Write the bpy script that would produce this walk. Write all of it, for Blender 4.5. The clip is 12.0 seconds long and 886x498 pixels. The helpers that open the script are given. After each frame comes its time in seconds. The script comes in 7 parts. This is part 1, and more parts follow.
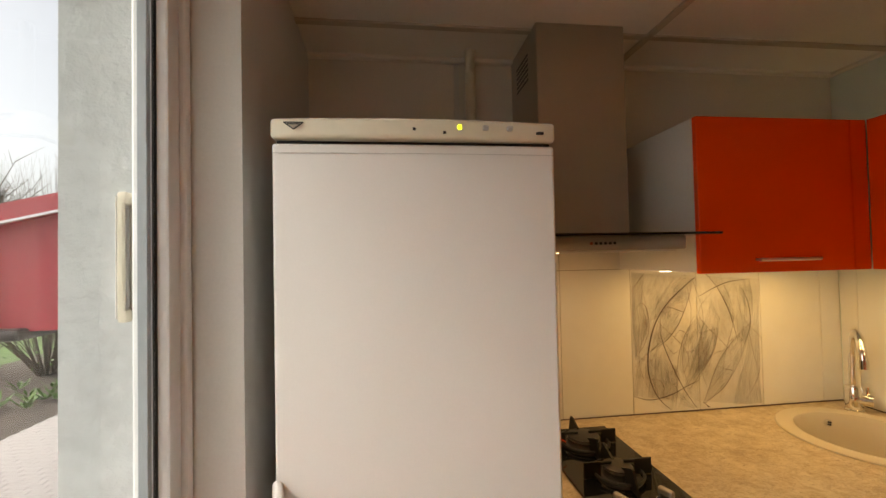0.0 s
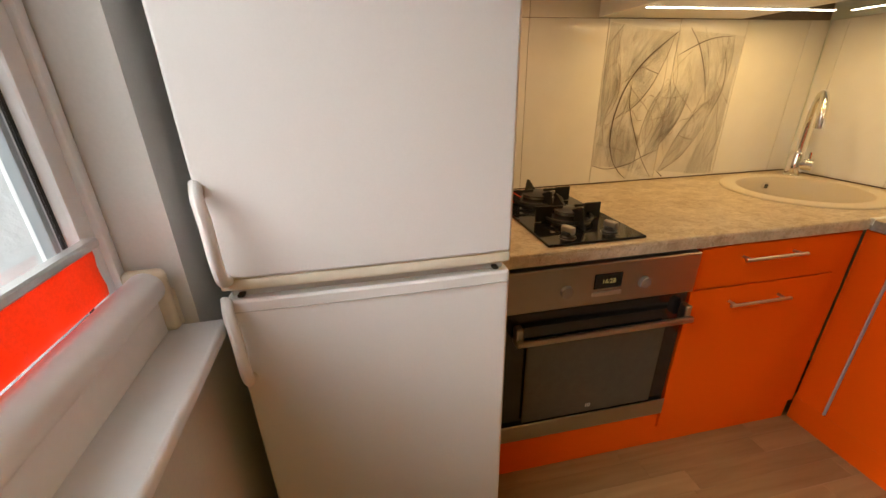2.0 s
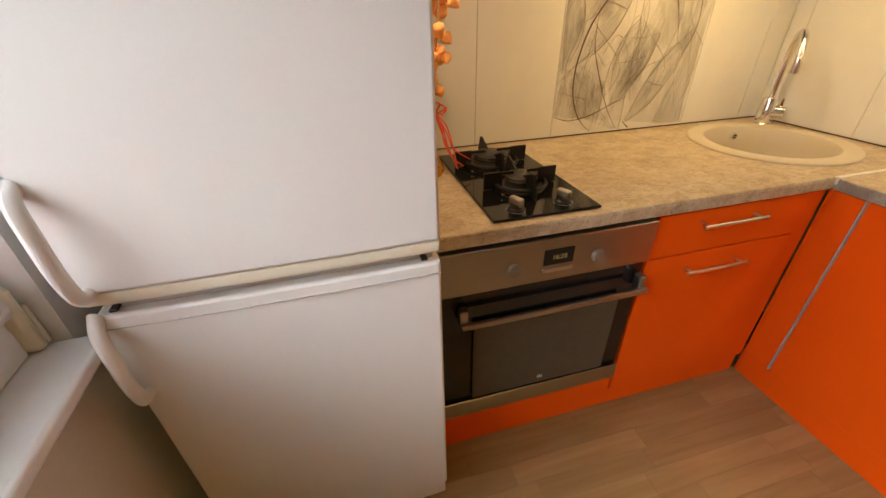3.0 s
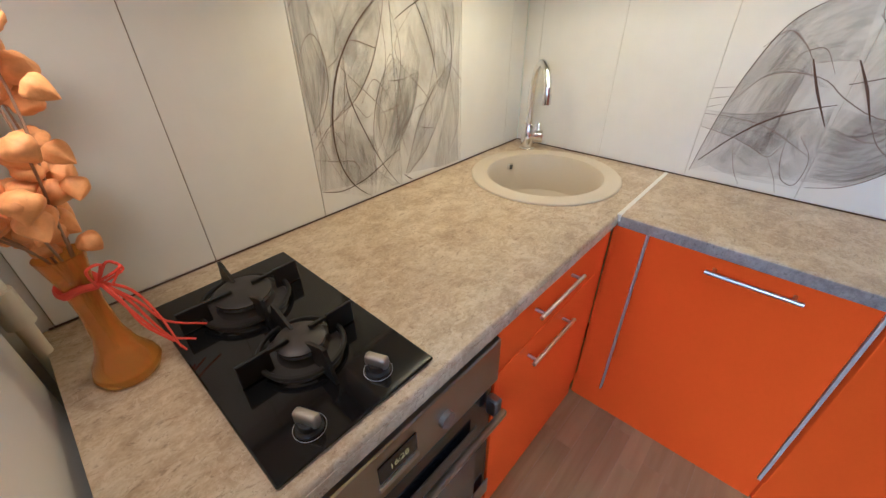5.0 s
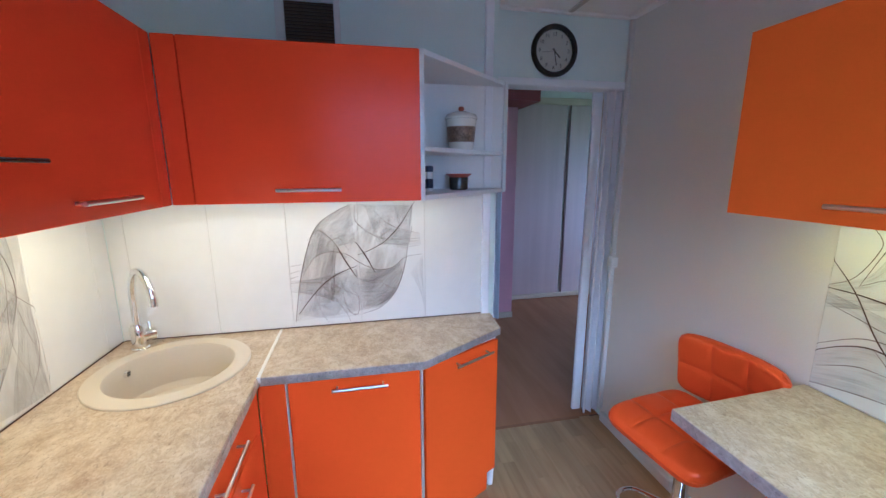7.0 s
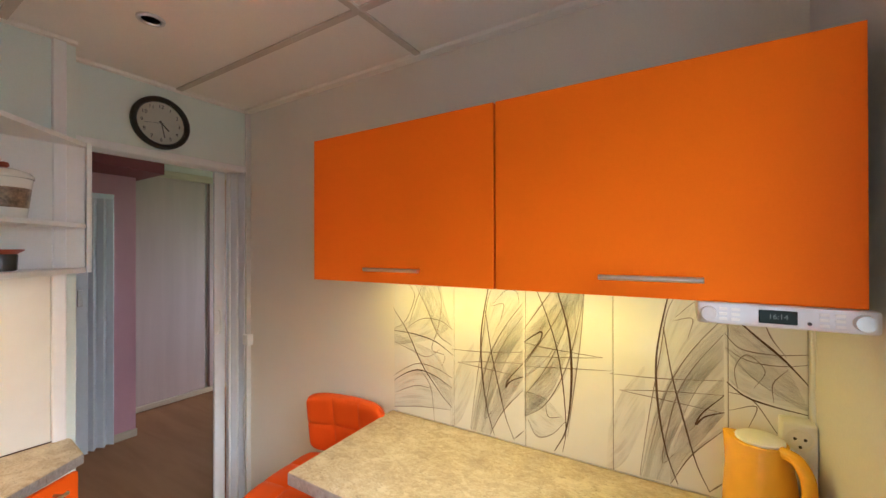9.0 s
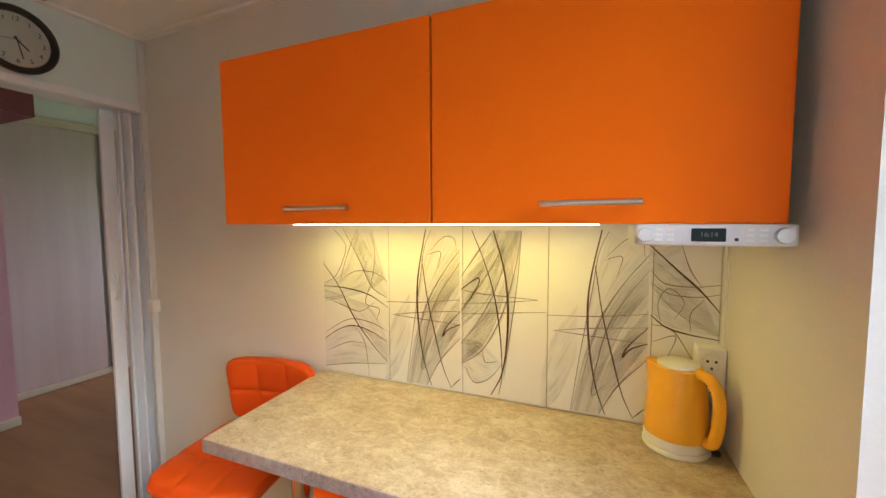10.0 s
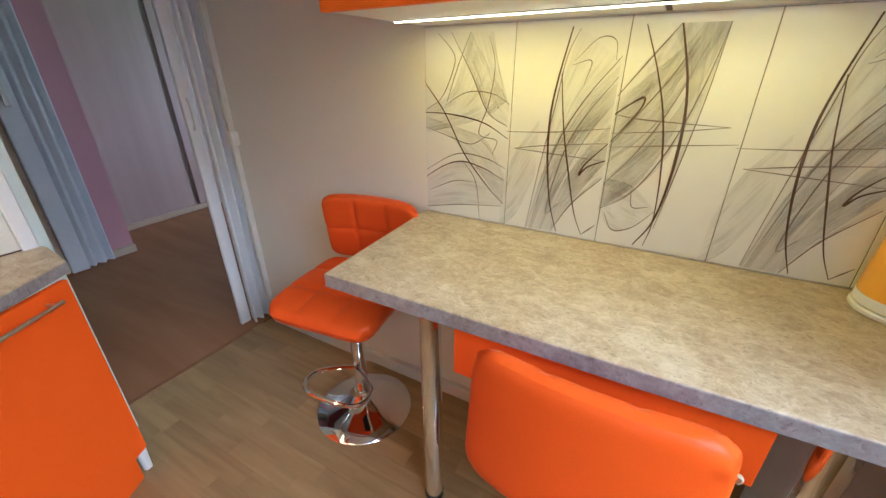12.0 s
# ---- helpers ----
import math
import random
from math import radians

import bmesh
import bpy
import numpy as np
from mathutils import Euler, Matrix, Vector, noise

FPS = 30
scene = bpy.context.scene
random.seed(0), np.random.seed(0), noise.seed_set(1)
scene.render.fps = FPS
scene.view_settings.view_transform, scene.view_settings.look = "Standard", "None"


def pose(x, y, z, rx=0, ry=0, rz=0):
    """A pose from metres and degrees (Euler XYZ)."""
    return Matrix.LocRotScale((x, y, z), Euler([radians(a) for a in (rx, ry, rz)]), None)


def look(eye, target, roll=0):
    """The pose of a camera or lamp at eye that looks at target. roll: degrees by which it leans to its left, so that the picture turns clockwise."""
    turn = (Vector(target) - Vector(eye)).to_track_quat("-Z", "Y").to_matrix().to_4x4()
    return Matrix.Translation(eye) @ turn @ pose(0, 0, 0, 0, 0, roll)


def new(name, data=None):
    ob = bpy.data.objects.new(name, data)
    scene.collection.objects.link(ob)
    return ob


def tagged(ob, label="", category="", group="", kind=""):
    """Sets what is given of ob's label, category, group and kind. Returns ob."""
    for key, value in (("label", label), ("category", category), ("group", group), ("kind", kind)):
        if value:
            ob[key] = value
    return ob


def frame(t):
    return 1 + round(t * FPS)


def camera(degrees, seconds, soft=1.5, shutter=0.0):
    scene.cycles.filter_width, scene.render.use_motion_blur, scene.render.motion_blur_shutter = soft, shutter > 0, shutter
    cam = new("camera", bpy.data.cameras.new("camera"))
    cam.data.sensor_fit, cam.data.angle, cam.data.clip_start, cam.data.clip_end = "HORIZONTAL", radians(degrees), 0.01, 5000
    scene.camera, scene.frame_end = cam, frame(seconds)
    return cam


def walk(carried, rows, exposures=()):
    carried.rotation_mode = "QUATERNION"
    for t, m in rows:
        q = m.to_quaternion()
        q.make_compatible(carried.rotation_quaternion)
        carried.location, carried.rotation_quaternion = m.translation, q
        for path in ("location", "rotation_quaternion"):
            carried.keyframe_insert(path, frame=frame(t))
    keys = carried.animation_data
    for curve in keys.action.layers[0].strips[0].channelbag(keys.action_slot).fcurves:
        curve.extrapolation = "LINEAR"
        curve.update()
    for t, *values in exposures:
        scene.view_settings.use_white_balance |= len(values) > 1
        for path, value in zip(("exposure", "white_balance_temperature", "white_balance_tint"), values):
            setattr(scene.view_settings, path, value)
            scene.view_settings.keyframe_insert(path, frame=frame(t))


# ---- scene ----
cam = camera(97.4, 12.0)
PATH = [
    (0, (0.261, 0.45, 1.489), (0.492, 2.436, 1.533), -1.2),
    (0.5, (0.278, 0.457, 1.411), (0.614, 2.428, 1.421), -1.1),
    (1, (0.272, 0.481, 1.341), (0.646, 2.438, 1.17), -1.2),
    (1.5, (0.284, 0.5, 1.277), (0.648, 2.411, 0.814), -1.3),
    (2, (0.306, 0.521, 1.213), (0.661, 2.329, 0.435), -1.3),
    (2.5, (0.347, 0.54, 1.212), (0.698, 2.244, 0.226), -1.2),
    (2.7, (0.38, 0.569, 1.225), (0.752, 2.249, 0.206), -1.3),
    (4.3, (0.689, 1.027, 1.272), (1.575, 2.446, 0.175), -1.2),
    (4.5, (0.708, 1.065, 1.283), (1.698, 2.411, 0.185), -0.7),
    (5, (0.719, 1.059, 1.337), (1.961, 2.204, 0.267), -0.8),
    (5.5, (0.653, 1.045, 1.415), (2.163, 1.894, 0.417), -0.5),
    (6, (0.603, 0.996, 1.486), (2.362, 1.446, 0.647), -0.2),
    (6.5, (0.529, 1.0, 1.508), (2.43, 1.027, 0.886), -0.2),
    (7, (0.444, 0.98, 1.529), (2.361, 0.578, 1.127), -0.2),
    (7.5, (0.382, 0.955, 1.545), (2.192, 0.136, 1.316), -0.2),
    (7.7, (0.359, 0.937, 1.546), (2.094, -0.043, 1.379), -0.2),
    (9.3, (0.29, 0.843, 1.485), (1.216, -0.929, 1.478), -0.2),
    (9.5, (0.296, 0.829, 1.47), (1.157, -0.976, 1.446), -0.3),
    (10, (0.324, 0.793, 1.412), (1.085, -1.051, 1.275), -0.2),
    (10.5, (0.347, 0.773, 1.363), (1.068, -1.058, 1.007), -0.2),
    (11, (0.385, 0.747, 1.318), (1.096, -1.015, 0.695), -0.3),
    (11.5, (0.492, 0.752, 1.298), (1.249, -0.925, 0.514), -0.2),
    (12, (0.633, 0.706, 1.303), (1.522, -0.868, 0.449), -0.4),
]
EXPOSURE = [
    (0.0, 0.87, 6950, 8),
    (2.7, 1.12, 6000, 8),
    (4.3, 1.3, 5400, 9),
    (4.6, 1.27, 4900, 9),
    (5.0, 1.22, 4100, 8),
    (5.5, 1.28, 3950, 6),
    (6.5, 1.52, 3850, 7),
    (7.7, 1.73, 3950, 12),
    (9.3, 1.96, 5450, 6),
    (10.5, 1.74, 5450, 6),
    (12.0, 1.64, 4650, 6),
]
walk(cam, [(t, look(eye, target, roll)) for t, eye, target, roll in PATH], EXPOSURE)

# ---- world and light ----
world = bpy.data.worlds.new("sky")
scene.world = world
world.use_nodes = True
wn, wl = world.node_tree.nodes, world.node_tree.links
sky = wn.new("ShaderNodeTexSky")
sky.sky_type, sky.sun_disc = "NISHITA", False
sky.sun_elevation, sky.sun_rotation = radians(42), radians(250)
sky.air_density, sky.dust_density, sky.ozone_density = 1.0, 4.0, 1.0
sky_soft = wn.new("ShaderNodeHueSaturation")
sky_soft.inputs["Saturation"].default_value = 0.35
wl.new(sky.outputs[0], sky_soft.inputs["Color"])
wl.new(sky_soft.outputs[0], wn["Background"].inputs["Color"])
wn["Background"].inputs["Strength"].default_value = 0.15

sun_data = bpy.data.lights.new("sun", "SUN")
sun_data.energy, sun_data.angle, sun_data.color = 1.5, radians(40), (1.0, 0.96, 0.9)
sun = new("sun", sun_data)
sun.matrix_world = look((-8, 2.8, 8), (0, 0.6, 0.8))


def led_lamp(name, p0, p1, watts, color):
    """A long thin lamp under a cupboard, shining down."""
    data = bpy.data.lights.new(name, "AREA")
    data.shape, data.energy, data.color = "RECTANGLE", watts, color
    a, b = Vector(p0), Vector(p1)
    data.size, data.size_y = (b - a).length, 0.012
    ob = new(name, data)
    ob.matrix_world = Matrix.Translation((a + b) / 2) @ pose(0, 0, 0, 0, 0, math.degrees(math.atan2(b.y - a.y, b.x - a.x)))
    return ob


WARM = (1.0, 0.585, 0.165)
YELLOW = (1.0, 0.68, 0.065)
led_lamp("led_light_north", (1.22, 1.77, 1.4195), (1.95, 1.78, 1.4195), 1.3, WARM)
led_lamp("led_light_east", (2.02, 1.76, 1.4195), (2.02, 0.60, 1.4195), 0.95, WARM)
led_lamp("led_light_south", (0.34, -0.24, 1.4035), (1.32, -0.27, 1.4035), 0.85, YELLOW)
hood_data = bpy.data.lights.new("hood_light", "AREA")
hood_data.shape, hood_data.size, hood_data.energy, hood_data.color = "DISK", 0.07, 0.85, (1.0, 0.64, 0.33)
new("hood_light", hood_data).matrix_world = Matrix.Translation((0.736, 1.60, 1.4925))

# ---- materials ----


def ramp(nt, fac, stops):
    node = nt.nodes.new("ShaderNodeValToRGB")
    el = node.color_ramp.elements
    while len(el) < len(stops):
        el.new(0.5)
    for e, (p, c) in zip(el, stops):
        e.position, e.color = p, (*c, 1)
    nt.links.new(fac, node.inputs[0])
    return node.outputs[0]


def noise_node(nt, scale, detail=4, rough=0.6, stretch=(1, 1, 1), distortion=0.0):
    tc = nt.nodes.new("ShaderNodeTexCoord")
    mp = nt.nodes.new("ShaderNodeMapping")
    mp.inputs["Scale"].default_value = stretch
    nz = nt.nodes.new("ShaderNodeTexNoise")
    nz.inputs["Scale"].default_value, nz.inputs["Detail"].default_value = scale, detail
    nz.inputs["Roughness"].default_value, nz.inputs["Distortion"].default_value = rough, distortion
    nt.links.new(tc.outputs["Object"], mp.inputs[0])
    nt.links.new(mp.outputs[0], nz.inputs["Vector"])
    return nz.outputs["Fac"]


def mixed(nt, fac, a, b, blend="MIX"):
    node = nt.nodes.new("ShaderNodeMix")
    node.data_type, node.blend_type = "RGBA", blend
    for sock, v in ((node.inputs["Factor"], fac), (node.inputs["A"], a), (node.inputs["B"], b)):
        if isinstance(v, (int, float)):
            sock.default_value = v
        elif isinstance(v, tuple):
            sock.default_value = (*v, 1)
        else:
            nt.links.new(v, sock)
    return node.outputs["Result"]


def mat(name, color, rough=0.5, metal=0.0, grain=40.0, vary=0.08, broad=1.5, bump=0.0, stretch=(1, 1, 1), coat=0.0, spec=0.5, deep=0.002):
    """Paint, plastic or metal with a fine grain and broad unevenness of its colour and gloss."""
    m = bpy.data.materials.new(name)
    m.use_nodes = True
    nt = m.node_tree
    bsdf = nt.nodes["Principled BSDF"]
    fine, wide = noise_node(nt, grain, 3, 0.6, stretch), noise_node(nt, broad, 2)
    lo, hi = tuple(c * (1 - vary) for c in color), tuple(min(1, c * (1 + vary)) for c in color)
    col = mixed(nt, 0.5, ramp(nt, fine, [(0.3, lo), (0.7, hi)]), ramp(nt, wide, [(0.3, lo), (0.7, hi)]))
    nt.links.new(col, bsdf.inputs["Base Color"])
    r = ramp(nt, wide, [(0.1, (max(0, rough - 0.02),) * 3), (0.9, (min(1, rough + 0.03),) * 3)])
    nt.links.new(r, bsdf.inputs["Roughness"])
    bsdf.inputs["Metallic"].default_value = metal
    bsdf.inputs["Coat Weight"].default_value = coat
    bsdf.inputs["Specular IOR Level"].default_value = spec
    if bump:
        b = nt.nodes.new("ShaderNodeBump")
        b.inputs["Strength"].default_value, b.inputs["Distance"].default_value = bump, deep
        nt.links.new(fine, b.inputs["Height"])
        nt.links.new(b.outputs[0], bsdf.inputs["Normal"])
    return m


def glow(name, color, strength):
    m = bpy.data.materials.new(name)
    m.use_nodes = True
    b = m.node_tree.nodes["Principled BSDF"]
    b.inputs["Base Color"].default_value = (*color, 1)
    b.inputs["Emission Color"].default_value = (*color, 1)
    b.inputs["Emission Strength"].default_value = strength
    return m


def glass(name, color=(1, 1, 1), rough=0.0, clear=True):
    m = bpy.data.materials.new(name)
    m.use_nodes = True
    b = m.node_tree.nodes["Principled BSDF"]
    b.inputs["Base Color"].default_value = (*color, 1)
    b.inputs["Roughness"].default_value = rough
    b.inputs["Transmission Weight"].default_value = 1.0 if clear else 0.75
    b.inputs["IOR"].default_value = 1.45
    return m


def stone(name, dark, mid, light, spot):
    """Stone-pattern laminate: cloudy beige, with small pits and flecks."""
    m = bpy.data.materials.new(name)
    m.use_nodes = True
    nt = m.node_tree
    bsdf = nt.nodes["Principled BSDF"]
    cloud = noise_node(nt, 7, 9, 0.70, (1, 1.15, 1), 0.6)
    patch = noise_node(nt, 19, 7, 0.66, (1, 1.3, 1), 0.8)
    fleck = noise_node(nt, 95, 5, 0.65, (1, 1.5, 1), 0.6)
    pits = noise_node(nt, 62, 6, 0.72, (1, 2.1, 1), 0.9)
    chips = noise_node(nt, 48, 6, 0.75, (1.7, 1, 1), 0.8)
    c1 = ramp(nt, cloud, [(0.38, dark), (0.5, mid), (0.62, light)])
    c2 = ramp(nt, patch, [(0.39, dark), (0.5, mid), (0.61, light)])
    c3 = ramp(nt, fleck, [(0.41, dark), (0.5, mid), (0.58, light)])
    c = mixed(nt, 0.22, mixed(nt, 0.55, c1, c2), c3)
    mask = ramp(nt, pits, [(0.575, (0, 0, 0)), (0.62, (0.55, 0.55, 0.55))])
    c = mixed(nt, mask, c, spot)
    pale = ramp(nt, chips, [(0.57, (0, 0, 0)), (0.62, (0.45, 0.45, 0.45))])
    c = mixed(nt, pale, c, light)
    nt.links.new(c, bsdf.inputs["Base Color"])
    bsdf.inputs["Roughness"].default_value = 0.38
    b = nt.nodes.new("ShaderNodeBump")
    b.inputs["Strength"].default_value, b.inputs["Distance"].default_value = 0.12, 0.002
    nt.links.new(fleck, b.inputs["Height"])
    nt.links.new(b.outputs[0], bsdf.inputs["Normal"])
    return m


def wood(name, dark, light, scale=(3, 40, 40), rough=0.42, random_tint=True):
    """Laminate wood, grain along x; each strip takes a tint of its own."""
    m = bpy.data.materials.new(name)
    m.use_nodes = True
    nt = m.node_tree
    bsdf = nt.nodes["Principled BSDF"]
    tc, info = nt.nodes.new("ShaderNodeTexCoord"), nt.nodes.new("ShaderNodeObjectInfo")
    shift = nt.nodes.new("ShaderNodeVectorMath")
    shift.operation = "ADD"
    nt.links.new(tc.outputs["Object"], shift.inputs[0])
    span = nt.nodes.new("ShaderNodeMath")
    span.operation = "MULTIPLY"
    span.inputs[1].default_value = 7.0
    nt.links.new(info.outputs["Random"], span.inputs[0])
    nt.links.new(span.outputs[0], shift.inputs[1])
    mp = nt.nodes.new("ShaderNodeMapping")
    mp.inputs["Scale"].default_value = scale
    nt.links.new(shift.outputs[0], mp.inputs[0])
    nz = nt.nodes.new("ShaderNodeTexNoise")
    nz.inputs["Scale"].default_value, nz.inputs["Detail"].default_value = 1.2, 6
    nz.inputs["Distortion"].default_value = 0.5
    nt.links.new(mp.outputs[0], nz.inputs["Vector"])
    c = ramp(nt, nz.outputs["Fac"], [(0.3, dark), (0.7, light)])
    if random_tint:
        tint = ramp(nt, info.outputs["Random"], [(0.0, (0.80, 0.78, 0.75)), (1.0, (1.1, 1.08, 1.06))])
        c = mixed(nt, 1.0, c, tint, "MULTIPLY")
    nt.links.new(c, bsdf.inputs["Base Color"])
    bsdf.inputs["Roughness"].default_value = rough
    b = nt.nodes.new("ShaderNodeBump")
    b.inputs["Strength"].default_value, b.inputs["Distance"].default_value = 0.08, 0.001
    nt.links.new(nz.outputs["Fac"], b.inputs["Height"])
    nt.links.new(b.outputs[0], bsdf.inputs["Normal"])
    return m


def printed(name, color, base, line, count, rims=True):
    """A translucent printed veil: fine threads that run along it, in uv."""
    m = bpy.data.materials.new(name)
    m.use_nodes = True
    nt = m.node_tree
    bsdf, out = nt.nodes["Principled BSDF"], nt.nodes["Material Output"]
    bsdf.inputs["Base Color"].default_value = (*color, 1)
    bsdf.inputs["Roughness"].default_value = 0.2
    uv = nt.nodes.new("ShaderNodeUVMap")
    sep = nt.nodes.new("ShaderNodeSeparateXYZ")
    nt.links.new(uv.outputs[0], sep.inputs[0])
    mp = nt.nodes.new("ShaderNodeMapping")
    mp.inputs["Scale"].default_value = (1.2, count, 1)
    nz = nt.nodes.new("ShaderNodeTexNoise")
    nz.inputs["Scale"].default_value, nz.inputs["Detail"].default_value = 1.0, 5
    nz.inputs["Roughness"].default_value = 0.7
    nt.links.new(uv.outputs[0], mp.inputs[0])
    nt.links.new(mp.outputs[0], nz.inputs["Vector"])
    cloud = nt.nodes.new("ShaderNodeTexNoise")
    cloud.inputs["Scale"].default_value, cloud.inputs["Detail"].default_value = 3.0, 3
    nt.links.new(uv.outputs[0], cloud.inputs["Vector"])
    threads = ramp(nt, nz.outputs["Fac"], [(0.42, (base * 0.35,) * 3), (0.55, (base,) * 3), (0.66, (line,) * 3)])
    # the veil is denser towards its two rims
    d = nt.nodes.new("ShaderNodeMath")
    d.operation = "SUBTRACT"
    nt.links.new(sep.outputs["Y"], d.inputs[0])
    d.inputs[1].default_value = 0.5
    ab = nt.nodes.new("ShaderNodeMath")
    ab.operation = "ABSOLUTE"
    nt.links.new(d.outputs[0], ab.inputs[0])
    rim = ramp(nt, ab.outputs[0], [(0.0, (0.55,) * 3), (0.42, (0.9,) * 3), (0.485, (1.15,) * 3), (0.5, (1.6,) * 3)])
    fac = mixed(nt, 1.0, threads, rim, "MULTIPLY") if rims else threads
    # it thins out like smoke along its length
    ends = ramp(nt, sep.outputs["X"], [(0.0, (0.45,) * 3), (0.22, (1.1,) * 3), (0.75, (1.1,) * 3), (1.0, (0.6,) * 3)])
    smoke = ramp(nt, cloud.outputs["Fac"], [(0.34, (0.55,) * 3), (0.62, (1.3,) * 3)])
    fac = mixed(nt, 1.0, mixed(nt, 1.0, fac, ends, "MULTIPLY"), smoke, "MULTIPLY")
    tr, mx = nt.nodes.new("ShaderNodeBsdfTransparent"), nt.nodes.new("ShaderNodeMixShader")
    nt.links.new(fac, mx.inputs[0])
    nt.links.new(tr.outputs[0], mx.inputs[1])
    nt.links.new(bsdf.outputs[0], mx.inputs[2])
    nt.links.new(mx.outputs[0], out.inputs["Surface"])
    return m


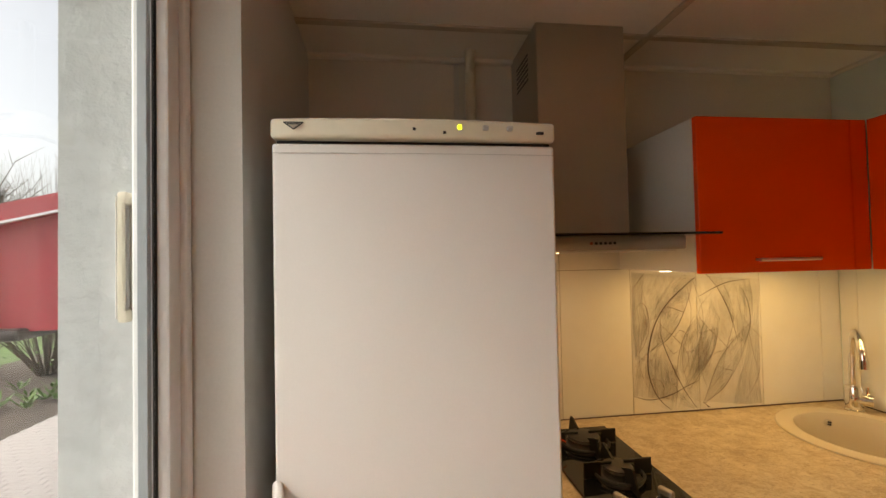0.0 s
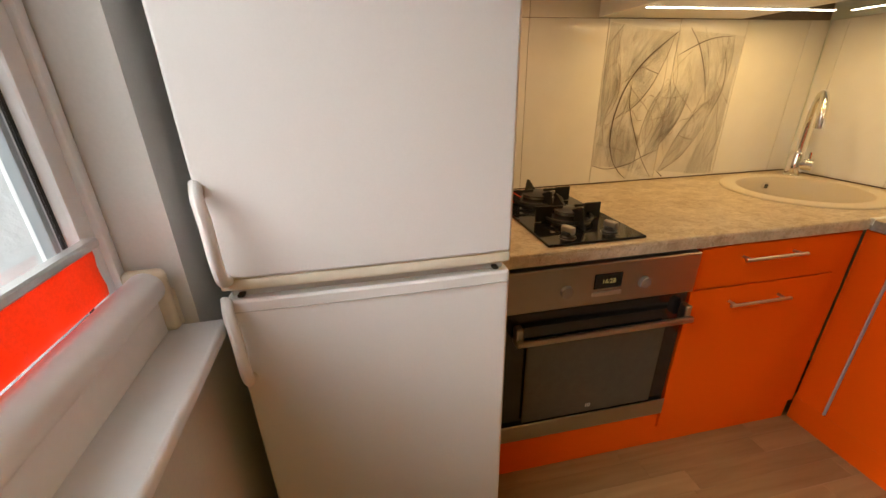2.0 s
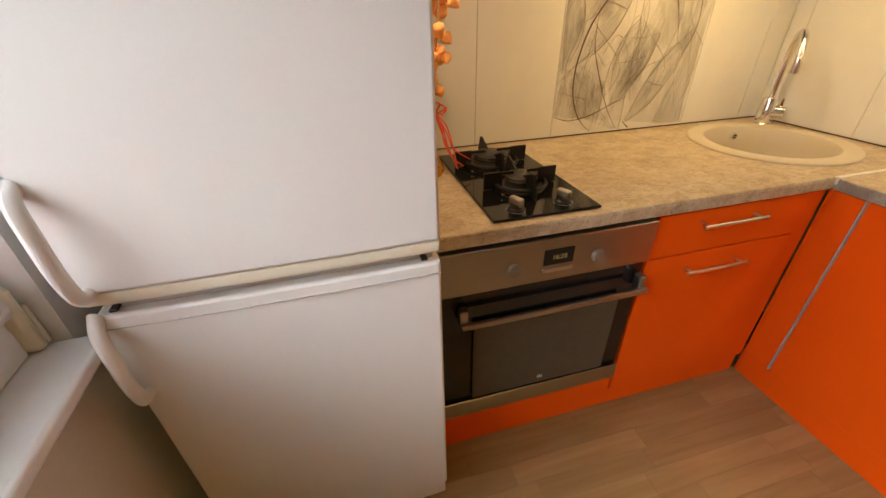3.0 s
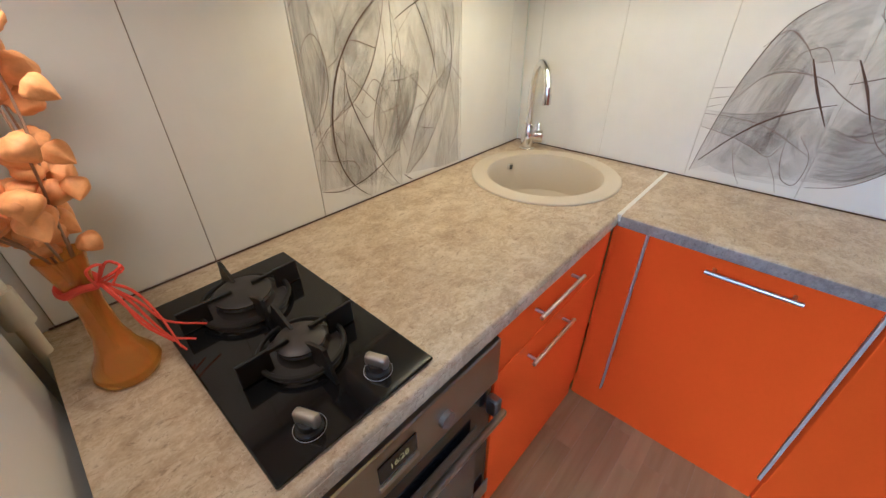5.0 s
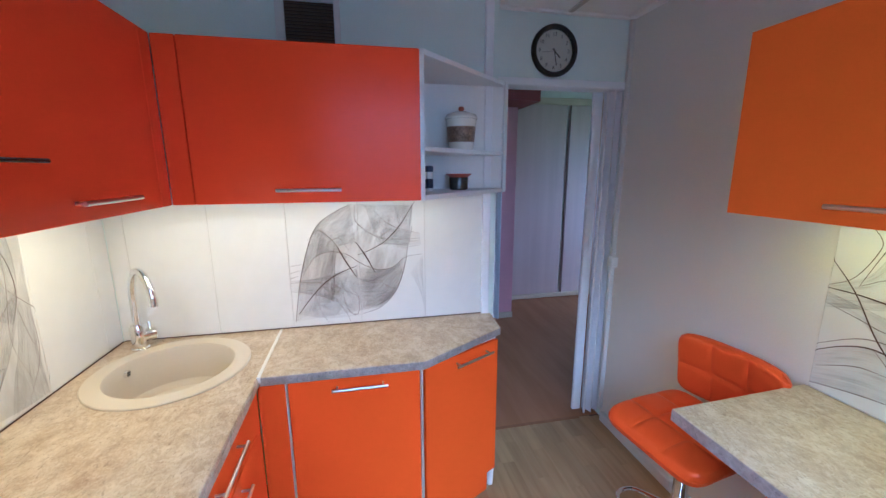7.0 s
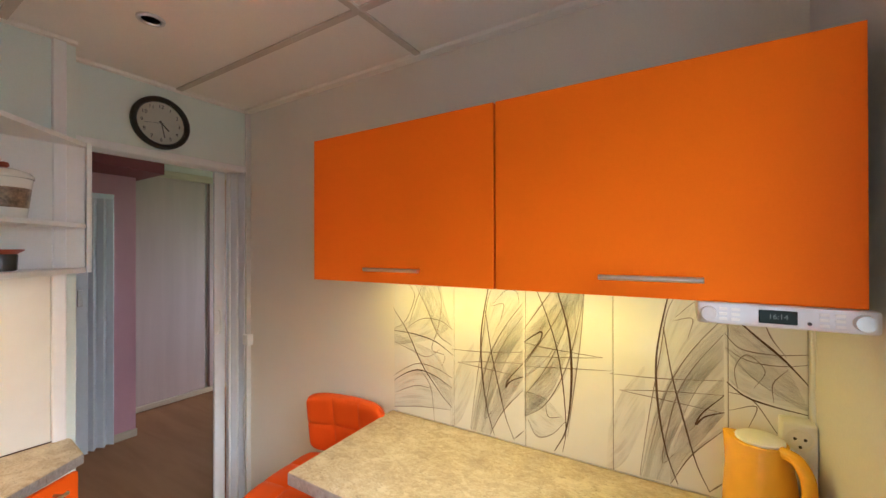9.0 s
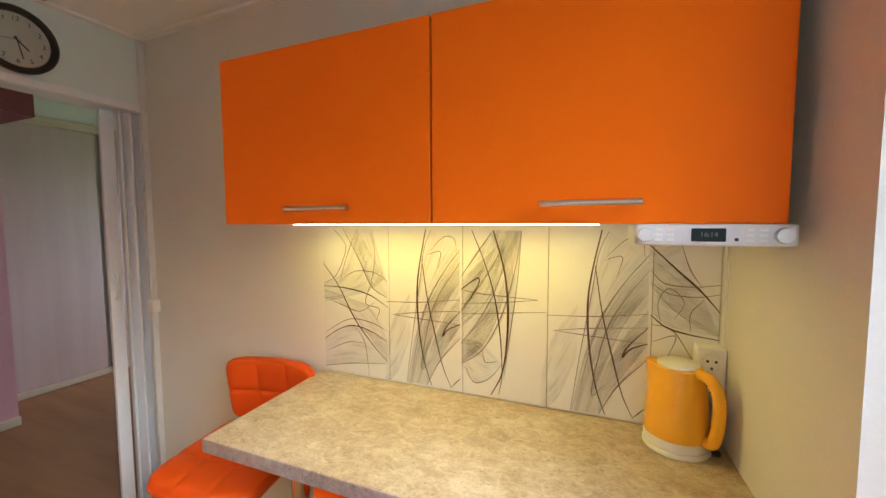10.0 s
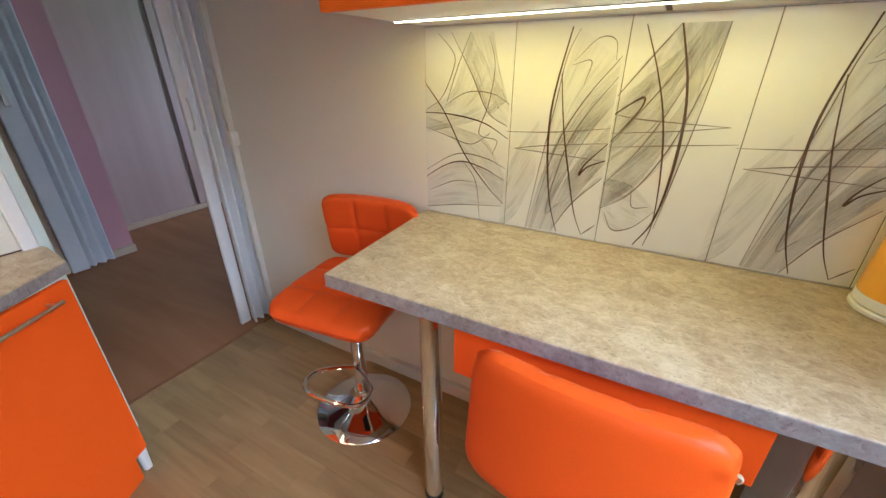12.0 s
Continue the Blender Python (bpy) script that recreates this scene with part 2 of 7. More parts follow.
M = {
    "orange": mat("orange_laminate", (0.82, 0.108, 0.002), 0.38, grain=300, vary=0.03, broad=2.0, spec=0.05),
    "orange_red": mat("red_orange_laminate", (0.88, 0.075, 0.003), 0.24, grain=300, vary=0.03, broad=2.0, spec=0.19),
    "orange_warm": mat("yellow_orange_laminate", (0.90, 0.175, 0.0008), 0.33, grain=300, vary=0.03, broad=2.0, spec=0.06),
    "strip": mat("silver_edge_strip", (0.62, 0.61, 0.64), 0.35, 0.35, vary=0.04),
    "white_board": mat("white_board", (0.83, 0.83, 0.81), 0.45, grain=120, vary=0.03),
    "wall": mat("wall_paint", (0.77, 0.74, 0.67), 0.75, grain=180, vary=0.05, bump=0.12),
    "wall_mint": mat("wall_paint_mint", (0.75, 0.83, 0.78), 0.75, grain=180, vary=0.05, bump=0.12),
    "wall_white": mat("reveal_plaster", (0.70, 0.69, 0.66), 0.7, grain=150, vary=0.05, bump=0.1),
    "pink": mat("pink_wallpaper", (0.68, 0.36, 0.40), 0.8, grain=120, vary=0.06, bump=0.1),
    "darkred": mat("dark_red_paint", (0.22, 0.04, 0.05), 0.6, vary=0.1),
    "ceiling": mat("ceiling_panel", (0.90, 0.87, 0.81), 0.8, grain=160, vary=0.04, bump=0.1),
    "batten": mat("ceiling_batten", (0.58, 0.53, 0.46), 0.7, vary=0.05),
    "spacer": mat("glazing_spacer", (0.34, 0.38, 0.41), 0.4, vary=0.06),
    "knob_steel": mat("satin_steel_knob", (0.36, 0.33, 0.29), 0.5, 0.8, vary=0.06),
    "trim": mat("white_trim", (0.72, 0.71, 0.68), 0.45, vary=0.04),
    "pvc": mat("white_pvc", (0.85, 0.86, 0.87), 0.3, vary=0.03),
    "fold": mat("accordion_door_pvc", (0.84, 0.85, 0.89), 0.4, vary=0.04),
    "tile": mat("white_ceramic", (0.78, 0.77, 0.73), 0.16, grain=14, vary=0.03, broad=4),
    "grout": mat("dark_grout", (0.20, 0.16, 0.12), 0.85, vary=0.2),
    "grout_light": mat("pale_grout", (0.60, 0.58, 0.53), 0.85, vary=0.1),
    "stone": stone("stone_worktop", (0.345, 0.250, 0.150), (0.50, 0.395, 0.25), (0.66, 0.57, 0.42), (0.20, 0.135, 0.085)),
    "edge": stone("stone_edge", (0.20, 0.175, 0.165), (0.30, 0.27, 0.255), (0.42, 0.385, 0.36), (0.12, 0.10, 0.10)),
    "floor": wood("floor_laminate", (0.315, 0.198, 0.080), (0.42, 0.285, 0.128), (2.2, 26, 26)),
    "hall_floor": wood("hall_laminate", (0.27, 0.12, 0.045), (0.34, 0.165, 0.07), (1.2, 9, 9), 0.65),
    "wardrobe": wood("grey_wood", (0.54, 0.40, 0.36), (0.61, 0.465, 0.42), (9, 9, 0.6), 0.5, False),
    "darkwood": wood("dark_wood", (0.07, 0.03, 0.02), (0.13, 0.06, 0.04), (12, 12, 1), 0.5, False),
    "lightwood": wood("pale_wood", (0.55, 0.44, 0.30), (0.70, 0.58, 0.42), (12, 2, 12), 0.5, False),
    "fridge": mat("fridge_enamel", (0.80, 0.79, 0.77), 0.28, grain=250, vary=0.02, bump=0.03),
    "cream": mat("cream_plastic", (0.74, 0.69, 0.55), 0.4, vary=0.04),
    "steel": mat("brushed_steel", (0.46, 0.43, 0.39), 0.3, 1.0, grain=60, vary=0.12, stretch=(1, 1, 30), bump=0.04),
    "steel_h": mat("brushed_steel_panel", (0.43, 0.40, 0.36), 0.3, 1.0, grain=60, vary=0.1, stretch=(1, 30, 40), bump=0.04),
    "alu": mat("aluminium", (0.68, 0.67, 0.66), 0.3, 1.0, grain=90, vary=0.08),
    "chrome": mat("chrome", (0.82, 0.82, 0.82), 0.06, 1.0, vary=0.02),
    "black_glass": mat("black_glass", (0.008, 0.008, 0.009), 0.06, vary=0.2),
    "oven_glass": mat("oven_glass", (0.07, 0.06, 0.045), 0.1, vary=0.15),
    "cast": mat("cast_iron", (0.010, 0.0095, 0.0095), 0.48, grain=150, vary=0.2, bump=0.2),
    "burner": mat("burner_cap", (0.05, 0.045, 0.043), 0.45, 0.3, vary=0.2),
    "black": mat("black_plastic", (0.012, 0.012, 0.013), 0.35, vary=0.15),
    "grey_plastic": mat("silver_plastic", (0.55, 0.54, 0.52), 0.35, 0.2, vary=0.05),
    "sink": mat("composite_sink", (0.60, 0.53, 0.41), 0.42, grain=420, vary=0.10, bump=0.05),
    "leather": mat("orange_leatherette", (0.70, 0.088, 0.002), 0.40, grain=320, vary=0.06, bump=0.22, spec=0.2),
    "piping": mat("worn_seam", (0.50, 0.15, 0.06), 0.6, vary=0.15),
    "kettle": mat("yellow_plastic", (0.87, 0.43, 0.004), 0.2, vary=0.05),
    "white_plastic": mat("white_plastic", (0.80, 0.79, 0.75), 0.32, vary=0.03),
    "radio": mat("radio_plastic", (0.70, 0.71, 0.73), 0.35, 0.15, vary=0.03),
    "lcd": mat("lcd_screen", (0.02, 0.035, 0.035), 0.15, vary=0.1),
    "lcd_text": glow("lcd_digits", (0.12, 0.16, 0.15), 0.03),
    "oven_text": glow("oven_digits", (0.5, 0.40, 0.12), 0.04),
    "green_led": glow("green_led", (0.75, 0.9, 0.02), 2.0),
    "lcd_warm": glow("halogen_lens", (1.0, 0.78, 0.45), 3.0),
    "led": glow("led_strip", (1.0, 0.86, 0.62), 5.0),
    "led_y": glow("led_strip_yellow", (1.0, 0.83, 0.45), 5.0),
    "clock_face": mat("clock_paper", (0.78, 0.77, 0.66), 0.5, vary=0.04),
    "glass": glass("clear_glass"),
    "hood_glass": glass("smoked_glass", (0.45, 0.5, 0.48)),
    "amber": glass("amber_glass", (1.0, 0.50, 0.025), 0.03, False),
    "husk": mat("physalis_husk", (0.90, 0.40, 0.115), 0.55, grain=70, vary=0.28, broad=14, bump=0.5),
    "stem": mat("dry_stem", (0.33, 0.22, 0.13), 0.8, vary=0.2),
    "ribbon": mat("red_raffia", (0.76, 0.075, 0.025), 0.5, vary=0.2),
    "blind": mat("orange_blind_fabric", (0.90, 0.10, 0.008), 0.55, grain=200, vary=0.15, bump=0.2),
    "stucco": mat("rough_stucco", (0.50, 0.53, 0.535), 0.9, grain=40, vary=0.14, broad=7, bump=0.5, deep=0.009),
    "vent": mat("brown_grille", (0.10, 0.065, 0.045), 0.5, vary=0.2),
    "veil": printed("printed_veil", (0.19, 0.150, 0.135), 0.22, 0.42, 13),
    "veil_soft": printed("printed_soft_veil", (0.27, 0.255, 0.245), 0.20, 0.38, 11),
    "wash": printed("printed_wash", (0.27, 0.25, 0.245), 0.30, 0.32, 4, False),
    "ink": mat("printed_line", (0.105, 0.066, 0.052), 0.25, vary=0.2),
    "ink_soft": mat("printed_thin_line", (0.23, 0.185, 0.16), 0.25, vary=0.2),
    "jar": mat("glazed_ceramic", (0.82, 0.80, 0.72), 0.2, vary=0.04),
    "jar_band": mat("printed_band", (0.24, 0.16, 0.10), 0.3, grain=110, vary=0.7, broad=45),
    "teal": mat("dark_glass_pot", (0.045, 0.05, 0.05), 0.2, vary=0.2),
    "brick_red": mat("red_lid", (0.36, 0.08, 0.04), 0.4, vary=0.1),
    "navy": mat("navy_print", (0.015, 0.018, 0.05), 0.4, vary=0.1),
    "red_metal": mat("red_painted_sheet", (0.33, 0.025, 0.04), 0.45, grain=30, vary=0.12),
    "dark_metal": mat("dark_metal", (0.05, 0.045, 0.045), 0.5, 0.5, vary=0.2),
    "soil": mat("dark_soil", (0.07, 0.055, 0.042), 0.95, grain=14, vary=0.4, bump=1.0),
    "grass": mat("lawn", (0.10, 0.17, 0.045), 0.9, grain=30, vary=0.4, bump=0.8),
    "leaf": mat("fresh_leaf", (0.09, 0.20, 0.03), 0.6, vary=0.3),
    "twig": mat("twig_bark", (0.11, 0.085, 0.065), 0.9, vary=0.3),
    "paving": mat("paving_stone", (0.42, 0.39, 0.37), 0.85, grain=60, vary=0.15, bump=0.4),
    "brown": mat("brown_plastic", (0.06, 0.025, 0.02), 0.5, vary=0.1),
}

# ---- mesh tools ----


def box(bm, x0, y0, z0, x1, y1, z1, bevel=0.0, seg=1):
    r = bmesh.ops.create_cube(bm, size=1.0)
    for v in r["verts"]:
        v.co = Vector(((x0 + x1) / 2 + v.co.x * (x1 - x0), (y0 + y1) / 2 + v.co.y * (y1 - y0), (z0 + z1) / 2 + v.co.z * (z1 - z0)))
    if bevel:
        edges = list({e for v in r["verts"] for e in v.link_edges})
        bmesh.ops.bevel(bm, geom=edges, offset=bevel, segments=seg, affect="EDGES", profile=0.5)
    return bm


def boxed(*a, **k):
    return box(bmesh.new(), *a, **k)


def prism(bm, pts, z0, z1, bevel=0.0, seg=1):
    """An upright prism over a polygon in the plan."""
    face = bm.faces.new([bm.verts.new((x, y, z0)) for x, y in pts])
    if face.normal.z > 0:
        face.normal_flip()
    up = bmesh.ops.extrude_face_region(bm, geom=[face])
    verts = [g for g in up["geom"] if isinstance(g, bmesh.types.BMVert)]
    bmesh.ops.translate(bm, verts=verts, vec=(0, 0, z1 - z0))
    bmesh.ops.recalc_face_normals(bm, faces=bm.faces[:])
    if bevel:
        bmesh.ops.bevel(bm, geom=bm.edges[:], offset=bevel, segments=seg, affect="EDGES", profile=0.5)
    return bm


def rod(bm, p0, p1, r0, r1=None, seg=16):
    a, b = Vector(p0), Vector(p1)
    d = b - a
    m = Matrix.Translation((a + b) / 2) @ d.to_track_quat("Z", "Y").to_matrix().to_4x4()
    bmesh.ops.create_cone(bm, cap_ends=True, segments=seg, radius1=r0, radius2=r0 if r1 is None else r1, depth=d.length, matrix=m)
    return bm


def lathe(bm, profile, centre, seg=32, m=None, caps=True):
    """A turned body: rows of (radius, height) round the upright through centre."""
    cx, cy, cz = centre
    rings = []
    for r, h in profile:
        rings.append([bm.verts.new((cx + r * math.cos(2 * math.pi * i / seg), cy + r * math.sin(2 * math.pi * i / seg), cz + h)) for i in range(seg)])
    for lo, hi in zip(rings, rings[1:]):
        for i in range(seg):
            j = (i + 1) % seg
            bm.faces.new((lo[i], lo[j], hi[j], hi[i]))
    for ring, flip in ((rings[0], True), (rings[-1], False)):
        if caps and profile[0 if flip else -1][0] > 1e-4:
            bm.faces.new(ring[::-1] if flip else ring)
    bmesh.ops.remove_doubles(bm, verts=bm.verts[:], dist=1e-5)
    if m is not None:
        bmesh.ops.transform(bm, matrix=m, verts=bm.verts[:])
    return bm


def spline(pts, n=24):
    """Points along a smooth curve through pts."""
    pts = [Vector(p) for p in pts]
    if len(pts) == 2:
        return [pts[0].lerp(pts[1], i / n) for i in range(n + 1)]
    out, ext = [], [2 * pts[0] - pts[1], *pts, 2 * pts[-1] - pts[-2]]
    per = max(2, n // (len(pts) - 1))
    for k in range(len(pts) - 1):
        a, b, c, d = ext[k : k + 4]
        for i in range(per):
            t = i / per
            out.append(0.5 * (2 * b + (c - a) * t + (2 * a - 5 * b + 4 * c - d) * t * t + (3 * b - a - 3 * c + d) * t**3))
    return out + [pts[-1]]


def tube(bm, pts, r, seg=10, taper=None, axis=None):
    """A round tube along points; taper: the radius at its end."""
    rings, n = [], len(pts)
    for i, p in enumerate(pts):
        p = Vector(p)
        d = (Vector(pts[min(i + 1, n - 1)]) - Vector(pts[max(i - 1, 0)])).normalized()
        side = d.cross((0, 0, 1))
        side = side.normalized() if side.length > 1e-3 else Vector((1, 0, 0))
        if axis is not None:
            side = Vector(axis)
        up = side.cross(d).normalized()
        if rings and side.dot(last) < 0:
            side, up = -side, -up
        last = side
        rr = r if taper is None else r + (taper - r) * i / max(1, n - 1)
        rings.append([bm.verts.new(p + rr * (side * math.cos(2 * math.pi * k / seg) + up * math.sin(2 * math.pi * k / seg))) for k in range(seg)])
    for lo, hi in zip(rings, rings[1:]):
        for k in range(seg):
            j = (k + 1) % seg
            bm.faces.new((lo[k], lo[j], hi[j], hi[k]))
    bm.faces.new(rings[0][::-1])
    bm.faces.new(rings[-1])
    bmesh.ops.recalc_face_normals(bm, faces=bm.faces[:])
    return bm


def finish(bm, name, material, smooth=True, angle=35):
    """A mesh from bm, with its hard edges kept sharp."""
    me = bpy.data.meshes.new(name)
    bmesh.ops.recalc_face_normals(bm, faces=bm.faces[:])
    if smooth:
        for f in bm.faces:
            f.smooth = True
        for e in bm.edges:
            if len(e.link_faces) == 2:
                turn = e.calc_face_angle(0)
                small, large = sorted(f.calc_area() for f in e.link_faces)
                if turn > radians(angle) or (turn > radians(6) and large > 12 * small):
                    e.smooth = False
    bm.to_mesh(me)
    bm.free()
    for m in material if isinstance(material, (list, tuple)) else [material]:
        me.materials.append(m)
    return me


def thing(name, at, label, category, group="", kind=""):
    ob = new(name)
    ob.empty_display_size = 0.05
    ob.location = at
    return tagged(ob, label, category, group, kind)


def part(name, bm, material, parent, label="", smooth=True):
    """One mesh under a thing or a part, its points given in the world."""
    ob = new(name, finish(bm, name, material, smooth))
    ob.parent = parent
    ob.matrix_parent_inverse = Matrix.Translation(parent.location).inverted() if parent.type == "EMPTY" else Matrix.Identity(4)
    return tagged(ob, label)


def whole(name, bm, material, label="", category="", kind="", group="", smooth=True):
    return tagged(new(name, finish(bm, name, material, smooth)), label, category, group, kind)


def lettering(name, text, size, m, material, parent, depth=0.0003):
    """Raised letters in the built-in font, centred, in the x-y plane of m."""
    cu = bpy.data.curves.new(name, "FONT")
    cu.body, cu.size, cu.align_x, cu.align_y, cu.extrude = text, size, "CENTER", "CENTER", depth
    tmp = new(name, cu)
    me = bpy.data.meshes.new_from_object(tmp)
    bpy.data.objects.remove(tmp)
    me.transform(m)
    me.materials.append(material)
    ob = new(name, me)
    ob.parent = parent
    ob.matrix_parent_inverse = Matrix.Translation(parent.location).inverted() if parent.type == "EMPTY" else Matrix.Identity(4)
    return ob


def bar_handle(parent, a, b, out, label="brushed steel bar handle"):
    """A round bar on two posts; a, b: its ends; out: the way it stands off its front."""
    a, b, out = Vector(a), Vector(b), Vector(out)
    bm = bmesh.new()
    rod(bm, a, b, 0.0055, seg=14)
    d = (b - a).normalized()
    for p in (a + d * 0.018, b - d * 0.018):
        rod(bm, p, p - out, 0.0045, seg=10)
    return part("handle", bm, M["alu"], parent, label)


# the window wall stands a little askew
W_WALL = pose(0.0065, 0, 0, 0, 0, 2.25)


def askew(bm):
    bmesh.ops.transform(bm, matrix=W_WALL, verts=bm.verts[:])
    return bm

# ---- structure ----
CEIL = 2.29
wall_north = whole("wall_north", boxed(-0.45, 2.004, -0.1, 2.5, 2.2, 2.6), M["wall"], "beige painted wall with a tiled band above the worktop", "wall", "structure")
wall_south = whole("wall_south", boxed(-0.45, -0.6, -0.1, 2.4, -0.439, 2.6), M["wall"], "pale beige painted wall with a tiled band above the bar table", "wall", "structure")
wall_east = whole("wall_east", boxed(2.25, 0.34, -0.1, 2.5, 2.004, 2.6), M["wall_mint"], "pale mint painted wall, white-tiled above the worktop", "wall", "structure")
door_wall = boxed(2.40, -0.439, 1.957, 2.50, 0.34, 2.6)
box(door_wall, 2.40, -2.6, -0.1, 2.50, -0.4395, 2.6)
whole("wall_doorway", door_wall, M["wall_mint"], "pale mint wall above the open doorway", "wall", "structure")

# the window wall: below, above and on both sides of the opening
WIN0, WIN1, SILL_Z, HEAD_Z, OUT = 0.12, 1.262, 0.765, 2.17, -0.26
bm = boxed(OUT, -0.62, -0.1, 0, 2.21, SILL_Z)
box(bm, OUT, -0.62, HEAD_Z, 0, 2.21, 2.6)
box(bm, OUT, -0.62, SILL_Z, 0, WIN0, HEAD_Z)
box(bm, OUT, WIN1, SILL_Z, 0, 2.21, HEAD_Z)
wall_west = whole("wall_west", askew(bm), M["wall_white"], "white plastered wall with a deep window reveal", "wall", "structure")
bm = boxed(OUT - 0.055, WIN1, -1.0, OUT - 0.002, 2.6, 3.2)
box(bm, OUT - 0.055, WIN1 - 0.012, 0.70, -0.185, WIN1 - 0.001, HEAD_Z)
box(bm, OUT - 0.055, -2.0, -1.0, OUT - 0.002, WIN0, 3.2)
box(bm, OUT - 0.055, WIN0, -1.0, OUT - 0.002, WIN1, 0.70)
box(bm, OUT - 0.055, WIN0, HEAD_Z, OUT - 0.002, WIN1, 3.2)
whole("wall_outside", askew(bm), M["stucco"], "rough grey stucco outer wall round the window", "wall", "structure")

# ceiling of panels with battens between them
bm = boxed(-0.5, -0.62, CEIL, 2.52, 2.2, CEIL + 0.05)
for x0, y0, x1, y1 in ((-0.1, 1.978, 2.3, 2.004), (2.224, 0.34, 2.25, 2.0), (2.374, -0.439, 2.40, 0.34), (0, -0.439, 2.4, -0.398)):
    box(bm, x0, y0, CEIL - 0.014, x1, y1, CEIL + 0.002, 0.003)
whole("ceiling", bm, M["ceiling"], "white panelled ceiling", "ceiling", "structure")
bm = bmesh.new()
for y in (1.77, 1.165, 0.535, -0.07):
    box(bm, -0.3, y - 0.014, CEIL - 0.009, 2.6, y + 0.014, CEIL - 0.0005, 0.002)
box(bm, 1.176, -0.5, CEIL - 0.0105, 1.204, 2.1, CEIL - 0.0005, 0.002)
whole("ceiling_battens", bm, M["batten"], "thin greyish beige battens over the panel joints", "trim", "structure")
bm = boxed(-0.028, -0.5, CEIL - 0.016, -0.001, 2.1, CEIL - 0.001, 0.003)
whole("ceiling_trim", askew(bm), M["trim"], "white ceiling trim along the window wall", "trim", "structure")

floor = whole("floor", boxed(-0.5, -0.62, -0.12, 2.42, 2.2, -0.006), M["darkwood"], "light brown three-strip laminate floor", "floor", "structure")

# trims
whole("trim_post", boxed(2.233, 0.370, 0.80, 2.30, 0.408, CEIL, 0.003), M["pvc"], "white corner trim at the end of the tiled wall", "trim", "structure")
bm = boxed(2.385, -0.439, 1.940, 2.402, 0.34, 1.975, 0.003)
box(bm, 2.404, -0.4385, 1.939, 2.498, 0.34, 1.957, 0.002)
whole("door_head_trim", bm, M["pvc"], "white plastic rail above the folding door", "trim", "structure")
bm = boxed(1.80, -0.439, -0.004, 2.36, -0.409, 0.055, 0.003)
box(bm, 0.02, -0.439, -0.004, 1.80, -0.411, 0.055, 0.003)
whole("baseboard", bm, M["trim"], "pale baseboard along the wall", "baseboard", "structure")
bm = boxed(2.398, -0.30, -0.006, 2.420, 0.36, 0.003, 0.0015)
whole("door_threshold", bm, M["hall_floor"], "thin brown strip across the doorway floor", "threshold", "structure")
whole("table_wall_trim", boxed(0.005, -0.439, 0.796, 0.030, -0.414, 1.41, 0.002), M["trim"], "narrow white cable trunking in the corner", "trim", "structure")
bm = boxed(0.61, 1.994, 0.8105, 2.241, 1.9995, 0.8145, 0.002)
box(bm, 2.24, 0.40, 0.8105, 2.2455, 1.995, 0.8145, 0.002)
whole("worktop_seal", bm, M["brown"], "dark seal along the back of the worktop", "trim", "structure")

# ---- the hall beyond the doorway ----
whole("hall_floor", boxed(2.42, -2.6, -0.12, 5.9, 1.6, -0.004), M["hall_floor"], "brown laminate hall floor", "floor", "structure")
bm = boxed(4.10, -0.52, -0.1, 4.3, -0.365, 2.6)
box(bm, 4.10, 0.40, -0.1, 4.3, 1.6, 2.6)
box(bm, 4.10, -0.3649, 1.93, 4.3, 0.3999, 2.6)
box(bm, 4.3001, -0.52, -0.1, 4.95, -0.40, 2.6)
box(bm, 2.5, 1.5, -0.1, 4.0999, 1.6, 2.6)
whole("wall_hall", bm, M["pink"], "dull pink hall wall", "wall", "structure")
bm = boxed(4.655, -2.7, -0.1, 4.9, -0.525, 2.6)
# unseen gap left between these two, added to let sky light brighten the hall
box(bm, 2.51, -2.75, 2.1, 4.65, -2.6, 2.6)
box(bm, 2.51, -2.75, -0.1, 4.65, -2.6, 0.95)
whole("wall_hall_far", bm, M["wall"], "plain hall wall, with an added unseen opening for sky light", "wall", "structure")
bm = boxed(5.80, -0.52, -0.1, 5.9, 1.6, 2.6)
box(bm, 4.3001, 1.5, -0.1, 5.80, 1.6, 2.6)
box(bm, 4.9501, -0.52, -0.1, 5.80, -0.40, 2.6)
whole("wall_back_room", bm, M["wall"], "dim beige wall of the room behind the hall", "wall", "structure")
whole("hall_ceiling", boxed(2.5, -2.7, 2.45, 5.9, 1.6, 2.55), M["ceiling"], "white hall ceiling", "ceiling", "structure")
whole("hall_beam", prism(bmesh.new(), [(3.2, 1.5), (3.75, -0.58), (4.65, -0.584), (4.09, -0.459), (4.09, 1.5)], 2.10, 2.449), M["darkred"], "dark red painted ceiling beam in the hall", "beam", "structure")
whole("hall_baseboard", boxed(4.082, -0.525, 0, 4.0995, -0.365, 0.06, 0.003), M["lightwood"], "pale wooden baseboard", "baseboard", "structure")

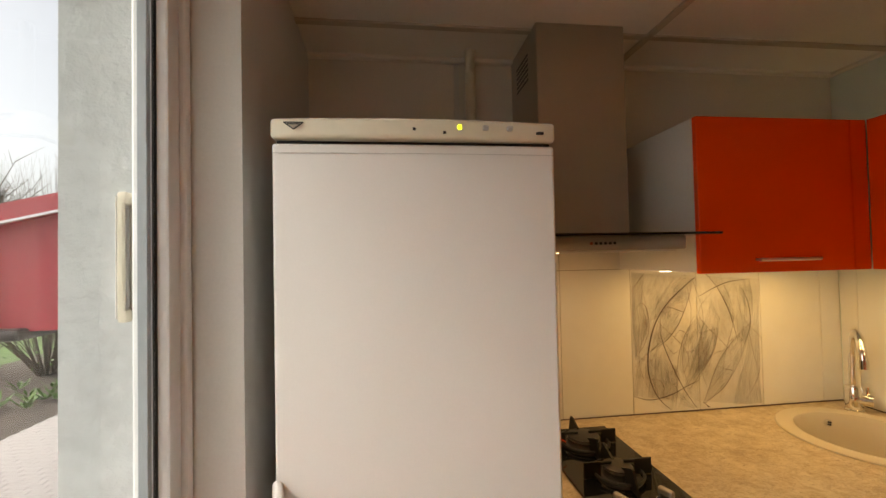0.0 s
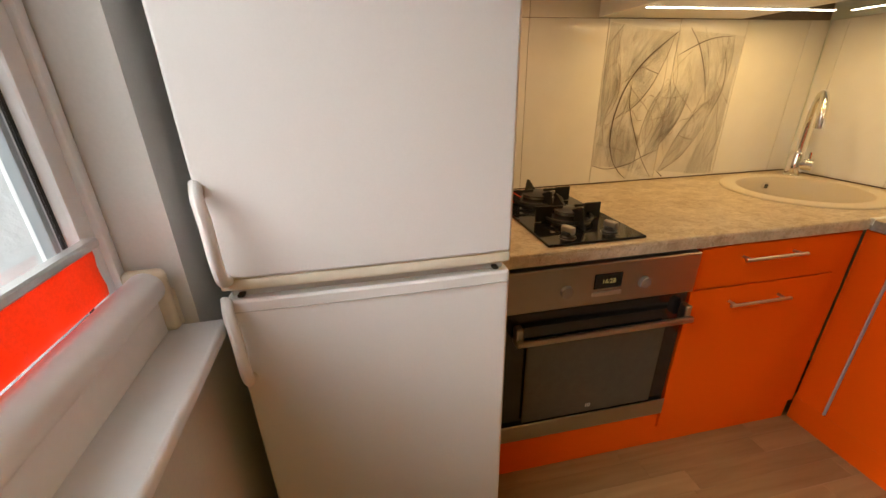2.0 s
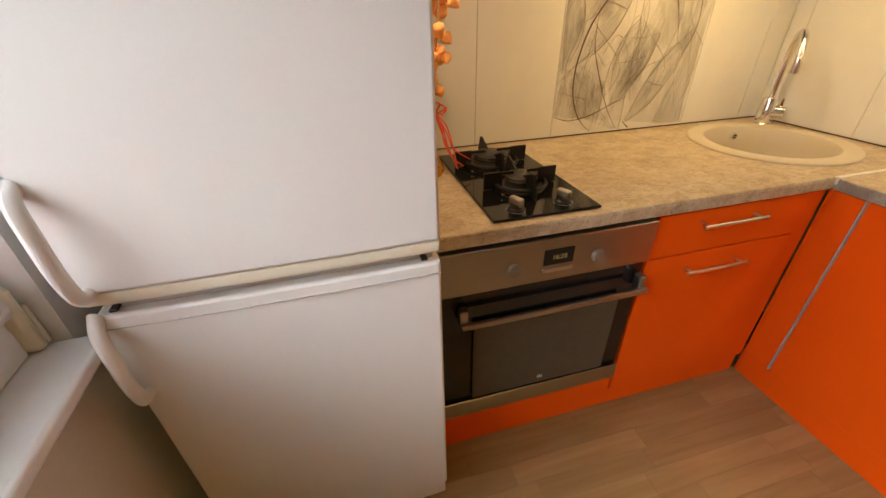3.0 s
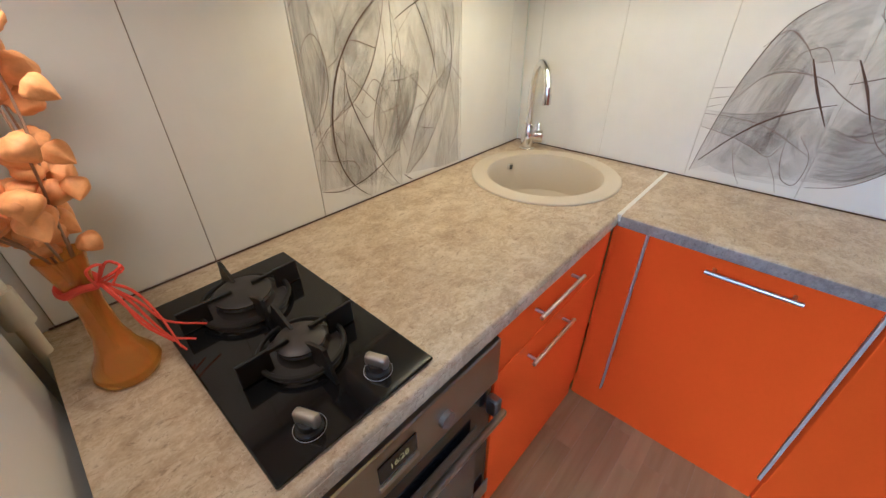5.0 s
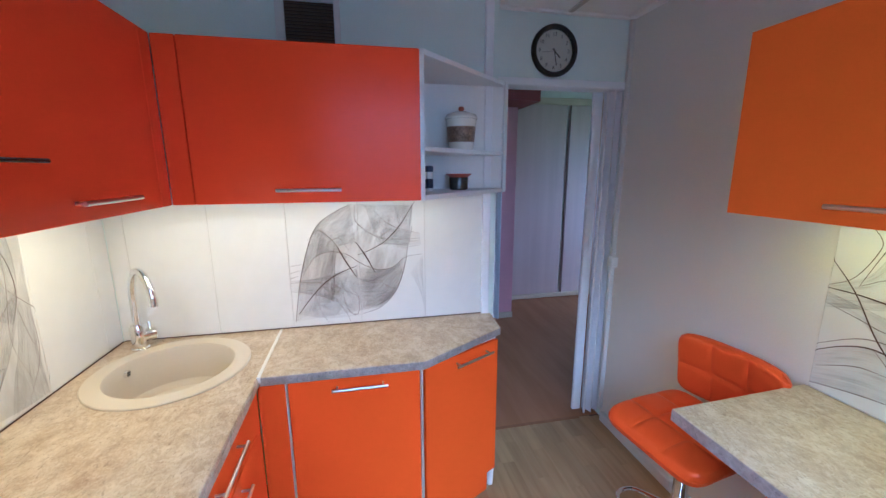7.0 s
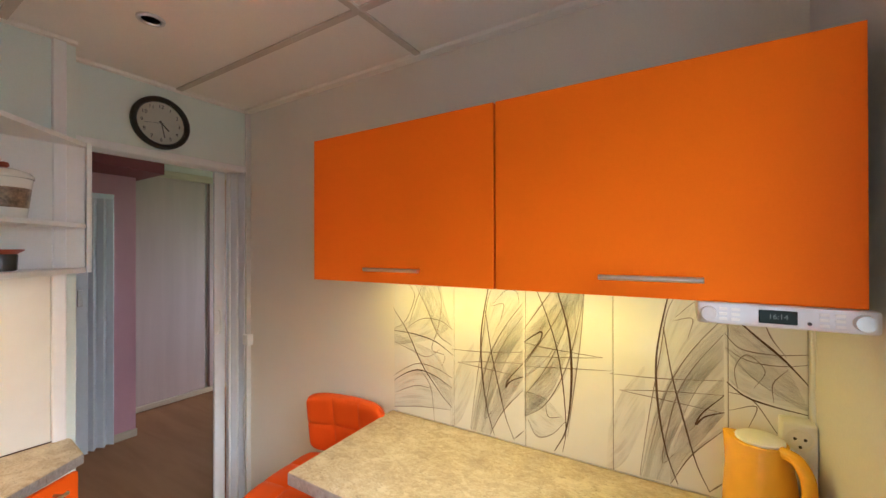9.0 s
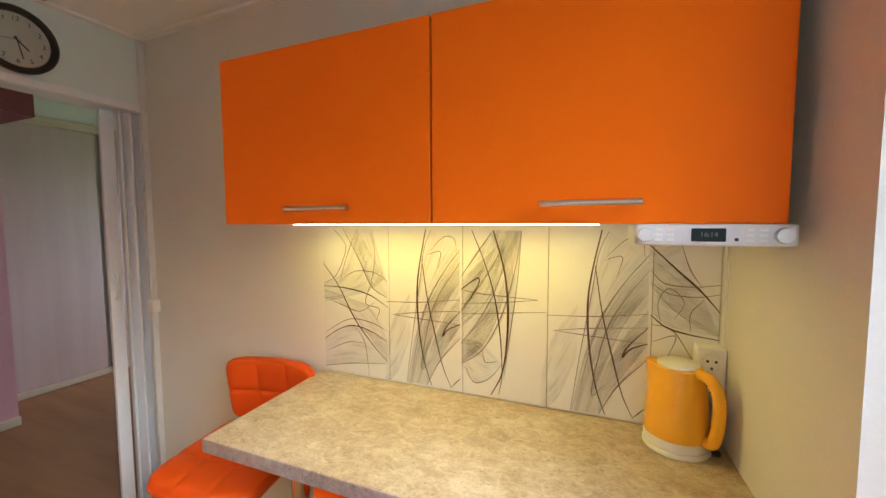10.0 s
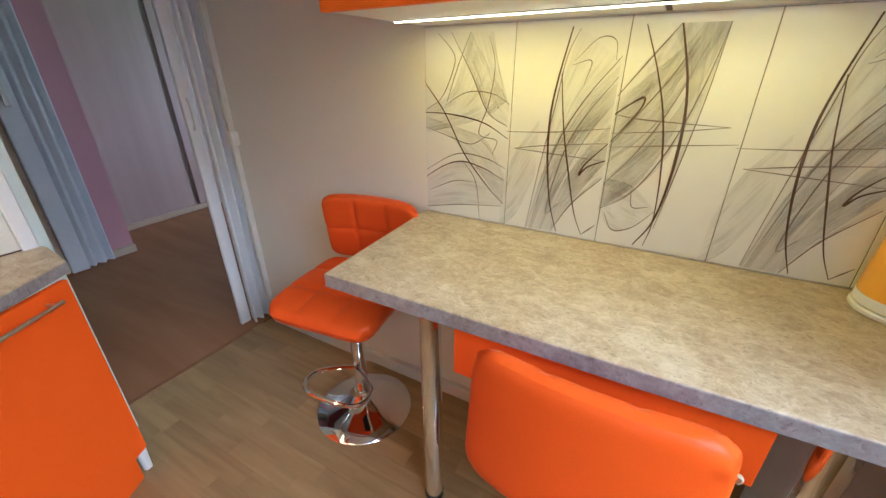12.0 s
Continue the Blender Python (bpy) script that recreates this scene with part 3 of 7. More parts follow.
ward = thing("wardrobe", (4.63, -1.5, 0), "built-in wardrobe with grey wood-grain sliding doors", "wardrobe")
for y0, y1, dx in ((-1.325, -0.53, 0.0), (-2.10, -1.358, 0.0)):
    d = part("door", boxed(4.625 + dx, y0, 0.05, 4.648 + dx, y1, 2.22, 0.003), M["wardrobe"], ward)
    part("frame_strip", boxed(4.617, y1 - 0.012, 0.05, 4.6249, y1, 2.22, 0.002), M["darkwood"] if y1 < -1 else M["lightwood"], d)
part("rail", boxed(4.60, -2.3, 0, 4.65, -0.53, 0.05, 0.004), M["lightwood"], ward, "pale wooden floor rail")
part("top_board", boxed(4.60, -2.3, 2.22, 4.65, -0.53, 2.29, 0.004), M["lightwood"], ward, "pale wooden top board")


def folding_door(at, n, pitch, depth, height, along, label):
    """A pushed-aside accordion door: n narrow leaves in a zigzag, with a lead post."""
    t = thing("folding_door", at, label, "folding door", kind="structure")
    ax, ay = along
    for k in range(n):
        s0, s1 = k * pitch, (k + 1) * pitch
        o0, o1 = (0, depth) if k % 2 else (depth, 0)
        bm = bmesh.new()
        x0, y0 = at[0] + ax * s0 - ay * o0, at[1] + ay * s0 + ax * o0
        x1, y1 = at[0] + ax * s1 - ay * o1, at[1] + ay * s1 + ax * o1
        n2 = Vector((y1 - y0, x0 - x1)).normalized() * 0.004
        prism(bm, [(x0 - n2.x, y0 - n2.y), (x1 - n2.x, y1 - n2.y), (x1 + n2.x, y1 + n2.y), (x0 + n2.x, y0 + n2.y)], 0.012, height)
        part("leaf", bm, M["fold"], t)
        part("hinge_strip", rod(bmesh.new(), (x1, y1, 0.012), (x1, y1, height), 0.006, seg=10), M["pvc"], t)
    return t


door_1 = folding_door((2.486, -0.434, 0), 4, 0.022, 0.058, 1.938, (0, 1), "white plastic accordion door, pushed open beside the wall")
lead = part("lead_leaf", boxed(2.468, -0.345, 0.012, 2.490, -0.288, 1.938, 0.006, 2), M["fold"], door_1)
bm = bmesh.new()
tube(bm, spline([(2.468, -0.312, 1.05), (2.454, -0.312, 1.07), (2.452, -0.312, 1.11), (2.454, -0.312, 1.16), (2.468, -0.312, 1.18)], 16), 0.006, 8)
part("door_handle", bm, M["pvc"], lead)
hall_door = folding_door((4.09, -0.355, 0), 5, 0.030, 0.05, 1.90, (0, 1), "white plastic accordion door in the pink hall wall")
lead = part("lead_leaf", boxed(4.02, -0.20, 0.012, 4.045, -0.10, 1.90, 0.006, 2), M["fold"], hall_door)
part("door_handle", boxed(3.999, -0.165, 1.10, 4.0195, -0.135, 1.22, 0.006, 2), M["alu"], lead)
part("side_leaf", boxed(4.048, -0.099, 0.012, 4.066, 0.10, 1.90, 0.004), M["lightwood"], hall_door, "beige wood-grain leaf")
part("head_rail", boxed(4.04, -0.36, 1.901, 4.0995, 0.40, 1.94, 0.004), M["pvc"], hall_door)

# ---- window ----
win = thing("window_1", W_WALL @ Vector((-0.14, 0.7, SILL_Z)), "white plastic window beside the fridge, daylight behind", "window", kind="structure")


def ring(x0, x1, y0, y1, z0, z1, wide, bevel=0.005):
    """Four bars round an opening in the window wall."""
    bm = boxed(x0, y1 - wide, z0, x1, y1, z1, bevel, 2)
    box(bm, x0, y0, z0, x1, y0 + wide, z1, bevel, 2)
    box(bm, x0, y0 + wide - 0.004, z0, x1, y1 - wide + 0.004, z0 + wide, bevel, 2)
    box(bm, x0, y0 + wide - 0.004, z1 - wide, x1, y1 - wide + 0.004, z1, bevel, 2)
    return askew(bm)


part("window_frame", ring(-0.178, -0.092, WIN0 + 0.0005, WIN1 - 0.0005, SILL_Z + 0.03, HEAD_Z - 0.001, 0.022), M["pvc"], win)
S0, S1, SZ0, SZ1 = WIN0 + 0.018, WIN1 - 0.018, SILL_Z + 0.048, HEAD_Z - 0.018
sash = part("sash", ring(-0.168, -0.104, S0, S1, SZ0, SZ1, 0.042), M["pvc"], win)
part("gasket", ring(-0.1325, -0.1235, S0 + 0.040, S1 - 0.040, SZ0 + 0.04, SZ1 - 0.04, 0.006, 0.001), M["black"], sash, "black rubber gasket")
part("spacer", ring(-0.149, -0.1335, S0 + 0.0465, S1 - 0.0465, SZ0 + 0.0465, SZ1 - 0.0465, 0.012, 0.001), M["spacer"], sash, "pale spacer between the panes")
pane = part("pane", askew(boxed(-0.129, S0 + 0.045, SZ0 + 0.045, -0.125, S1 - 0.045, SZ1 - 0.045)), M["glass"], sash, "clear glass pane", smooth=False)
pane.visible_shadow = False
bm = boxed(-0.092, WIN0 - 0.05, SILL_Z + 0.001, 0.052, WIN1 - 0.0005, SILL_Z + 0.028, 0.008, 3)
whole("window_sill", askew(bm), M["pvc"], "white plastic window sill", "sill", "structure")

blind = thing("roller_blind", W_WALL @ Vector((-0.06, 0.7, 0.87)), "bottom-mounted roller blind with bright orange fabric, mostly rolled up", "blind")
bm = bmesh.new()
tube(bm, [(-0.055, WIN0 + 0.01, 0.889), (-0.055, WIN1 - 0.03, 0.889)], 0.030, 24)
cassette = part("cassette", askew(bm), M["pvc"], blind, "white half-round cassette")
bm = boxed(-0.091, WIN0 + 0.01, SILL_Z + 0.029, -0.042, WIN1 - 0.03, 0.872, 0.004)
part("back_plate", askew(bm), M["pvc"], blind)
bm = boxed(-0.0915, WIN1 - 0.030, SILL_Z + 0.029, -0.022, WIN1 - 0.012, 0.921, 0.012, 3)
box(bm, -0.045, WIN1 - 0.012, SILL_Z + 0.032, -0.022, WIN1 - 0.004, 0.875, 0.003)
part("end_cap", askew(bm), M["cream"], blind, "yellowed plastic end cap")
bm = bmesh.new()
n = 60
rows = []
for i in range(n + 1):
    y = WIN0 + 0.05 + (WIN1 - WIN0 - 0.12) * i / n
    rows.append([bm.verts.new((-0.088 + 0.003 * math.sin(i * 1.7 + k) * math.sin(k * 0.8), y, 0.905 + 0.085 * k / 5)) for k in range(6)])
for a, b_ in zip(rows, rows[1:]):
    for k in range(5):
        bm.faces.new((a[k], b_[k], b_[k + 1], a[k + 1]))
bmesh.ops.solidify(bm, geom=bm.faces[:], thickness=0.001)
part("fabric", askew(bm), M["blind"], blind, "creased orange fabric")
bm = boxed(-0.098, WIN0 + 0.045, 0.988, -0.076, WIN1 - 0.065, 1.003, 0.003)
box(bm, -0.076, 0.78, 0.984, -0.050, 0.83, 1.004, 0.003)
part("top_rail", askew(bm), M["alu"], blind, "grey metal rail with a grip")

thermo = thing("outdoor_thermometer", W_WALL @ Vector((-0.21, 1.22, 1.5)), "yellowed white plastic thermometer outside the pane", "thermometer")
part("back_plate", askew(boxed(-0.200, 1.212, 1.392, -0.196, 1.252, 1.612, 0.002)), M["white_plastic"], thermo)
for y in (1.214, 1.246):
    part("side_rail", askew(boxed(-0.1958, y - 0.004, 1.398, -0.184, y + 0.004, 1.606, 0.003)), M["cream"], thermo, "yellowed side rail")
part("glass_tube", askew(rod(bmesh.new(), (-0.190, 1.230, 1.412), (-0.190, 1.230, 1.592), 0.0035, seg=10)), M["grey_plastic"], thermo, "thin glass tube")
for z in (1.396, 1.608):
    end = part("end_block", askew(boxed(-0.1958, 1.210, z - 0.011, -0.180, 1.254, z + 0.011, 0.004, 2)), M["cream"], thermo, "yellowed end block")
    part("bracket", askew(boxed(-0.1798, 1.240, z - 0.009, -0.1685, 1.262, z + 0.009, 0.003)), M["white_plastic"], end)
for k in range(12):
    part("scale_mark", askew(boxed(-0.1962, 1.233, 1.425 + 0.013 * k, -0.1950, 1.241, 1.4264 + 0.013 * k)), M["grey_plastic"], thermo)

# ---- outdoors ----
bm = bmesh.new()
bmesh.ops.create_grid(bm, x_segments=40, y_segments=40, size=400, matrix=Matrix.Translation((-200, 100, -0.95)))
whole("ground", bm, M["grass"], "green lawn", "ground", "structure")
whole("soil_bed", prism(bmesh.new(), [(-9.5, -6), (-5.3, -6), (-5.3, 18), (-9.5, 18)], -0.965, -0.932), M["soil"], "dark bare soil bed", "ground", "structure")
pave = whole("pavement", prism(bmesh.new(), [(-5.3, -6), (-0.36, -6), (-0.36, 18), (-5.3, 18)], -1.0, -0.94), M["paving"], "herringbone concrete block paving", "pavement", "structure")
shelter = thing("red_balcony", (-3.4, 4.3, 0.6), "red painted sheet-metal balcony on a dark bracket", "balcony")


def sloped(bm, over):
    """Lets the upper edge fall towards -x."""
    for v in bm.verts:
        if v.co.z > 1.5:
            v.co.z += 0.22 * (v.co.x + 2.3) + over
    return bm


part("front_panel", sloped(boxed(-6.0, 4.2, 0.93, -2.1, 4.24, 1.9, 0.004), 0.12), M["red_metal"], shelter)
for x in (-5.4, -4.6, -3.9, -3.2, -2.6):
    part("rib", sloped(boxed(x - 0.04, 4.165, 0.93, x + 0.04, 4.1995, 1.9, 0.004), 0.10), M["red_metal"], shelter)
bm = prism(bmesh.new(), [(-6.1, 4.1), (-2.05, 4.1), (-2.05, 4.6), (-6.1, 4.6)], 1.92, 2.08)
part("roof_edge", sloped(bm, 0.10), M["red_metal"], shelter)
bm = prism(bmesh.new(), [(-6.1, 4.07), (-2.05, 4.07), (-2.05, 4.0995), (-6.1, 4.0995)], 1.905, 1.925)
part("drip_edge", sloped(bm, 0.10), M["strip"], shelter, "pale metal drip edge")
part("hinge", boxed(-3.38, 4.13, 1.02, -3.30, 4.1645, 1.16, 0.01, 2), M["dark_metal"], shelter, "small grey bracket")
part("bracket", boxed(-3.9, 4.1, 0.86, -2.9, 4.5, 0.96, 0.03, 2), M["dark_metal"], shelter, "dark steel bracket")
for x in (-5.8, -2.3):
    part("post", boxed(x - 0.05, 4.6, -0.95, x + 0.05, 4.7, 1.9, 0.004), M["dark_metal"], shelter, "dark steel post")

rng = random.Random(4)


def shrub(at, height, n, spread, leafy):
    t = thing("shrub", at, "leafless brown woody plant with many upright twigs", "shrub")
    bm = bmesh.new()
    for i in range(n):
        a, lean = rng.uniform(0, 6.28), rng.uniform(0.1, spread)
        p0 = Vector(at) + Vector((math.cos(a) * 0.2 * rng.random(), math.sin(a) * 0.2 * rng.random(), 0))
        p2 = p0 + Vector((math.cos(a) * lean, math.sin(a) * lean, height * rng.uniform(0.6, 1)))
        p1 = p0.lerp(p2, 0.5) + Vector((rng.uniform(-0.1, 0.1), rng.uniform(-0.1, 0.1), 0.1))
        tube(bm, spline([p0, p1, p2], 6), 0.014, 4, 0.004)
        for k in range(2):
            q = p0.lerp(p2, rng.uniform(0.4, 0.8))
            tube(bm, [q, q + Vector((rng.uniform(-0.3, 0.3), rng.uniform(-0.3, 0.3), rng.uniform(0.1, 0.35)))], 0.006, 3, 0.002)
    part("twigs", bm, M["twig"], t)
    bm = bmesh.new()
    for i in range(leafy):
        c = Vector(at) + Vector((rng.uniform(-spread, spread), rng.uniform(-spread, spread), rng.uniform(0.3, height)))
        s, u = rng.uniform(0.02, 0.05), Vector((rng.uniform(-1, 1), rng.uniform(-1, 1), rng.uniform(-1, 1))).normalized()
        w = u.orthogonal().normalized()
        bm.faces.new([bm.verts.new(c + s * x) for x in (u, w * 0.5, -u, -w * 0.5)])
    part("leaves", bm, M["leaf"], t)


shrub((-7.6, 10.2, -0.94), 1.9, 80, 1.2, 200)
# these two tall far clumps stand in for bare trees against the sky
shrub((-24.0, 31.0, -0.94), 10.5, 150, 5.5, 0)
shrub((-31.0, 35.0, -0.94), 11.5, 150, 5.5, 0)
shrub((-9.2, 10.0, -0.94), 1.8, 60, 1.2, 160)
shrub((-8.6, 12.4, -0.94), 2.0, 60, 1.3, 160)
for k in range(16):
    px, py = -5.6 - 1.8 * rng.random(), 6.4 + 3.2 * rng.random()
    plant = thing("sprout", (px, py, -0.93), "small bright green sprouting plant", "plant", "sprouts in the bed")
    bm = bmesh.new()
    for i in range(14):
        a, s = rng.uniform(0, 6.28), rng.uniform(0.12, 0.28)
        d, w = Vector((math.cos(a), math.sin(a), rng.uniform(0.4, 1.2))) * s, Vector((-math.sin(a), math.cos(a), 0)) * 0.025
        b0 = Vector((px, py, -0.93))
        bm.faces.new([bm.verts.new(b0 + q) for q in (d * 0.1, d * 0.6 + w, d, d * 0.6 - w)])
    part("leaf_cluster", bm, M["leaf"], plant)
for k, (tx, ty, h) in enumerate(((-24, 26, 9), (-30, 24, 10), (-20, 31, 10), (-36, 30, 11))):
    t = thing("tree", (tx, ty, -0.95), "bare early-spring tree with fine branches", "tree")
    part("trunk", rod(bmesh.new(), (tx, ty, -0.95), (tx, ty, h * 0.5), 0.22, 0.12, 8), M["twig"], t)
    bm = bmesh.new()
    for i in range(46):
        z0 = rng.uniform(0.2, 0.5) * h
        a = rng.uniform(0, 6.28)
        p1 = Vector((tx, ty, z0)) + Vector((math.cos(a), math.sin(a), rng.uniform(0.5, 1.4))) * rng.uniform(1.2, 3.0)
        tube(bm, [(tx, ty, z0), p1], 0.05, 4, 0.015)
        for j in range(7):
            q = Vector((tx, ty, z0)).lerp(p1, rng.uniform(0.3, 1))
            tube(bm, [q, q + Vector((rng.uniform(-1, 1), rng.uniform(-1, 1), rng.uniform(0.1, 1.2)))], 0.02, 3, 0.006)
    part("crown", bm, M["twig"], t)

# ---- fridge ----
FX0, FX1, FY, FTOP = 0.026, 0.586, 1.218, 1.761
fridge = thing("refrigerator", ((FX0 + FX1) / 2, 1.5, 0), "tall white two-door fridge-freezer with curved pull handles", "refrigerator")


def bowed(x0, x1, y_front, y_back, z0, z1, bow, bevel=0.006):
    pts = []
    for i in range(13):
        u = i / 12
        pts.append((x0 + (x1 - x0) * u, y_front - bow * (1 - (2 * u - 1) ** 2)))
    pts += [(x1, y_back), (x0, y_back)]
    bm = prism(bmesh.new(), pts, z0, z1)
    edges = [e for e in bm.edges if abs(e.verts[0].co.z - e.verts[1].co.z) < 1e-4 or e.calc_face_angle(0) > 0.6]
    bmesh.ops.bevel(bm, geom=edges, offset=bevel, segments=3, affect="EDGES", profile=0.5)
    return bm


part("body", boxed(FX0 + 0.004, FY + 0.06, 0.03, FX1 - 0.004, 1.86, FTOP - 0.004, 0.006, 2), M["fridge"], fridge)
up = part("upper_door", bowed(FX0, FX1, FY, FY + 0.055, 0.893, 1.714, 0.004), M["fridge"], fridge)
part("door_lower_trim", bowed(FX0, FX1, FY + 0.002, FY + 0.055, 0.869, 0.8925, 0.004, 0.004), M["cream"], up, "cream plastic door edge")
part("door_upper_trim", bowed(FX0 + 0.002, FX1 - 0.002, FY - 0.0015, FY + 0.05, 1.6945, 1.6953, 0.004, 0.0002), M["grey_plastic"], up)
low = part("lower_door", bowed(FX0, FX1, FY, FY + 0.055, 0.095, 0.85, 0.004), M["fridge"], fridge)
part("lower_door_trim", bowed(FX0 + 0.001, FX1 - 0.001, FY - 0.002, FY + 0.05, 0.824, 0.8252, 0.004, 0.0003), M["grey_plastic"], low)
part("gap_seal", boxed(FX0 + 0.012, FY + 0.02, 0.848, FX1 - 0.012, FY + 0.06, 0.871), M["grey_plastic"], fridge)
for x in (FX1 - 0.03, FX0 + 0.03):
    part("hinge", boxed(x - 0.006, FY + 0.004, 0.853, x + 0.006, FY + 0.03, 0.858, 0.001), M["dark_metal"], fridge)
cp = part("control_panel", bowed(FX0 - 0.002, FX1 + 0.002, FY - 0.004, FY + 0.09, 1.722, FTOP, 0.016, 0.008), M["cream"], fridge, "cream control panel with lamps")
part("panel_gap", boxed(FX0 + 0.006, FY + 0.012, 1.712, FX1 - 0.006, FY + 0.05, 1.724), M["black"], fridge)
part("kick_plate", bowed(FX0 + 0.004, FX1 - 0.004, FY + 0.008, FY + 0.06, 0.03, 0.088, 0.004, 0.004), M["fridge"], fridge)
for x, c, s in ((0.386, "green_led", 0.0042), (0.438, "grey_plastic", 0.006), (0.488, "grey_plastic", 0.006)):
    part("indicator", boxed(x - s, FY - 0.021, 1.739, x + s, FY - 0.006, 1.749, 0.002), M[c], cp)
for x, z in ((0.297, 1.739), (0.356, 1.733)):
    part("button", boxed(x - 0.003, FY - 0.021, z - 0.003, x + 0.003, FY - 0.008, z + 0.003, 0.001), M["black"], cp)
part("badge", boxed(0.545, FY - 0.013, 1.735, 0.560, FY + 0.0, 1.740, 0.001), M["dark_metal"], cp)
bm = bmesh.new()
for a, b in (((0.052, 1.75), (0.088, 1.75)), ((0.088, 1.75), (0.070, 1.737)), ((0.070, 1.737), (0.052, 1.75)), ((0.058, 1.747), (0.082, 1.747))):
    rod(bm, (a[0], FY - 0.0135 + 0.02 * (0.09 - a[0]), a[1]), (b[0], FY - 0.0135 + 0.02 * (0.09 - b[0]), b[1]), 0.0012, seg=6)
part("emblem", bm, M["dark_metal"], cp, "diamond-shaped emblem")
for parent, z0, z1 in ((up, 0.893, 1.068), (low, 0.672, 0.850)):
    zc = (z0 + z1) / 2
    bm = bmesh.new()
    tube(bm, spline([(0.042, FY + 0.004, z0), (0.043, FY - 0.022, z0 + 0.012), (0.046, FY - 0.036, zc - 0.03), (0.046, FY - 0.036, zc + 0.03), (0.038, FY - 0.024, z1 - 0.016), (0.028, FY + 0.004, z1)], 30), 0.0125, 12, axis=(1, 0, 0))
    for v in bm.verts:
        v.co.x = 0.042 + (v.co.x - 0.042) * 0.85
    part("handle", bm, M["fridge"], parent, "white curved pull handle")

pipe = thing("gas_pipe", (0.57, 1.93, 0.8), "cream painted gas pipe with a valve behind the fridge", "pipe")
bm = bmesh.new()
tube(bm, spline([(0.553, 1.925, CEIL), (0.555, 1.925, 1.75), (0.585, 1.93, 1.15), (0.594, 1.93, 0.95)], 20), 0.0205, 14, 0.016)
part("pipe", bm, M["cream"], pipe)
part("valve", rod(bmesh.new(), (0.594, 1.93, 0.95), (0.596, 1.93, 0.88), 0.021, seg=12), M["cream"], pipe)
part("hose", rod(bmesh.new(), (0.596, 1.93, 0.88), (0.597, 1.93, 0.55), 0.013, seg=12), M["cream"], pipe)
bm = boxed(0.50, 1.9995, 1.56, 0.520, 2.004, CEIL)
whole("wall_cable_trunk", bm, M["trim"], "thin painted trunking beside the pipe", "trim", "structure")

# ---- worktops ----
WT, WB = 0.81, 0.775
SINK = (1.940, 1.686)


def worktop(name, outline, hole, label, edge_mat, front, bands=None):
    """A laminate worktop over an outline, with a round hole, and its front edge rounded."""
    bm = bmesh.new()
    loops = [outline] + ([[(hole[0] + hole[2] * math.cos(2 * math.pi * i / 40), hole[1] + hole[2] * math.sin(2 * math.pi * i / 40)) for i in range(40)]] if hole else [])
    edges = []
    for lp in loops:
        vs = [bm.verts.new((x, y, WT)) for x, y in lp]
        edges += [bm.edges.new((vs[i], vs[(i + 1) % len(vs)])) for i in range(len(vs))]
    bmesh.ops.triangle_fill(bm, edges=edges, use_beauty=True, use_dissolve=False)
    up = bmesh.ops.extrude_face_region(bm, geom=bm.faces[:])
    bmesh.ops.translate(bm, verts=[g for g in up["geom"] if isinstance(g, bmesh.types.BMVert)], vec=(0, 0, WB - WT))
    bmesh.ops.recalc_face_normals(bm, faces=bm.faces[:])
    lip = [e for e in bm.edges if all(abs(v.co.z - WT) < 1e-4 for v in e.verts) and front(e)]
    bmesh.ops.bevel(bm, geom=lip, offset=0.007, segments=3, affect="EDGES", profile=0.5)
    for f in bm.faces:
        if edge_mat and abs(f.normal.z) < 0.5:
            f.material_index = 1
    top = whole(name, bm, [M["stone"], M["edge"]], label, "worktop")
    # the laminate edging, a strip to each straight run of the front
    runs = bands or []
    for (xa, ya), (xb, yb) in runs:
        d = Vector((xb - xa, yb - ya)).normalized()
        o = Vector((d.y, -d.x)) * 0.0016
        q = [(xa, ya), (xb, yb), (xb + o.x, yb + o.y), (xa + o.x, ya + o.y)]
        part("edge_band", prism(bmesh.new(), q, WB + 0.0008, WT - 0.0075), M["edge"] if edge_mat else M["stone"], top)
    return top


worktop("worktop", [(0.600, 1.364), (1.80, 1.364), (2.245, 1.364), (2.245, 1.999), (0.600, 1.999)], (*SINK, 0.232), "beige stone-pattern laminate worktop with hob and sink let in", False, lambda e: all(abs(v.co.y - 1.364) < 1e-3 for v in e.verts), [((0.602, 1.364), (1.802, 1.364))])
worktop("worktop", [(1.806, 1.360), (1.801, 0.766), (2.048, 0.372), (2.216, 0.358), (2.245, 0.372), (2.245, 1.360)], None, "beige stone-pattern laminate worktop with a cut-off corner and grey edge", True, lambda e: len(e.link_faces) == 2 and e.calc_face_angle(0) > 1.0 and max(v.co.x for v in e.verts) < 2.231 and min(v.co.y for v in e.verts) < 1.35, [((1.801, 0.768), (1.806, 1.352)), ((2.046, 0.374), (1.802, 0.764))])
whole("worktop_joint", boxed(1.803, 1.356, WT - 0.02, 2.239, 1.368, WT + 0.002, 0.0008), M["white_plastic"], "pale metal strip joining the two worktops", "trim", "structure")

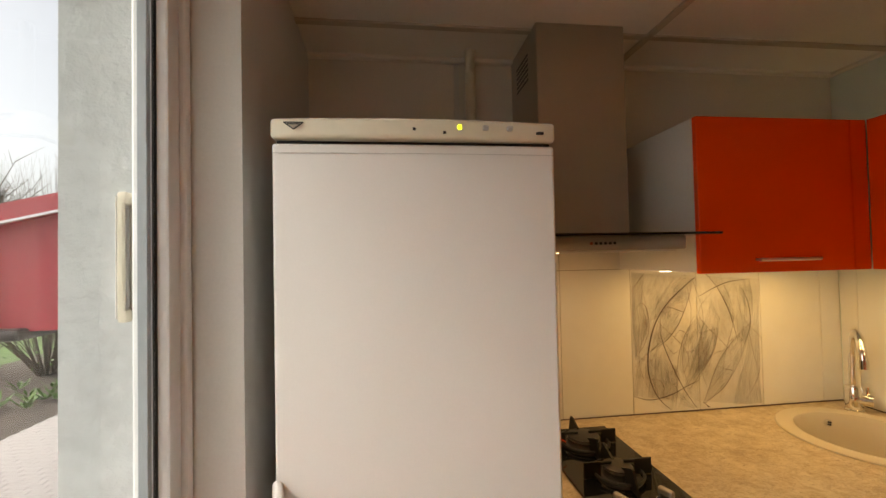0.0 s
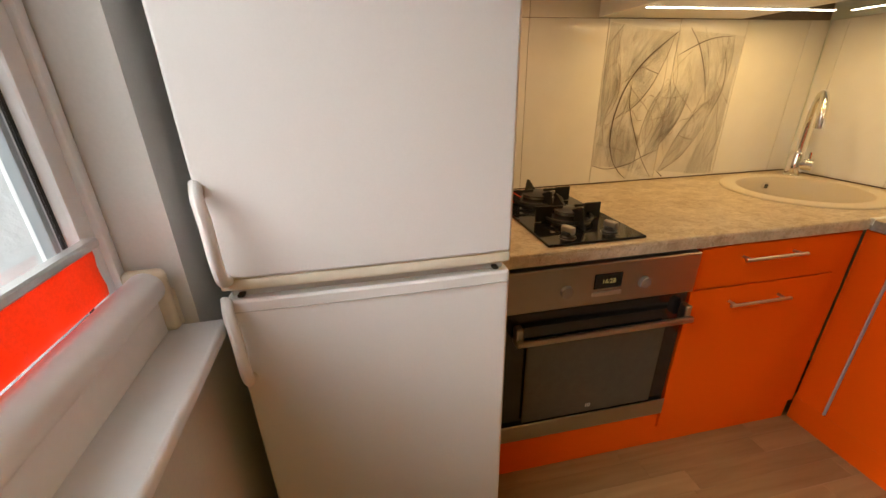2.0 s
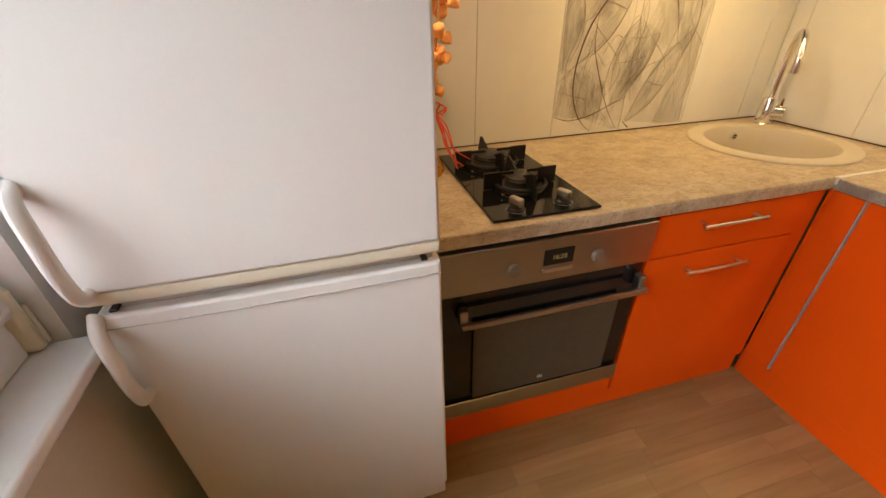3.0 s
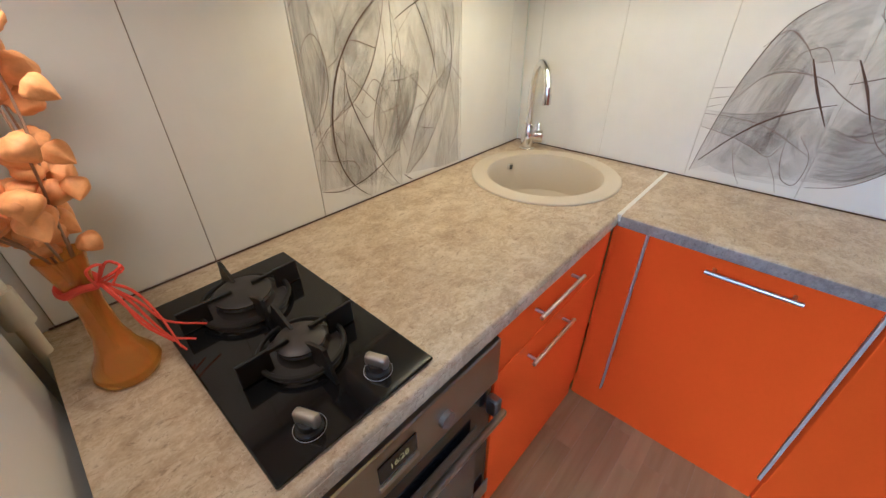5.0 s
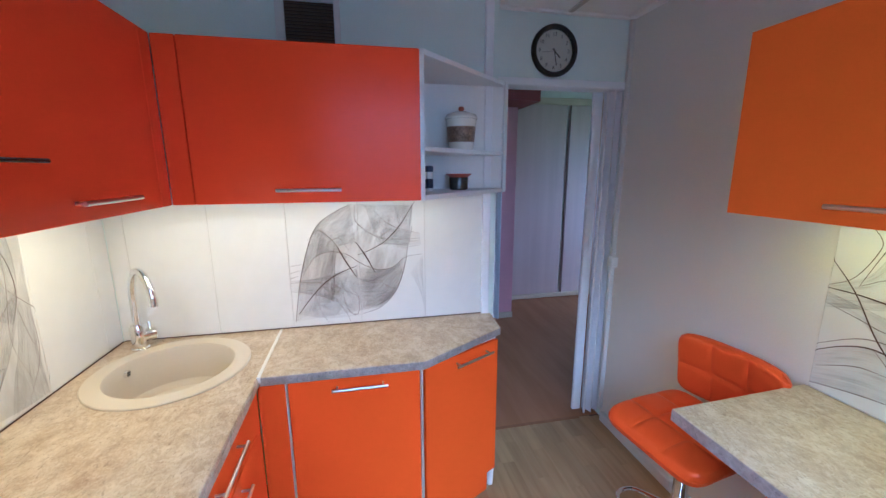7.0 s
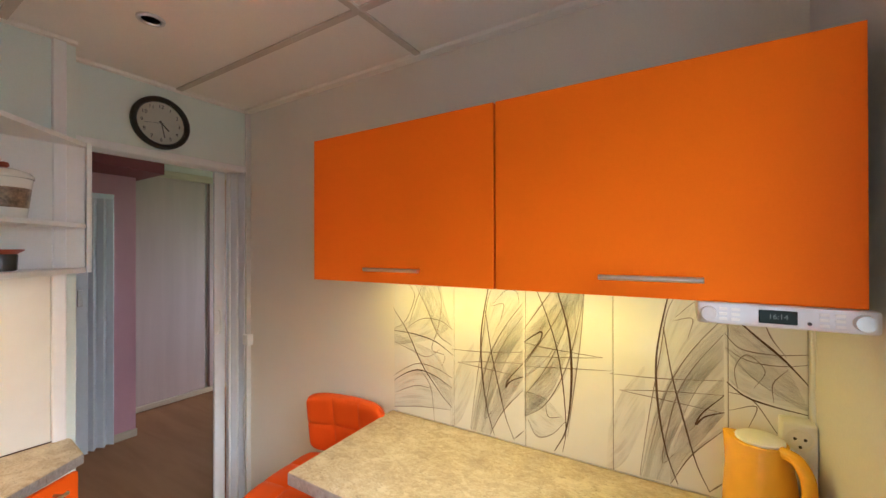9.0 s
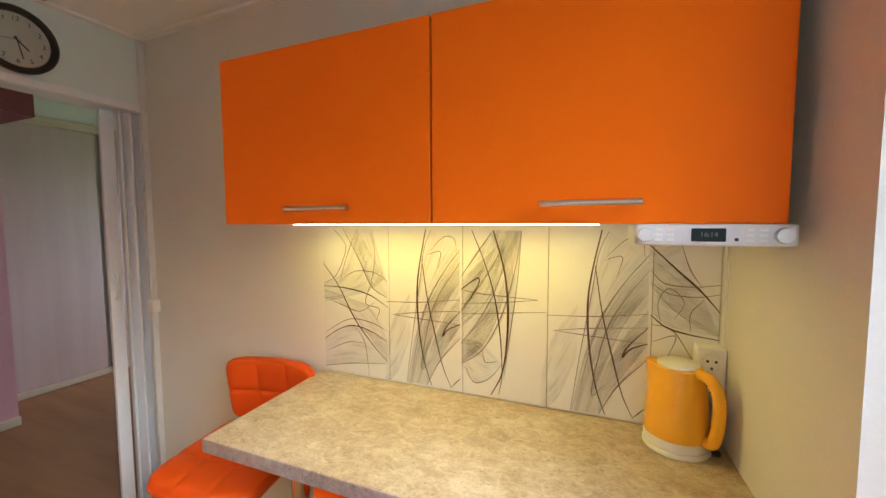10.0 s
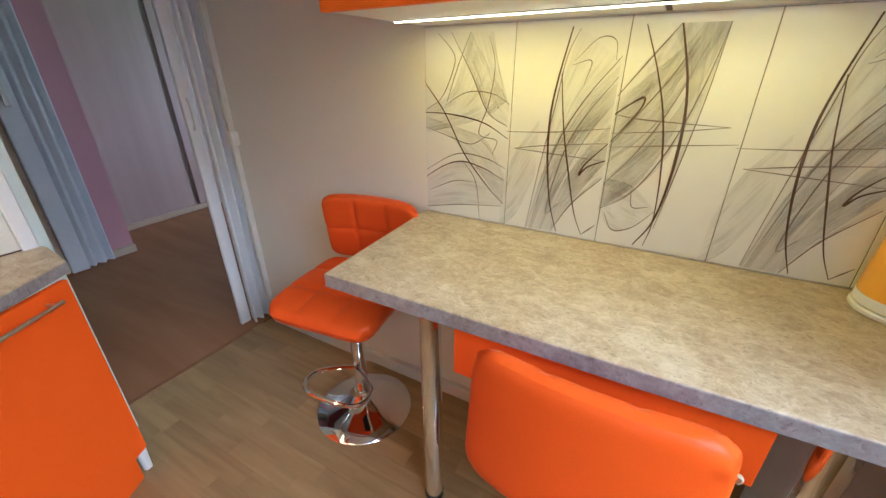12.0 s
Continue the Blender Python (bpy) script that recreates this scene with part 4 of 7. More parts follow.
# ---- base units under the long worktop ----
oven_unit = thing("oven_housing", (0.91, 1.6, 0), "orange kitchen unit that houses the oven", "cabinet", "base cabinets")
part("filler_panel", boxed(0.60, 1.370, 0.085, 1.215, 1.386, 0.163, 0.002), M["orange"], oven_unit)
part("plinth", boxed(0.60, 1.380, 0, 1.80, 1.388, 0.083, 0.001), M["orange"], oven_unit)
part("carcass", boxed(0.60, 1.93, 0.085, 1.20, 1.98, 0.77), M["white_board"], oven_unit)
part("side_panel", boxed(0.596, 1.38, 0.085, 0.6235, 1.9295, 0.769), M["white_board"], oven_unit)

oven = thing("oven", (0.91, 1.6, 0.165), "built-in stainless steel oven with a dark glass door", "oven")
part("body", boxed(0.625, 1.40, 0.17, 1.20, 1.92, 0.76), M["black"], oven)
panel = part("control_panel", boxed(0.615, 1.356, 0.640, 1.213, 1.40, 0.766, 0.003), M["steel_h"], oven, "brushed steel control panel")
part("display", boxed(0.885, 1.3535, 0.690, 0.968, 1.357, 0.735, 0.001), M["black_glass"], panel)
lettering("digits", "16:28", 0.019, pose(0.927, 1.3528, 0.712, 90, 0, 0), M["oven_text"], panel)
part("button_bar", boxed(0.882, 1.352, 0.668, 0.970, 1.357, 0.680, 0.001), M["alu"], panel)
for x in (0.805, 1.040):
    bm = rod(bmesh.new(), (x, 1.357, 0.694), (x, 1.346, 0.694), 0.018, 0.0165, 24)
    box(bm, x - 0.0015, 1.3452, 0.696, x + 0.0015, 1.3465, 0.709)
    part("knob", bm, M["knob_steel"], panel, "flat round steel knob")
odoor = part("door", boxed(0.615, 1.370, 0.168, 1.213, 1.40, 0.634, 0.003), M["black_glass"], oven, "black glass oven door")
part("window", boxed(0.705, 1.3585, 0.240, 1.150, 1.3625, 0.545, 0.002), M["oven_glass"], odoor, "smoked oven window")
part("lower_rail", boxed(0.615, 1.3575, 0.168, 1.213, 1.3625, 0.232, 0.002), M["steel_h"], odoor, "brushed steel lower rail")
bm = boxed(0.66, 1.320, 0.556, 1.205, 1.334, 0.574, 0.004, 2)
for x in (0.672, 1.193):
    box(bm, x - 0.011, 1.334, 0.552, x + 0.011, 1.364, 0.605, 0.004)
part("door_handle", bm, M["steel_h"], odoor, "flat steel door handle")
bm = bmesh.new()
for i in range(3):
    box(bm, 0.918 + 0.006 * i, 1.3572, 0.262, 0.921 + 0.006 * i, 1.3586, 0.275)
part("mark", bm, M["grey_plastic"], odoor)

drawer_unit = thing("drawer_cabinet", (1.46, 1.6, 0), "orange base cabinet with a drawer and a deep pull-out", "cabinet", "base cabinets")
part("carcass", boxed(1.222, 1.393, 0.085, 1.75, 1.97, 0.77, 0.001), M["white_board"], drawer_unit)
dr = part("drawer_front", boxed(1.222, 1.370, 0.634, 1.745, 1.388, 0.768, 0.0015), M["orange"], drawer_unit)
bar_handle(dr, (1.355, 1.343, 0.729), (1.572, 1.343, 0.729), (0, -0.028, 0))
dr = part("pull_out_front", boxed(1.222, 1.370, 0.088, 1.745, 1.388, 0.629, 0.0015), M["orange"], drawer_unit)
bar_handle(dr, (1.352, 1.343, 0.578), (1.570, 1.343, 0.578), (0, -0.028, 0))
part("corner_filler", boxed(1.748, 1.374, 0.085, 1.809, 1.390, 0.768, 0.001), M["orange"], drawer_unit)

# ---- base units under the short worktop ----
corner_unit = thing("corner_cabinet", (2.0, 1.05, 0), "orange base cabinet with one wide door", "cabinet", "base cabinets")
part("carcass", boxed(1.840, 0.80, 0.10, 2.241, 1.36, 0.772, 0.001), M["white_board"], corner_unit)
part("side_filler", boxed(1.814, 1.280, 0.104, 1.832, 1.362, 0.770, 0.0015), M["orange"], corner_unit)
part("gap_strip", boxed(1.816, 1.3622, 0.085, 1.83, 1.372, 0.772), M["orange"], corner_unit)
part("edge_strip", boxed(1.8125, 1.2735, 0.104, 1.830, 1.2785, 0.770, 0.001), M["strip"], corner_unit, "thin aluminium edge strip")
cd = part("door", boxed(1.814, 0.786, 0.104, 1.832, 1.270, 0.770, 0.0015), M["orange"], corner_unit)
bar_handle(cd, (1.786, 1.115, 0.735), (1.786, 0.910, 0.735), (-0.028, 0, 0))
part("edge_strip", boxed(1.8105, 0.7755, 0.104, 1.830, 0.7842, 0.770, 0.001), M["strip"], corner_unit, "thin aluminium edge strip")
part("plinth", boxed(1.820, 0.772, 0, 1.836, 1.378, 0.1, 0.001), M["orange"], corner_unit)

end_unit = thing("end_cabinet", (2.05, 0.58, 0), "orange angled end cabinet with one door and a white foot", "cabinet", "base cabinets")
A, B = Vector((1.814, 0.768)), Vector((2.012, 0.396))
d2 = (B - A).normalized()
n2 = Vector((d2.y, -d2.x)) * -1
if n2.dot(Vector((1, 1))) < 0:
    n2 = -n2


def slant(s0, s1, t0, t1, z0, z1, bevel=0.0015):
    """A board along the slanted front, from s0 to s1 along it and t0 to t1 behind it."""
    q = [A + d2 * s0 + n2 * t0, A + d2 * s1 + n2 * t0, A + d2 * s1 + n2 * t1, A + d2 * s0 + n2 * t1]
    return prism(bmesh.new(), [(p.x, p.y) for p in q], z0, z1, bevel)


L = (B - A).length
part("carcass", prism(bmesh.new(), [(1.835, 0.795), (2.022, 0.4205), (2.239, 0.4205), (2.239, 0.795)], 0.10, 0.772, 0.001), M["white_board"], end_unit)
ed = part("door", slant(0.006, L, 0, 0.018, 0.095, 0.770), M["orange"], end_unit)
o = -n2 * 0.029
h0, h1 = A + d2 * (L * 0.36) + o, A + d2 * (L * 0.86) + o
bar_handle(ed, (h0.x, h0.y, 0.735), (h1.x, h1.y, 0.735), (o.x, o.y, 0))
part("plinth", slant(0.006, L - 0.05, 0.004, 0.02, 0, 0.0945), M["orange"], end_unit)
part("side_panel", boxed(2.024, 0.404, 0.095, 2.241, 0.420, 0.772, 0.001), M["white_board"], end_unit)
foot = A + d2 * (L - 0.012) + n2 * 0.02
part("foot", rod(bmesh.new(), (foot.x, foot.y, 0), (foot.x, foot.y, 0.095), 0.014, 0.018, 12), M["white_plastic"], end_unit, "white plastic foot")

# ---- hob ----
hob = thing("gas_hob", (0.905, 1.65, WT), "two-burner gas hob on black glass", "hob")
part("glass_plate", boxed(0.76, 1.392, WT + 0.0005, 1.052, 1.908, WT + 0.008, 0.003, 2), M["black_glass"], hob)
for (bx, by), r in (((0.90, 1.775), 0.052), ((0.908, 1.572), 0.040)):
    z = WT + 0.008
    bm = lathe(bmesh.new(), [(r + 0.030, 0), (r + 0.026, 0.004), (r + 0.004, 0.006), (r, 0.012), (r, 0.022)], (bx, by, z), 36)
    burner = part("burner", bm, M["burner"], hob)
    part("flame_ring", lathe(bmesh.new(), [(r - 0.004, 0.0), (r + 0.0015, 0.001), (r + 0.0015, 0.007), (r - 0.004, 0.008)], (bx, by, z + 0.0225), 36), M["alu"], burner, "metal flame ring")
    part("cap", lathe(bmesh.new(), [(r + 0.002, 0.0), (r + 0.003, 0.003), (r * 0.9, 0.0075), (0.001, 0.009)], (bx, by, z + 0.0305), 36), M["burner"], burner)
    bm = bmesh.new()
    ring = [(bx + (r + 0.032) * math.cos(a), by + (r + 0.032) * math.sin(a), z + 0.014) for a in np.linspace(0, 2 * math.pi, 37)]
    tube(bm, ring, 0.005, 6)
    for k in range(4):
        m = Matrix.Translation((bx, by, z)) @ pose(0, 0, 0, 0, 0, 90 * k)
        if k % 2:
            # a pointed fin before and behind the flame
            leg = prism(bmesh.new(), [(r + 0.006, 0.0), (r + 0.064, 0.0), (r + 0.044, 0.062), (r + 0.034, 0.062), (r - 0.016, 0.040), (r - 0.016, 0.032)], -0.0032, 0.0032)
            bmesh.ops.transform(leg, matrix=pose(0, 0, 0, 90, 0, 0), verts=leg.verts[:])
        else:
            # an upright plate on either side, with a bar towards the flame
            leg = boxed(r + 0.014, -0.0032, 0.002, r + 0.068, 0.0032, 0.050, 0.0012)
            box(leg, 0.020, -0.0032, 0.040, r + 0.016, 0.0032, 0.048, 0.001)
        bmesh.ops.transform(leg, matrix=m, verts=leg.verts[:])
        tmp = bpy.data.meshes.new("t")
        leg.to_mesh(tmp)
        leg.free()
        bm.from_mesh(tmp)
        bpy.data.meshes.remove(tmp)
    part("pan_support", bm, M["cast"], hob, "black cast-iron pan support")
for x, y in ((0.836, 1.435), (0.970, 1.442)):
    z = WT + 0.008
    bm = lathe(bmesh.new(), [(0.021, 0), (0.021, 0.004), (0.0165, 0.008), (0.016, 0.016), (0.0145, 0.018), (0.0005, 0.018)], (x, y, z), 28)
    knob = part("knob", bm, M["black"], hob, "control knob with a dark skirt")
    bm = boxed(-0.0085, -0.0205, 0.010, 0.0085, 0.0205, 0.034, 0.006, 3)
    bmesh.ops.transform(bm, matrix=Matrix.Translation((x, y, z)) @ pose(0, 0, 0, 0, 0, 24), verts=bm.verts[:])
    part("grip", bm, M["knob_steel"], knob, "silver plastic grip")
    bm = bmesh.new()
    tube(bm, [(x + 0.024 * math.cos(a), y + 0.024 * math.sin(a), z + 0.0002) for a in np.linspace(0, 2 * math.pi, 29)], 0.0005, 5)
    part("scale_ring", bm, M["grey_plastic"], hob)

# ---- sink and tap ----
sink = thing("round_sink", (*SINK, WT), "round beige composite kitchen sink", "sink")
prof = [(r * 1.04, h) for r, h in ((0.2495, 0.0005), (0.250, 0.004), (0.247, 0.0075), (0.240, 0.009), (0.205, 0.0095), (0.196, 0.007), (0.191, -0.005), (0.187, -0.08), (0.181, -0.165), (0.165, -0.185), (0.12, -0.192), (0.03, -0.195), (0.03, -0.17), (0.12, -0.167), (0.165, -0.16), (0.19, -0.13), (0.200, -0.06), (0.205, 0.0), (0.2495, 0.0005))]
bm = bmesh.new()
lathe(bm, prof, (*SINK, WT), 72, caps=False)
part("bowl", bm, M["sink"], sink)
part("drain", lathe(bmesh.new(), [(0.0325, 0.0), (0.0325, 0.003), (0.022, 0.0035), (0.02, 0.001), (0.0005, 0.001)], (*SINK, WT - 0.197), 28), M["chrome"], sink, "chrome drain")
ov = Vector((SINK[0] + 0.056, SINK[1] + 0.181, WT - 0.030))
bm = rod(bmesh.new(), ov + Vector((0, 0.006, 0)), ov + Vector((0, -0.006, 0)), 0.014, seg=24)
over = part("overflow", bm, M["chrome"], sink, "chrome overflow with a dark cross")
bm = bmesh.new()
for a in (0.6, 2.17, 3.74, 5.31):
    p = ov + Vector((0.006 * math.cos(a), -0.0062, 0.006 * math.sin(a)))
    rod(bm, p, p + Vector((0, -0.0012, 0)), 0.004, seg=10)
part("overflow_slot", bm, M["black"], over)

tap = thing("kitchen_tap", (2.155, 1.892, WT), "chrome kitchen tap with a tall curved spout", "tap")
tx, ty = 2.155, 1.892
part("base", lathe(bmesh.new(), [(0.031, 0.0005), (0.031, 0.006), (0.028, 0.010), (0.028, 0.092), (0.023, 0.104), (0.0005, 0.104)], (tx, ty, WT), 28), M["chrome"], tap)
dirn = Vector((-0.69, -0.72, 0)).normalized()
pts = []
for s, h in ((0, 0.09), (0, 0.20), (0.008, 0.262), (0.040, 0.318), (0.088, 0.340), (0.138, 0.326), (0.172, 0.288), (0.186, 0.240)):
    pts.append(Vector((tx, ty, WT + h)) + dirn * s)
part("spout", tube(bmesh.new(), spline(pts, 42), 0.0135, 16), M["chrome"], tap)
e = pts[-1]
part("aerator", rod(bmesh.new(), e + Vector((0, 0, 0.012)), e - Vector((0, 0, 0.022)), 0.0155, seg=20), M["chrome"], tap)
side = Vector((0.6, -0.8, 0))
body = part("mixer_body", rod(bmesh.new(), Vector((tx, ty, WT + 0.052)), Vector((tx, ty, WT + 0.052)) + side * 0.056, 0.0245, seg=24), M["chrome"], tap)
c = Vector((tx, ty, WT + 0.052)) + side * 0.055
part("lever", tube(bmesh.new(), [c - side * 0.012, c - side * 0.012 + Vector((0, 0, 0.05)) - dirn * 0.012], 0.0055, 10), M["chrome"], body)

# ---- wall cupboards, window corner side ----
UZ0, UZ1 = 1.425, 1.914
cab_n = thing("wall_cabinet", (1.49, 1.77, UZ0), "orange wall cabinet with a lift-up door and white side", "cabinet", "wall cabinets")
part("carcass", boxed(1.190, 1.570, UZ0, 1.812, 1.998, UZ1, 0.0015), M["white_board"], cab_n)
dn = part("door", boxed(1.187, 1.551, UZ0 - 0.003, 1.735, 1.569, UZ1 - 0.001, 0.002), M["orange_red"], cab_n)
bar_handle(dn, (1.362, 1.523, 1.462), (1.575, 1.523, 1.462), (0, -0.027, 0))
part("corner_filler", boxed(1.738, 1.551, UZ0 - 0.003, 1.797, 1.569, UZ1 - 0.001, 0.002), M["orange_red"], cab_n)

cab_e = thing("wall_cabinet", (2.04, 1.16, UZ0), "orange wall cabinet with one wide lift-up door", "cabinet", "wall cabinets")
part("carcass", boxed(1.816, 0.775, UZ0 + 0.001, 2.243, 1.569, UZ1, 0.0015), M["white_board"], cab_e)
de = part("door", boxed(1.797, 0.773, UZ0 - 0.003, 1.815, 1.485, UZ1 - 0.001, 0.002), M["orange_red"], cab_e)
bar_handle(de, (1.768, 1.242, 1.464), (1.768, 1.040, 1.464), (-0.028, 0, 0))
part("corner_filler", boxed(1.797, 1.488, UZ0 - 0.003, 1.815, 1.550, UZ1 - 0.001, 0.002), M["orange_red"], cab_e)

shelf = thing("corner_shelf", (2.12, 0.55, UZ0), "open white corner shelf with slanted front and two compartments", "shelf")
pts = [(1.80, 0.771), (1.80, 0.757), (2.222, 0.318), (2.268, 0.318), (2.243, 0.771)]
for z0, z1, nm in ((UZ0 - 0.003, UZ0 + 0.015, "bottom_board"), (1.590, 1.606, "middle_board"), (UZ1 - 0.017, UZ1, "top_board")):
    part(nm, prism(bmesh.new(), pts, z0, z1, 0.001), M["white_board"], shelf)
part("end_panel", boxed(2.218, 0.302, UZ0 - 0.003, 2.270, 0.3175, UZ1, 0.001), M["white_board"], shelf)
part("side_panel", boxed(1.80, 0.7575, UZ0 + 0.0152, 2.241, 0.7725, UZ1 - 0.0172), M["white_board"], shelf)
part("back_panel", boxed(2.237, 0.318, UZ0 + 0.0152, 2.2435, 0.757, UZ1 - 0.0172), M["white_board"], shelf)

jar = thing("ceramic_jar", (2.13, 0.545, 1.606), "white ceramic jar with a printed brown village band", "jar")
jc = (2.13, 0.545, 1.6062)
part("body", lathe(bmesh.new(), [(0.048, 0), (0.052, 0.004), (0.055, 0.03), (0.063, 0.105), (0.066, 0.128), (0.063, 0.130)], jc, 36), M["jar"], jar)
part("printed_band", lathe(bmesh.new(), [(0.0562, 0.035), (0.0628, 0.098)], jc, 36, caps=False), M["jar_band"], jar, "brown printed village band")
lid = part("lid", lathe(bmesh.new(), [(0.069, 0.1302), (0.069, 0.138), (0.060, 0.150), (0.03, 0.160), (0.0005, 0.162)], jc, 36), M["jar"], jar)
part("lid_knob", lathe(bmesh.new(), [(0.006, 0.161), (0.013, 0.170), (0.011, 0.180), (0.0005, 0.183)], jc, 20), M["brick_red"], lid, "dark red knob")
for (x, y) in ((2.06, 0.70), (2.02, 0.735)):
    sh = thing("salt_shaker", (x, y, 1.44), "white shaker with a dark blue print and cap", "shaker", "shakers on the shelf")
    part("body", lathe(bmesh.new(), [(0.0165, 0), (0.0175, 0.004), (0.0175, 0.078)], (x, y, 1.4402), 24), M["jar"], sh)
    part("print", lathe(bmesh.new(), [(0.0178, 0.012), (0.0178, 0.050)], (x, y, 1.4402), 24, caps=False), M["navy"], sh)
    part("cap", lathe(bmesh.new(), [(0.0182, 0.0782), (0.0182, 0.098), (0.016, 0.102), (0.0005, 0.103)], (x, y, 1.4402), 24), M["navy"], sh)
pot = thing("small_pot", (2.13, 0.555, 1.44), "small dark glass pot with a red rim", "pot")
part("body", lathe(bmesh.new(), [(0.036, 0), (0.040, 0.004), (0.042, 0.05), (0.040, 0.054)], (2.13, 0.555, 1.4402), 32), M["teal"], pot)
part("rim", lathe(bmesh.new(), [(0.040, 0.0542), (0.056, 0.066), (0.057, 0.069), (0.04, 0.069), (0.0005, 0.068)], (2.13, 0.555, 1.4402), 32), M["brick_red"], pot, "flared red rim")


def led_strip(a, b, width, material):
    """A thin lit strip in an aluminium profile, on the underside of a cupboard."""
    a, b = Vector(a), Vector(b)
    t = thing("led_strip", (a + b) / 2, "lit warm LED strip under the wall cabinet", "light strip", "under-cabinet lights")
    d = (b - a).normalized()
    n = Vector((-d.y, d.x, 0)) * width
    for nm, k, z0, z1, mt in (("profile", 1.5, 0.0021, 0.0040, M["alu"]), ("diffuser", 1.0, 0.0, 0.002, material)):
        q = [a - n * k, b - n * k, b + n * k, a + n * k]
        part(nm, prism(bmesh.new(), [(p.x, p.y) for p in q], a.z + z0, a.z + z1), mt, t)


led_strip((1.215, 1.77, 1.4205), (1.955, 1.78, 1.4205), 0.006, M["led"])
led_strip((2.02, 1.77, 1.4205), (2.02, 0.60, 1.4205), 0.006, M["led"])
led_strip((0.335, -0.24, 1.4045), (1.325, -0.27, 1.4045), 0.005, M["led_y"])

# ---- extractor hood ----
hood = thing("extractor_hood", (0.88, 1.75, 1.5), "stainless steel chimney hood with a glass canopy", "extractor hood")
chim = part("chimney", boxed(0.742, 1.715, 1.55, 1.062, 2.003, CEIL - 0.002, 0.003), M["steel"], hood, "brushed steel chimney")
bm = bmesh.new()
for i in range(6):
    box(bm, 0.7405, 1.80, 2.125 + 0.018 * i, 0.7425, 1.93, 2.133 + 0.018 * i)
part("vent_slots", bm, M["black"], chim)
part("body", boxed(0.640, 1.495, 1.500, 1.098, 2.0025, 1.5395, 0.004, 2), M["steel_h"], hood)
bm = boxed(0.580, 1.445, 1.540, 1.172, 1.99, 1.547, 0.002)
part("glass_canopy", bm, M["hood_glass"], hood, "smoked glass canopy")
for i in range(6):
    part("button", rod(bmesh.new(), (0.805 + 0.014 * i, 1.4955, 1.520), (0.805 + 0.014 * i, 1.492, 1.520), 0.0042, seg=12), M["black"] if i else M["brick_red"], hood)
part("filter", boxed(0.665, 1.52, 1.4955, 1.085, 1.97, 1.4995), M["alu"], hood, "metal grease filter")
part("lamp", lathe(bmesh.new(), [(0.017, 0), (0.017, 0.0035), (0.0005, 0.0035)], (0.736, 1.60, 1.4935), 20), M["lcd_warm"], hood, "lit round lamp")

# ---- things on the east wall ----
vent = thing("air_vent", (2.241, 1.15, 2.039), "brown louvred air vent with a white frame", "vent")
bm = boxed(2.233, 1.030, 1.955, 2.2495, 1.055, 2.214, 0.002)
box(bm, 2.233, 1.245, 1.955, 2.2495, 1.280, 2.214, 0.002)
box(bm, 2.233, 1.055, 1.955, 2.2495, 1.245, 1.973, 0.002)
box(bm, 2.233, 1.055, 2.186, 2.2495, 1.245, 2.214, 0.002)
part("frame", bm, M["trim"], vent)
part("backing", boxed(2.245, 1.055, 1.973, 2.249, 1.245, 2.186), M["black"], vent)
for i in range(17):
    z = 1.977 + 0.0125 * i
    bm = prism(bmesh.new(), [(2.234, 1.055), (2.244, 1.055), (2.244, 1.245), (2.234, 1.245)], z, z + 0.006)
    part("slat", bm, M["vent"], vent)

clock = thing("wall_clock", (2.40, 0.0, 2.106), "round wall clock with a thick black rim and cream face", "clock")
CM = Matrix.Translation((2.399, 0.0, 2.106)) @ pose(0, 0, 0, 90, 0, -90)
bm = lathe(bmesh.new(), [(0.119, 0), (0.123, 0.006), (0.122, 0.020), (0.116, 0.027), (0.104, 0.024), (0.098, 0.014), (0.098, 0.0)], (0, 0, 0), 56, CM, False)
part("rim", bm, M["black"], clock, "thick black plastic rim")
part("face", lathe(bmesh.new(), [(0.099, 0.001), (0.099, 0.008), (0.0005, 0.008)], (0, 0, 0), 48, CM), M["clock_face"], clock)
for k in range(1, 13):
    a = math.pi / 2 - k * math.pi / 6
    lettering("numeral", str(k), 0.024, CM @ Matrix.Translation((0.078 * math.cos(a), 0.078 * math.sin(a), 0.0084)), M["black"], clock)
for nm, ang, ln, w in (("hour_hand", 4.47 * 30, 0.045, 0.0028), ("minute_hand", 28 * 6, 0.068, 0.002), ("second_hand", 262, 0.07, 0.0007)):
    bm = boxed(-w, -0.012, 0.0105, w, ln, 0.0115)
    bmesh.ops.transform(bm, matrix=CM @ pose(0, 0, 0, 0, 0, -ang), verts=bm.verts[:])
    part(nm, bm, M["black"], clock)
part("cover", lathe(bmesh.new(), [(0.1, 0.016), (0.1, 0.0175), (0.0005, 0.0175)], (0, 0, 0), 48, CM), M["glass"], clock).visible_shadow = False

duct = thing("cable_duct", (2.34, -0.435, 0), "white cable duct down the corner with a junction box", "cable duct")
part("channel", boxed(2.374, -0.4385, 0.06, 2.394, -0.413, CEIL - 0.015, 0.002), M["trim"], duct)
part("junction_box", boxed(2.350, -0.4385, 0.975, 2.399, -0.402, 1.035, 0.005, 2), M["white_plastic"], duct)

light = thing("ceiling_downlight", (1.826, 0.262, CEIL), "small round recessed ceiling spotlight, switched off", "downlight")
part("ring", lathe(bmesh.new(), [(0.042, 0.0), (0.040, -0.006), (0.030, -0.007), (0.027, -0.001)], (1.826, 0.262, CEIL), 28), M["alu"], light)
part("lens", lathe(bmesh.new(), [(0.027, -0.002), (0.0005, -0.002)], (1.826, 0.262, CEIL), 28), M["burner"], light)

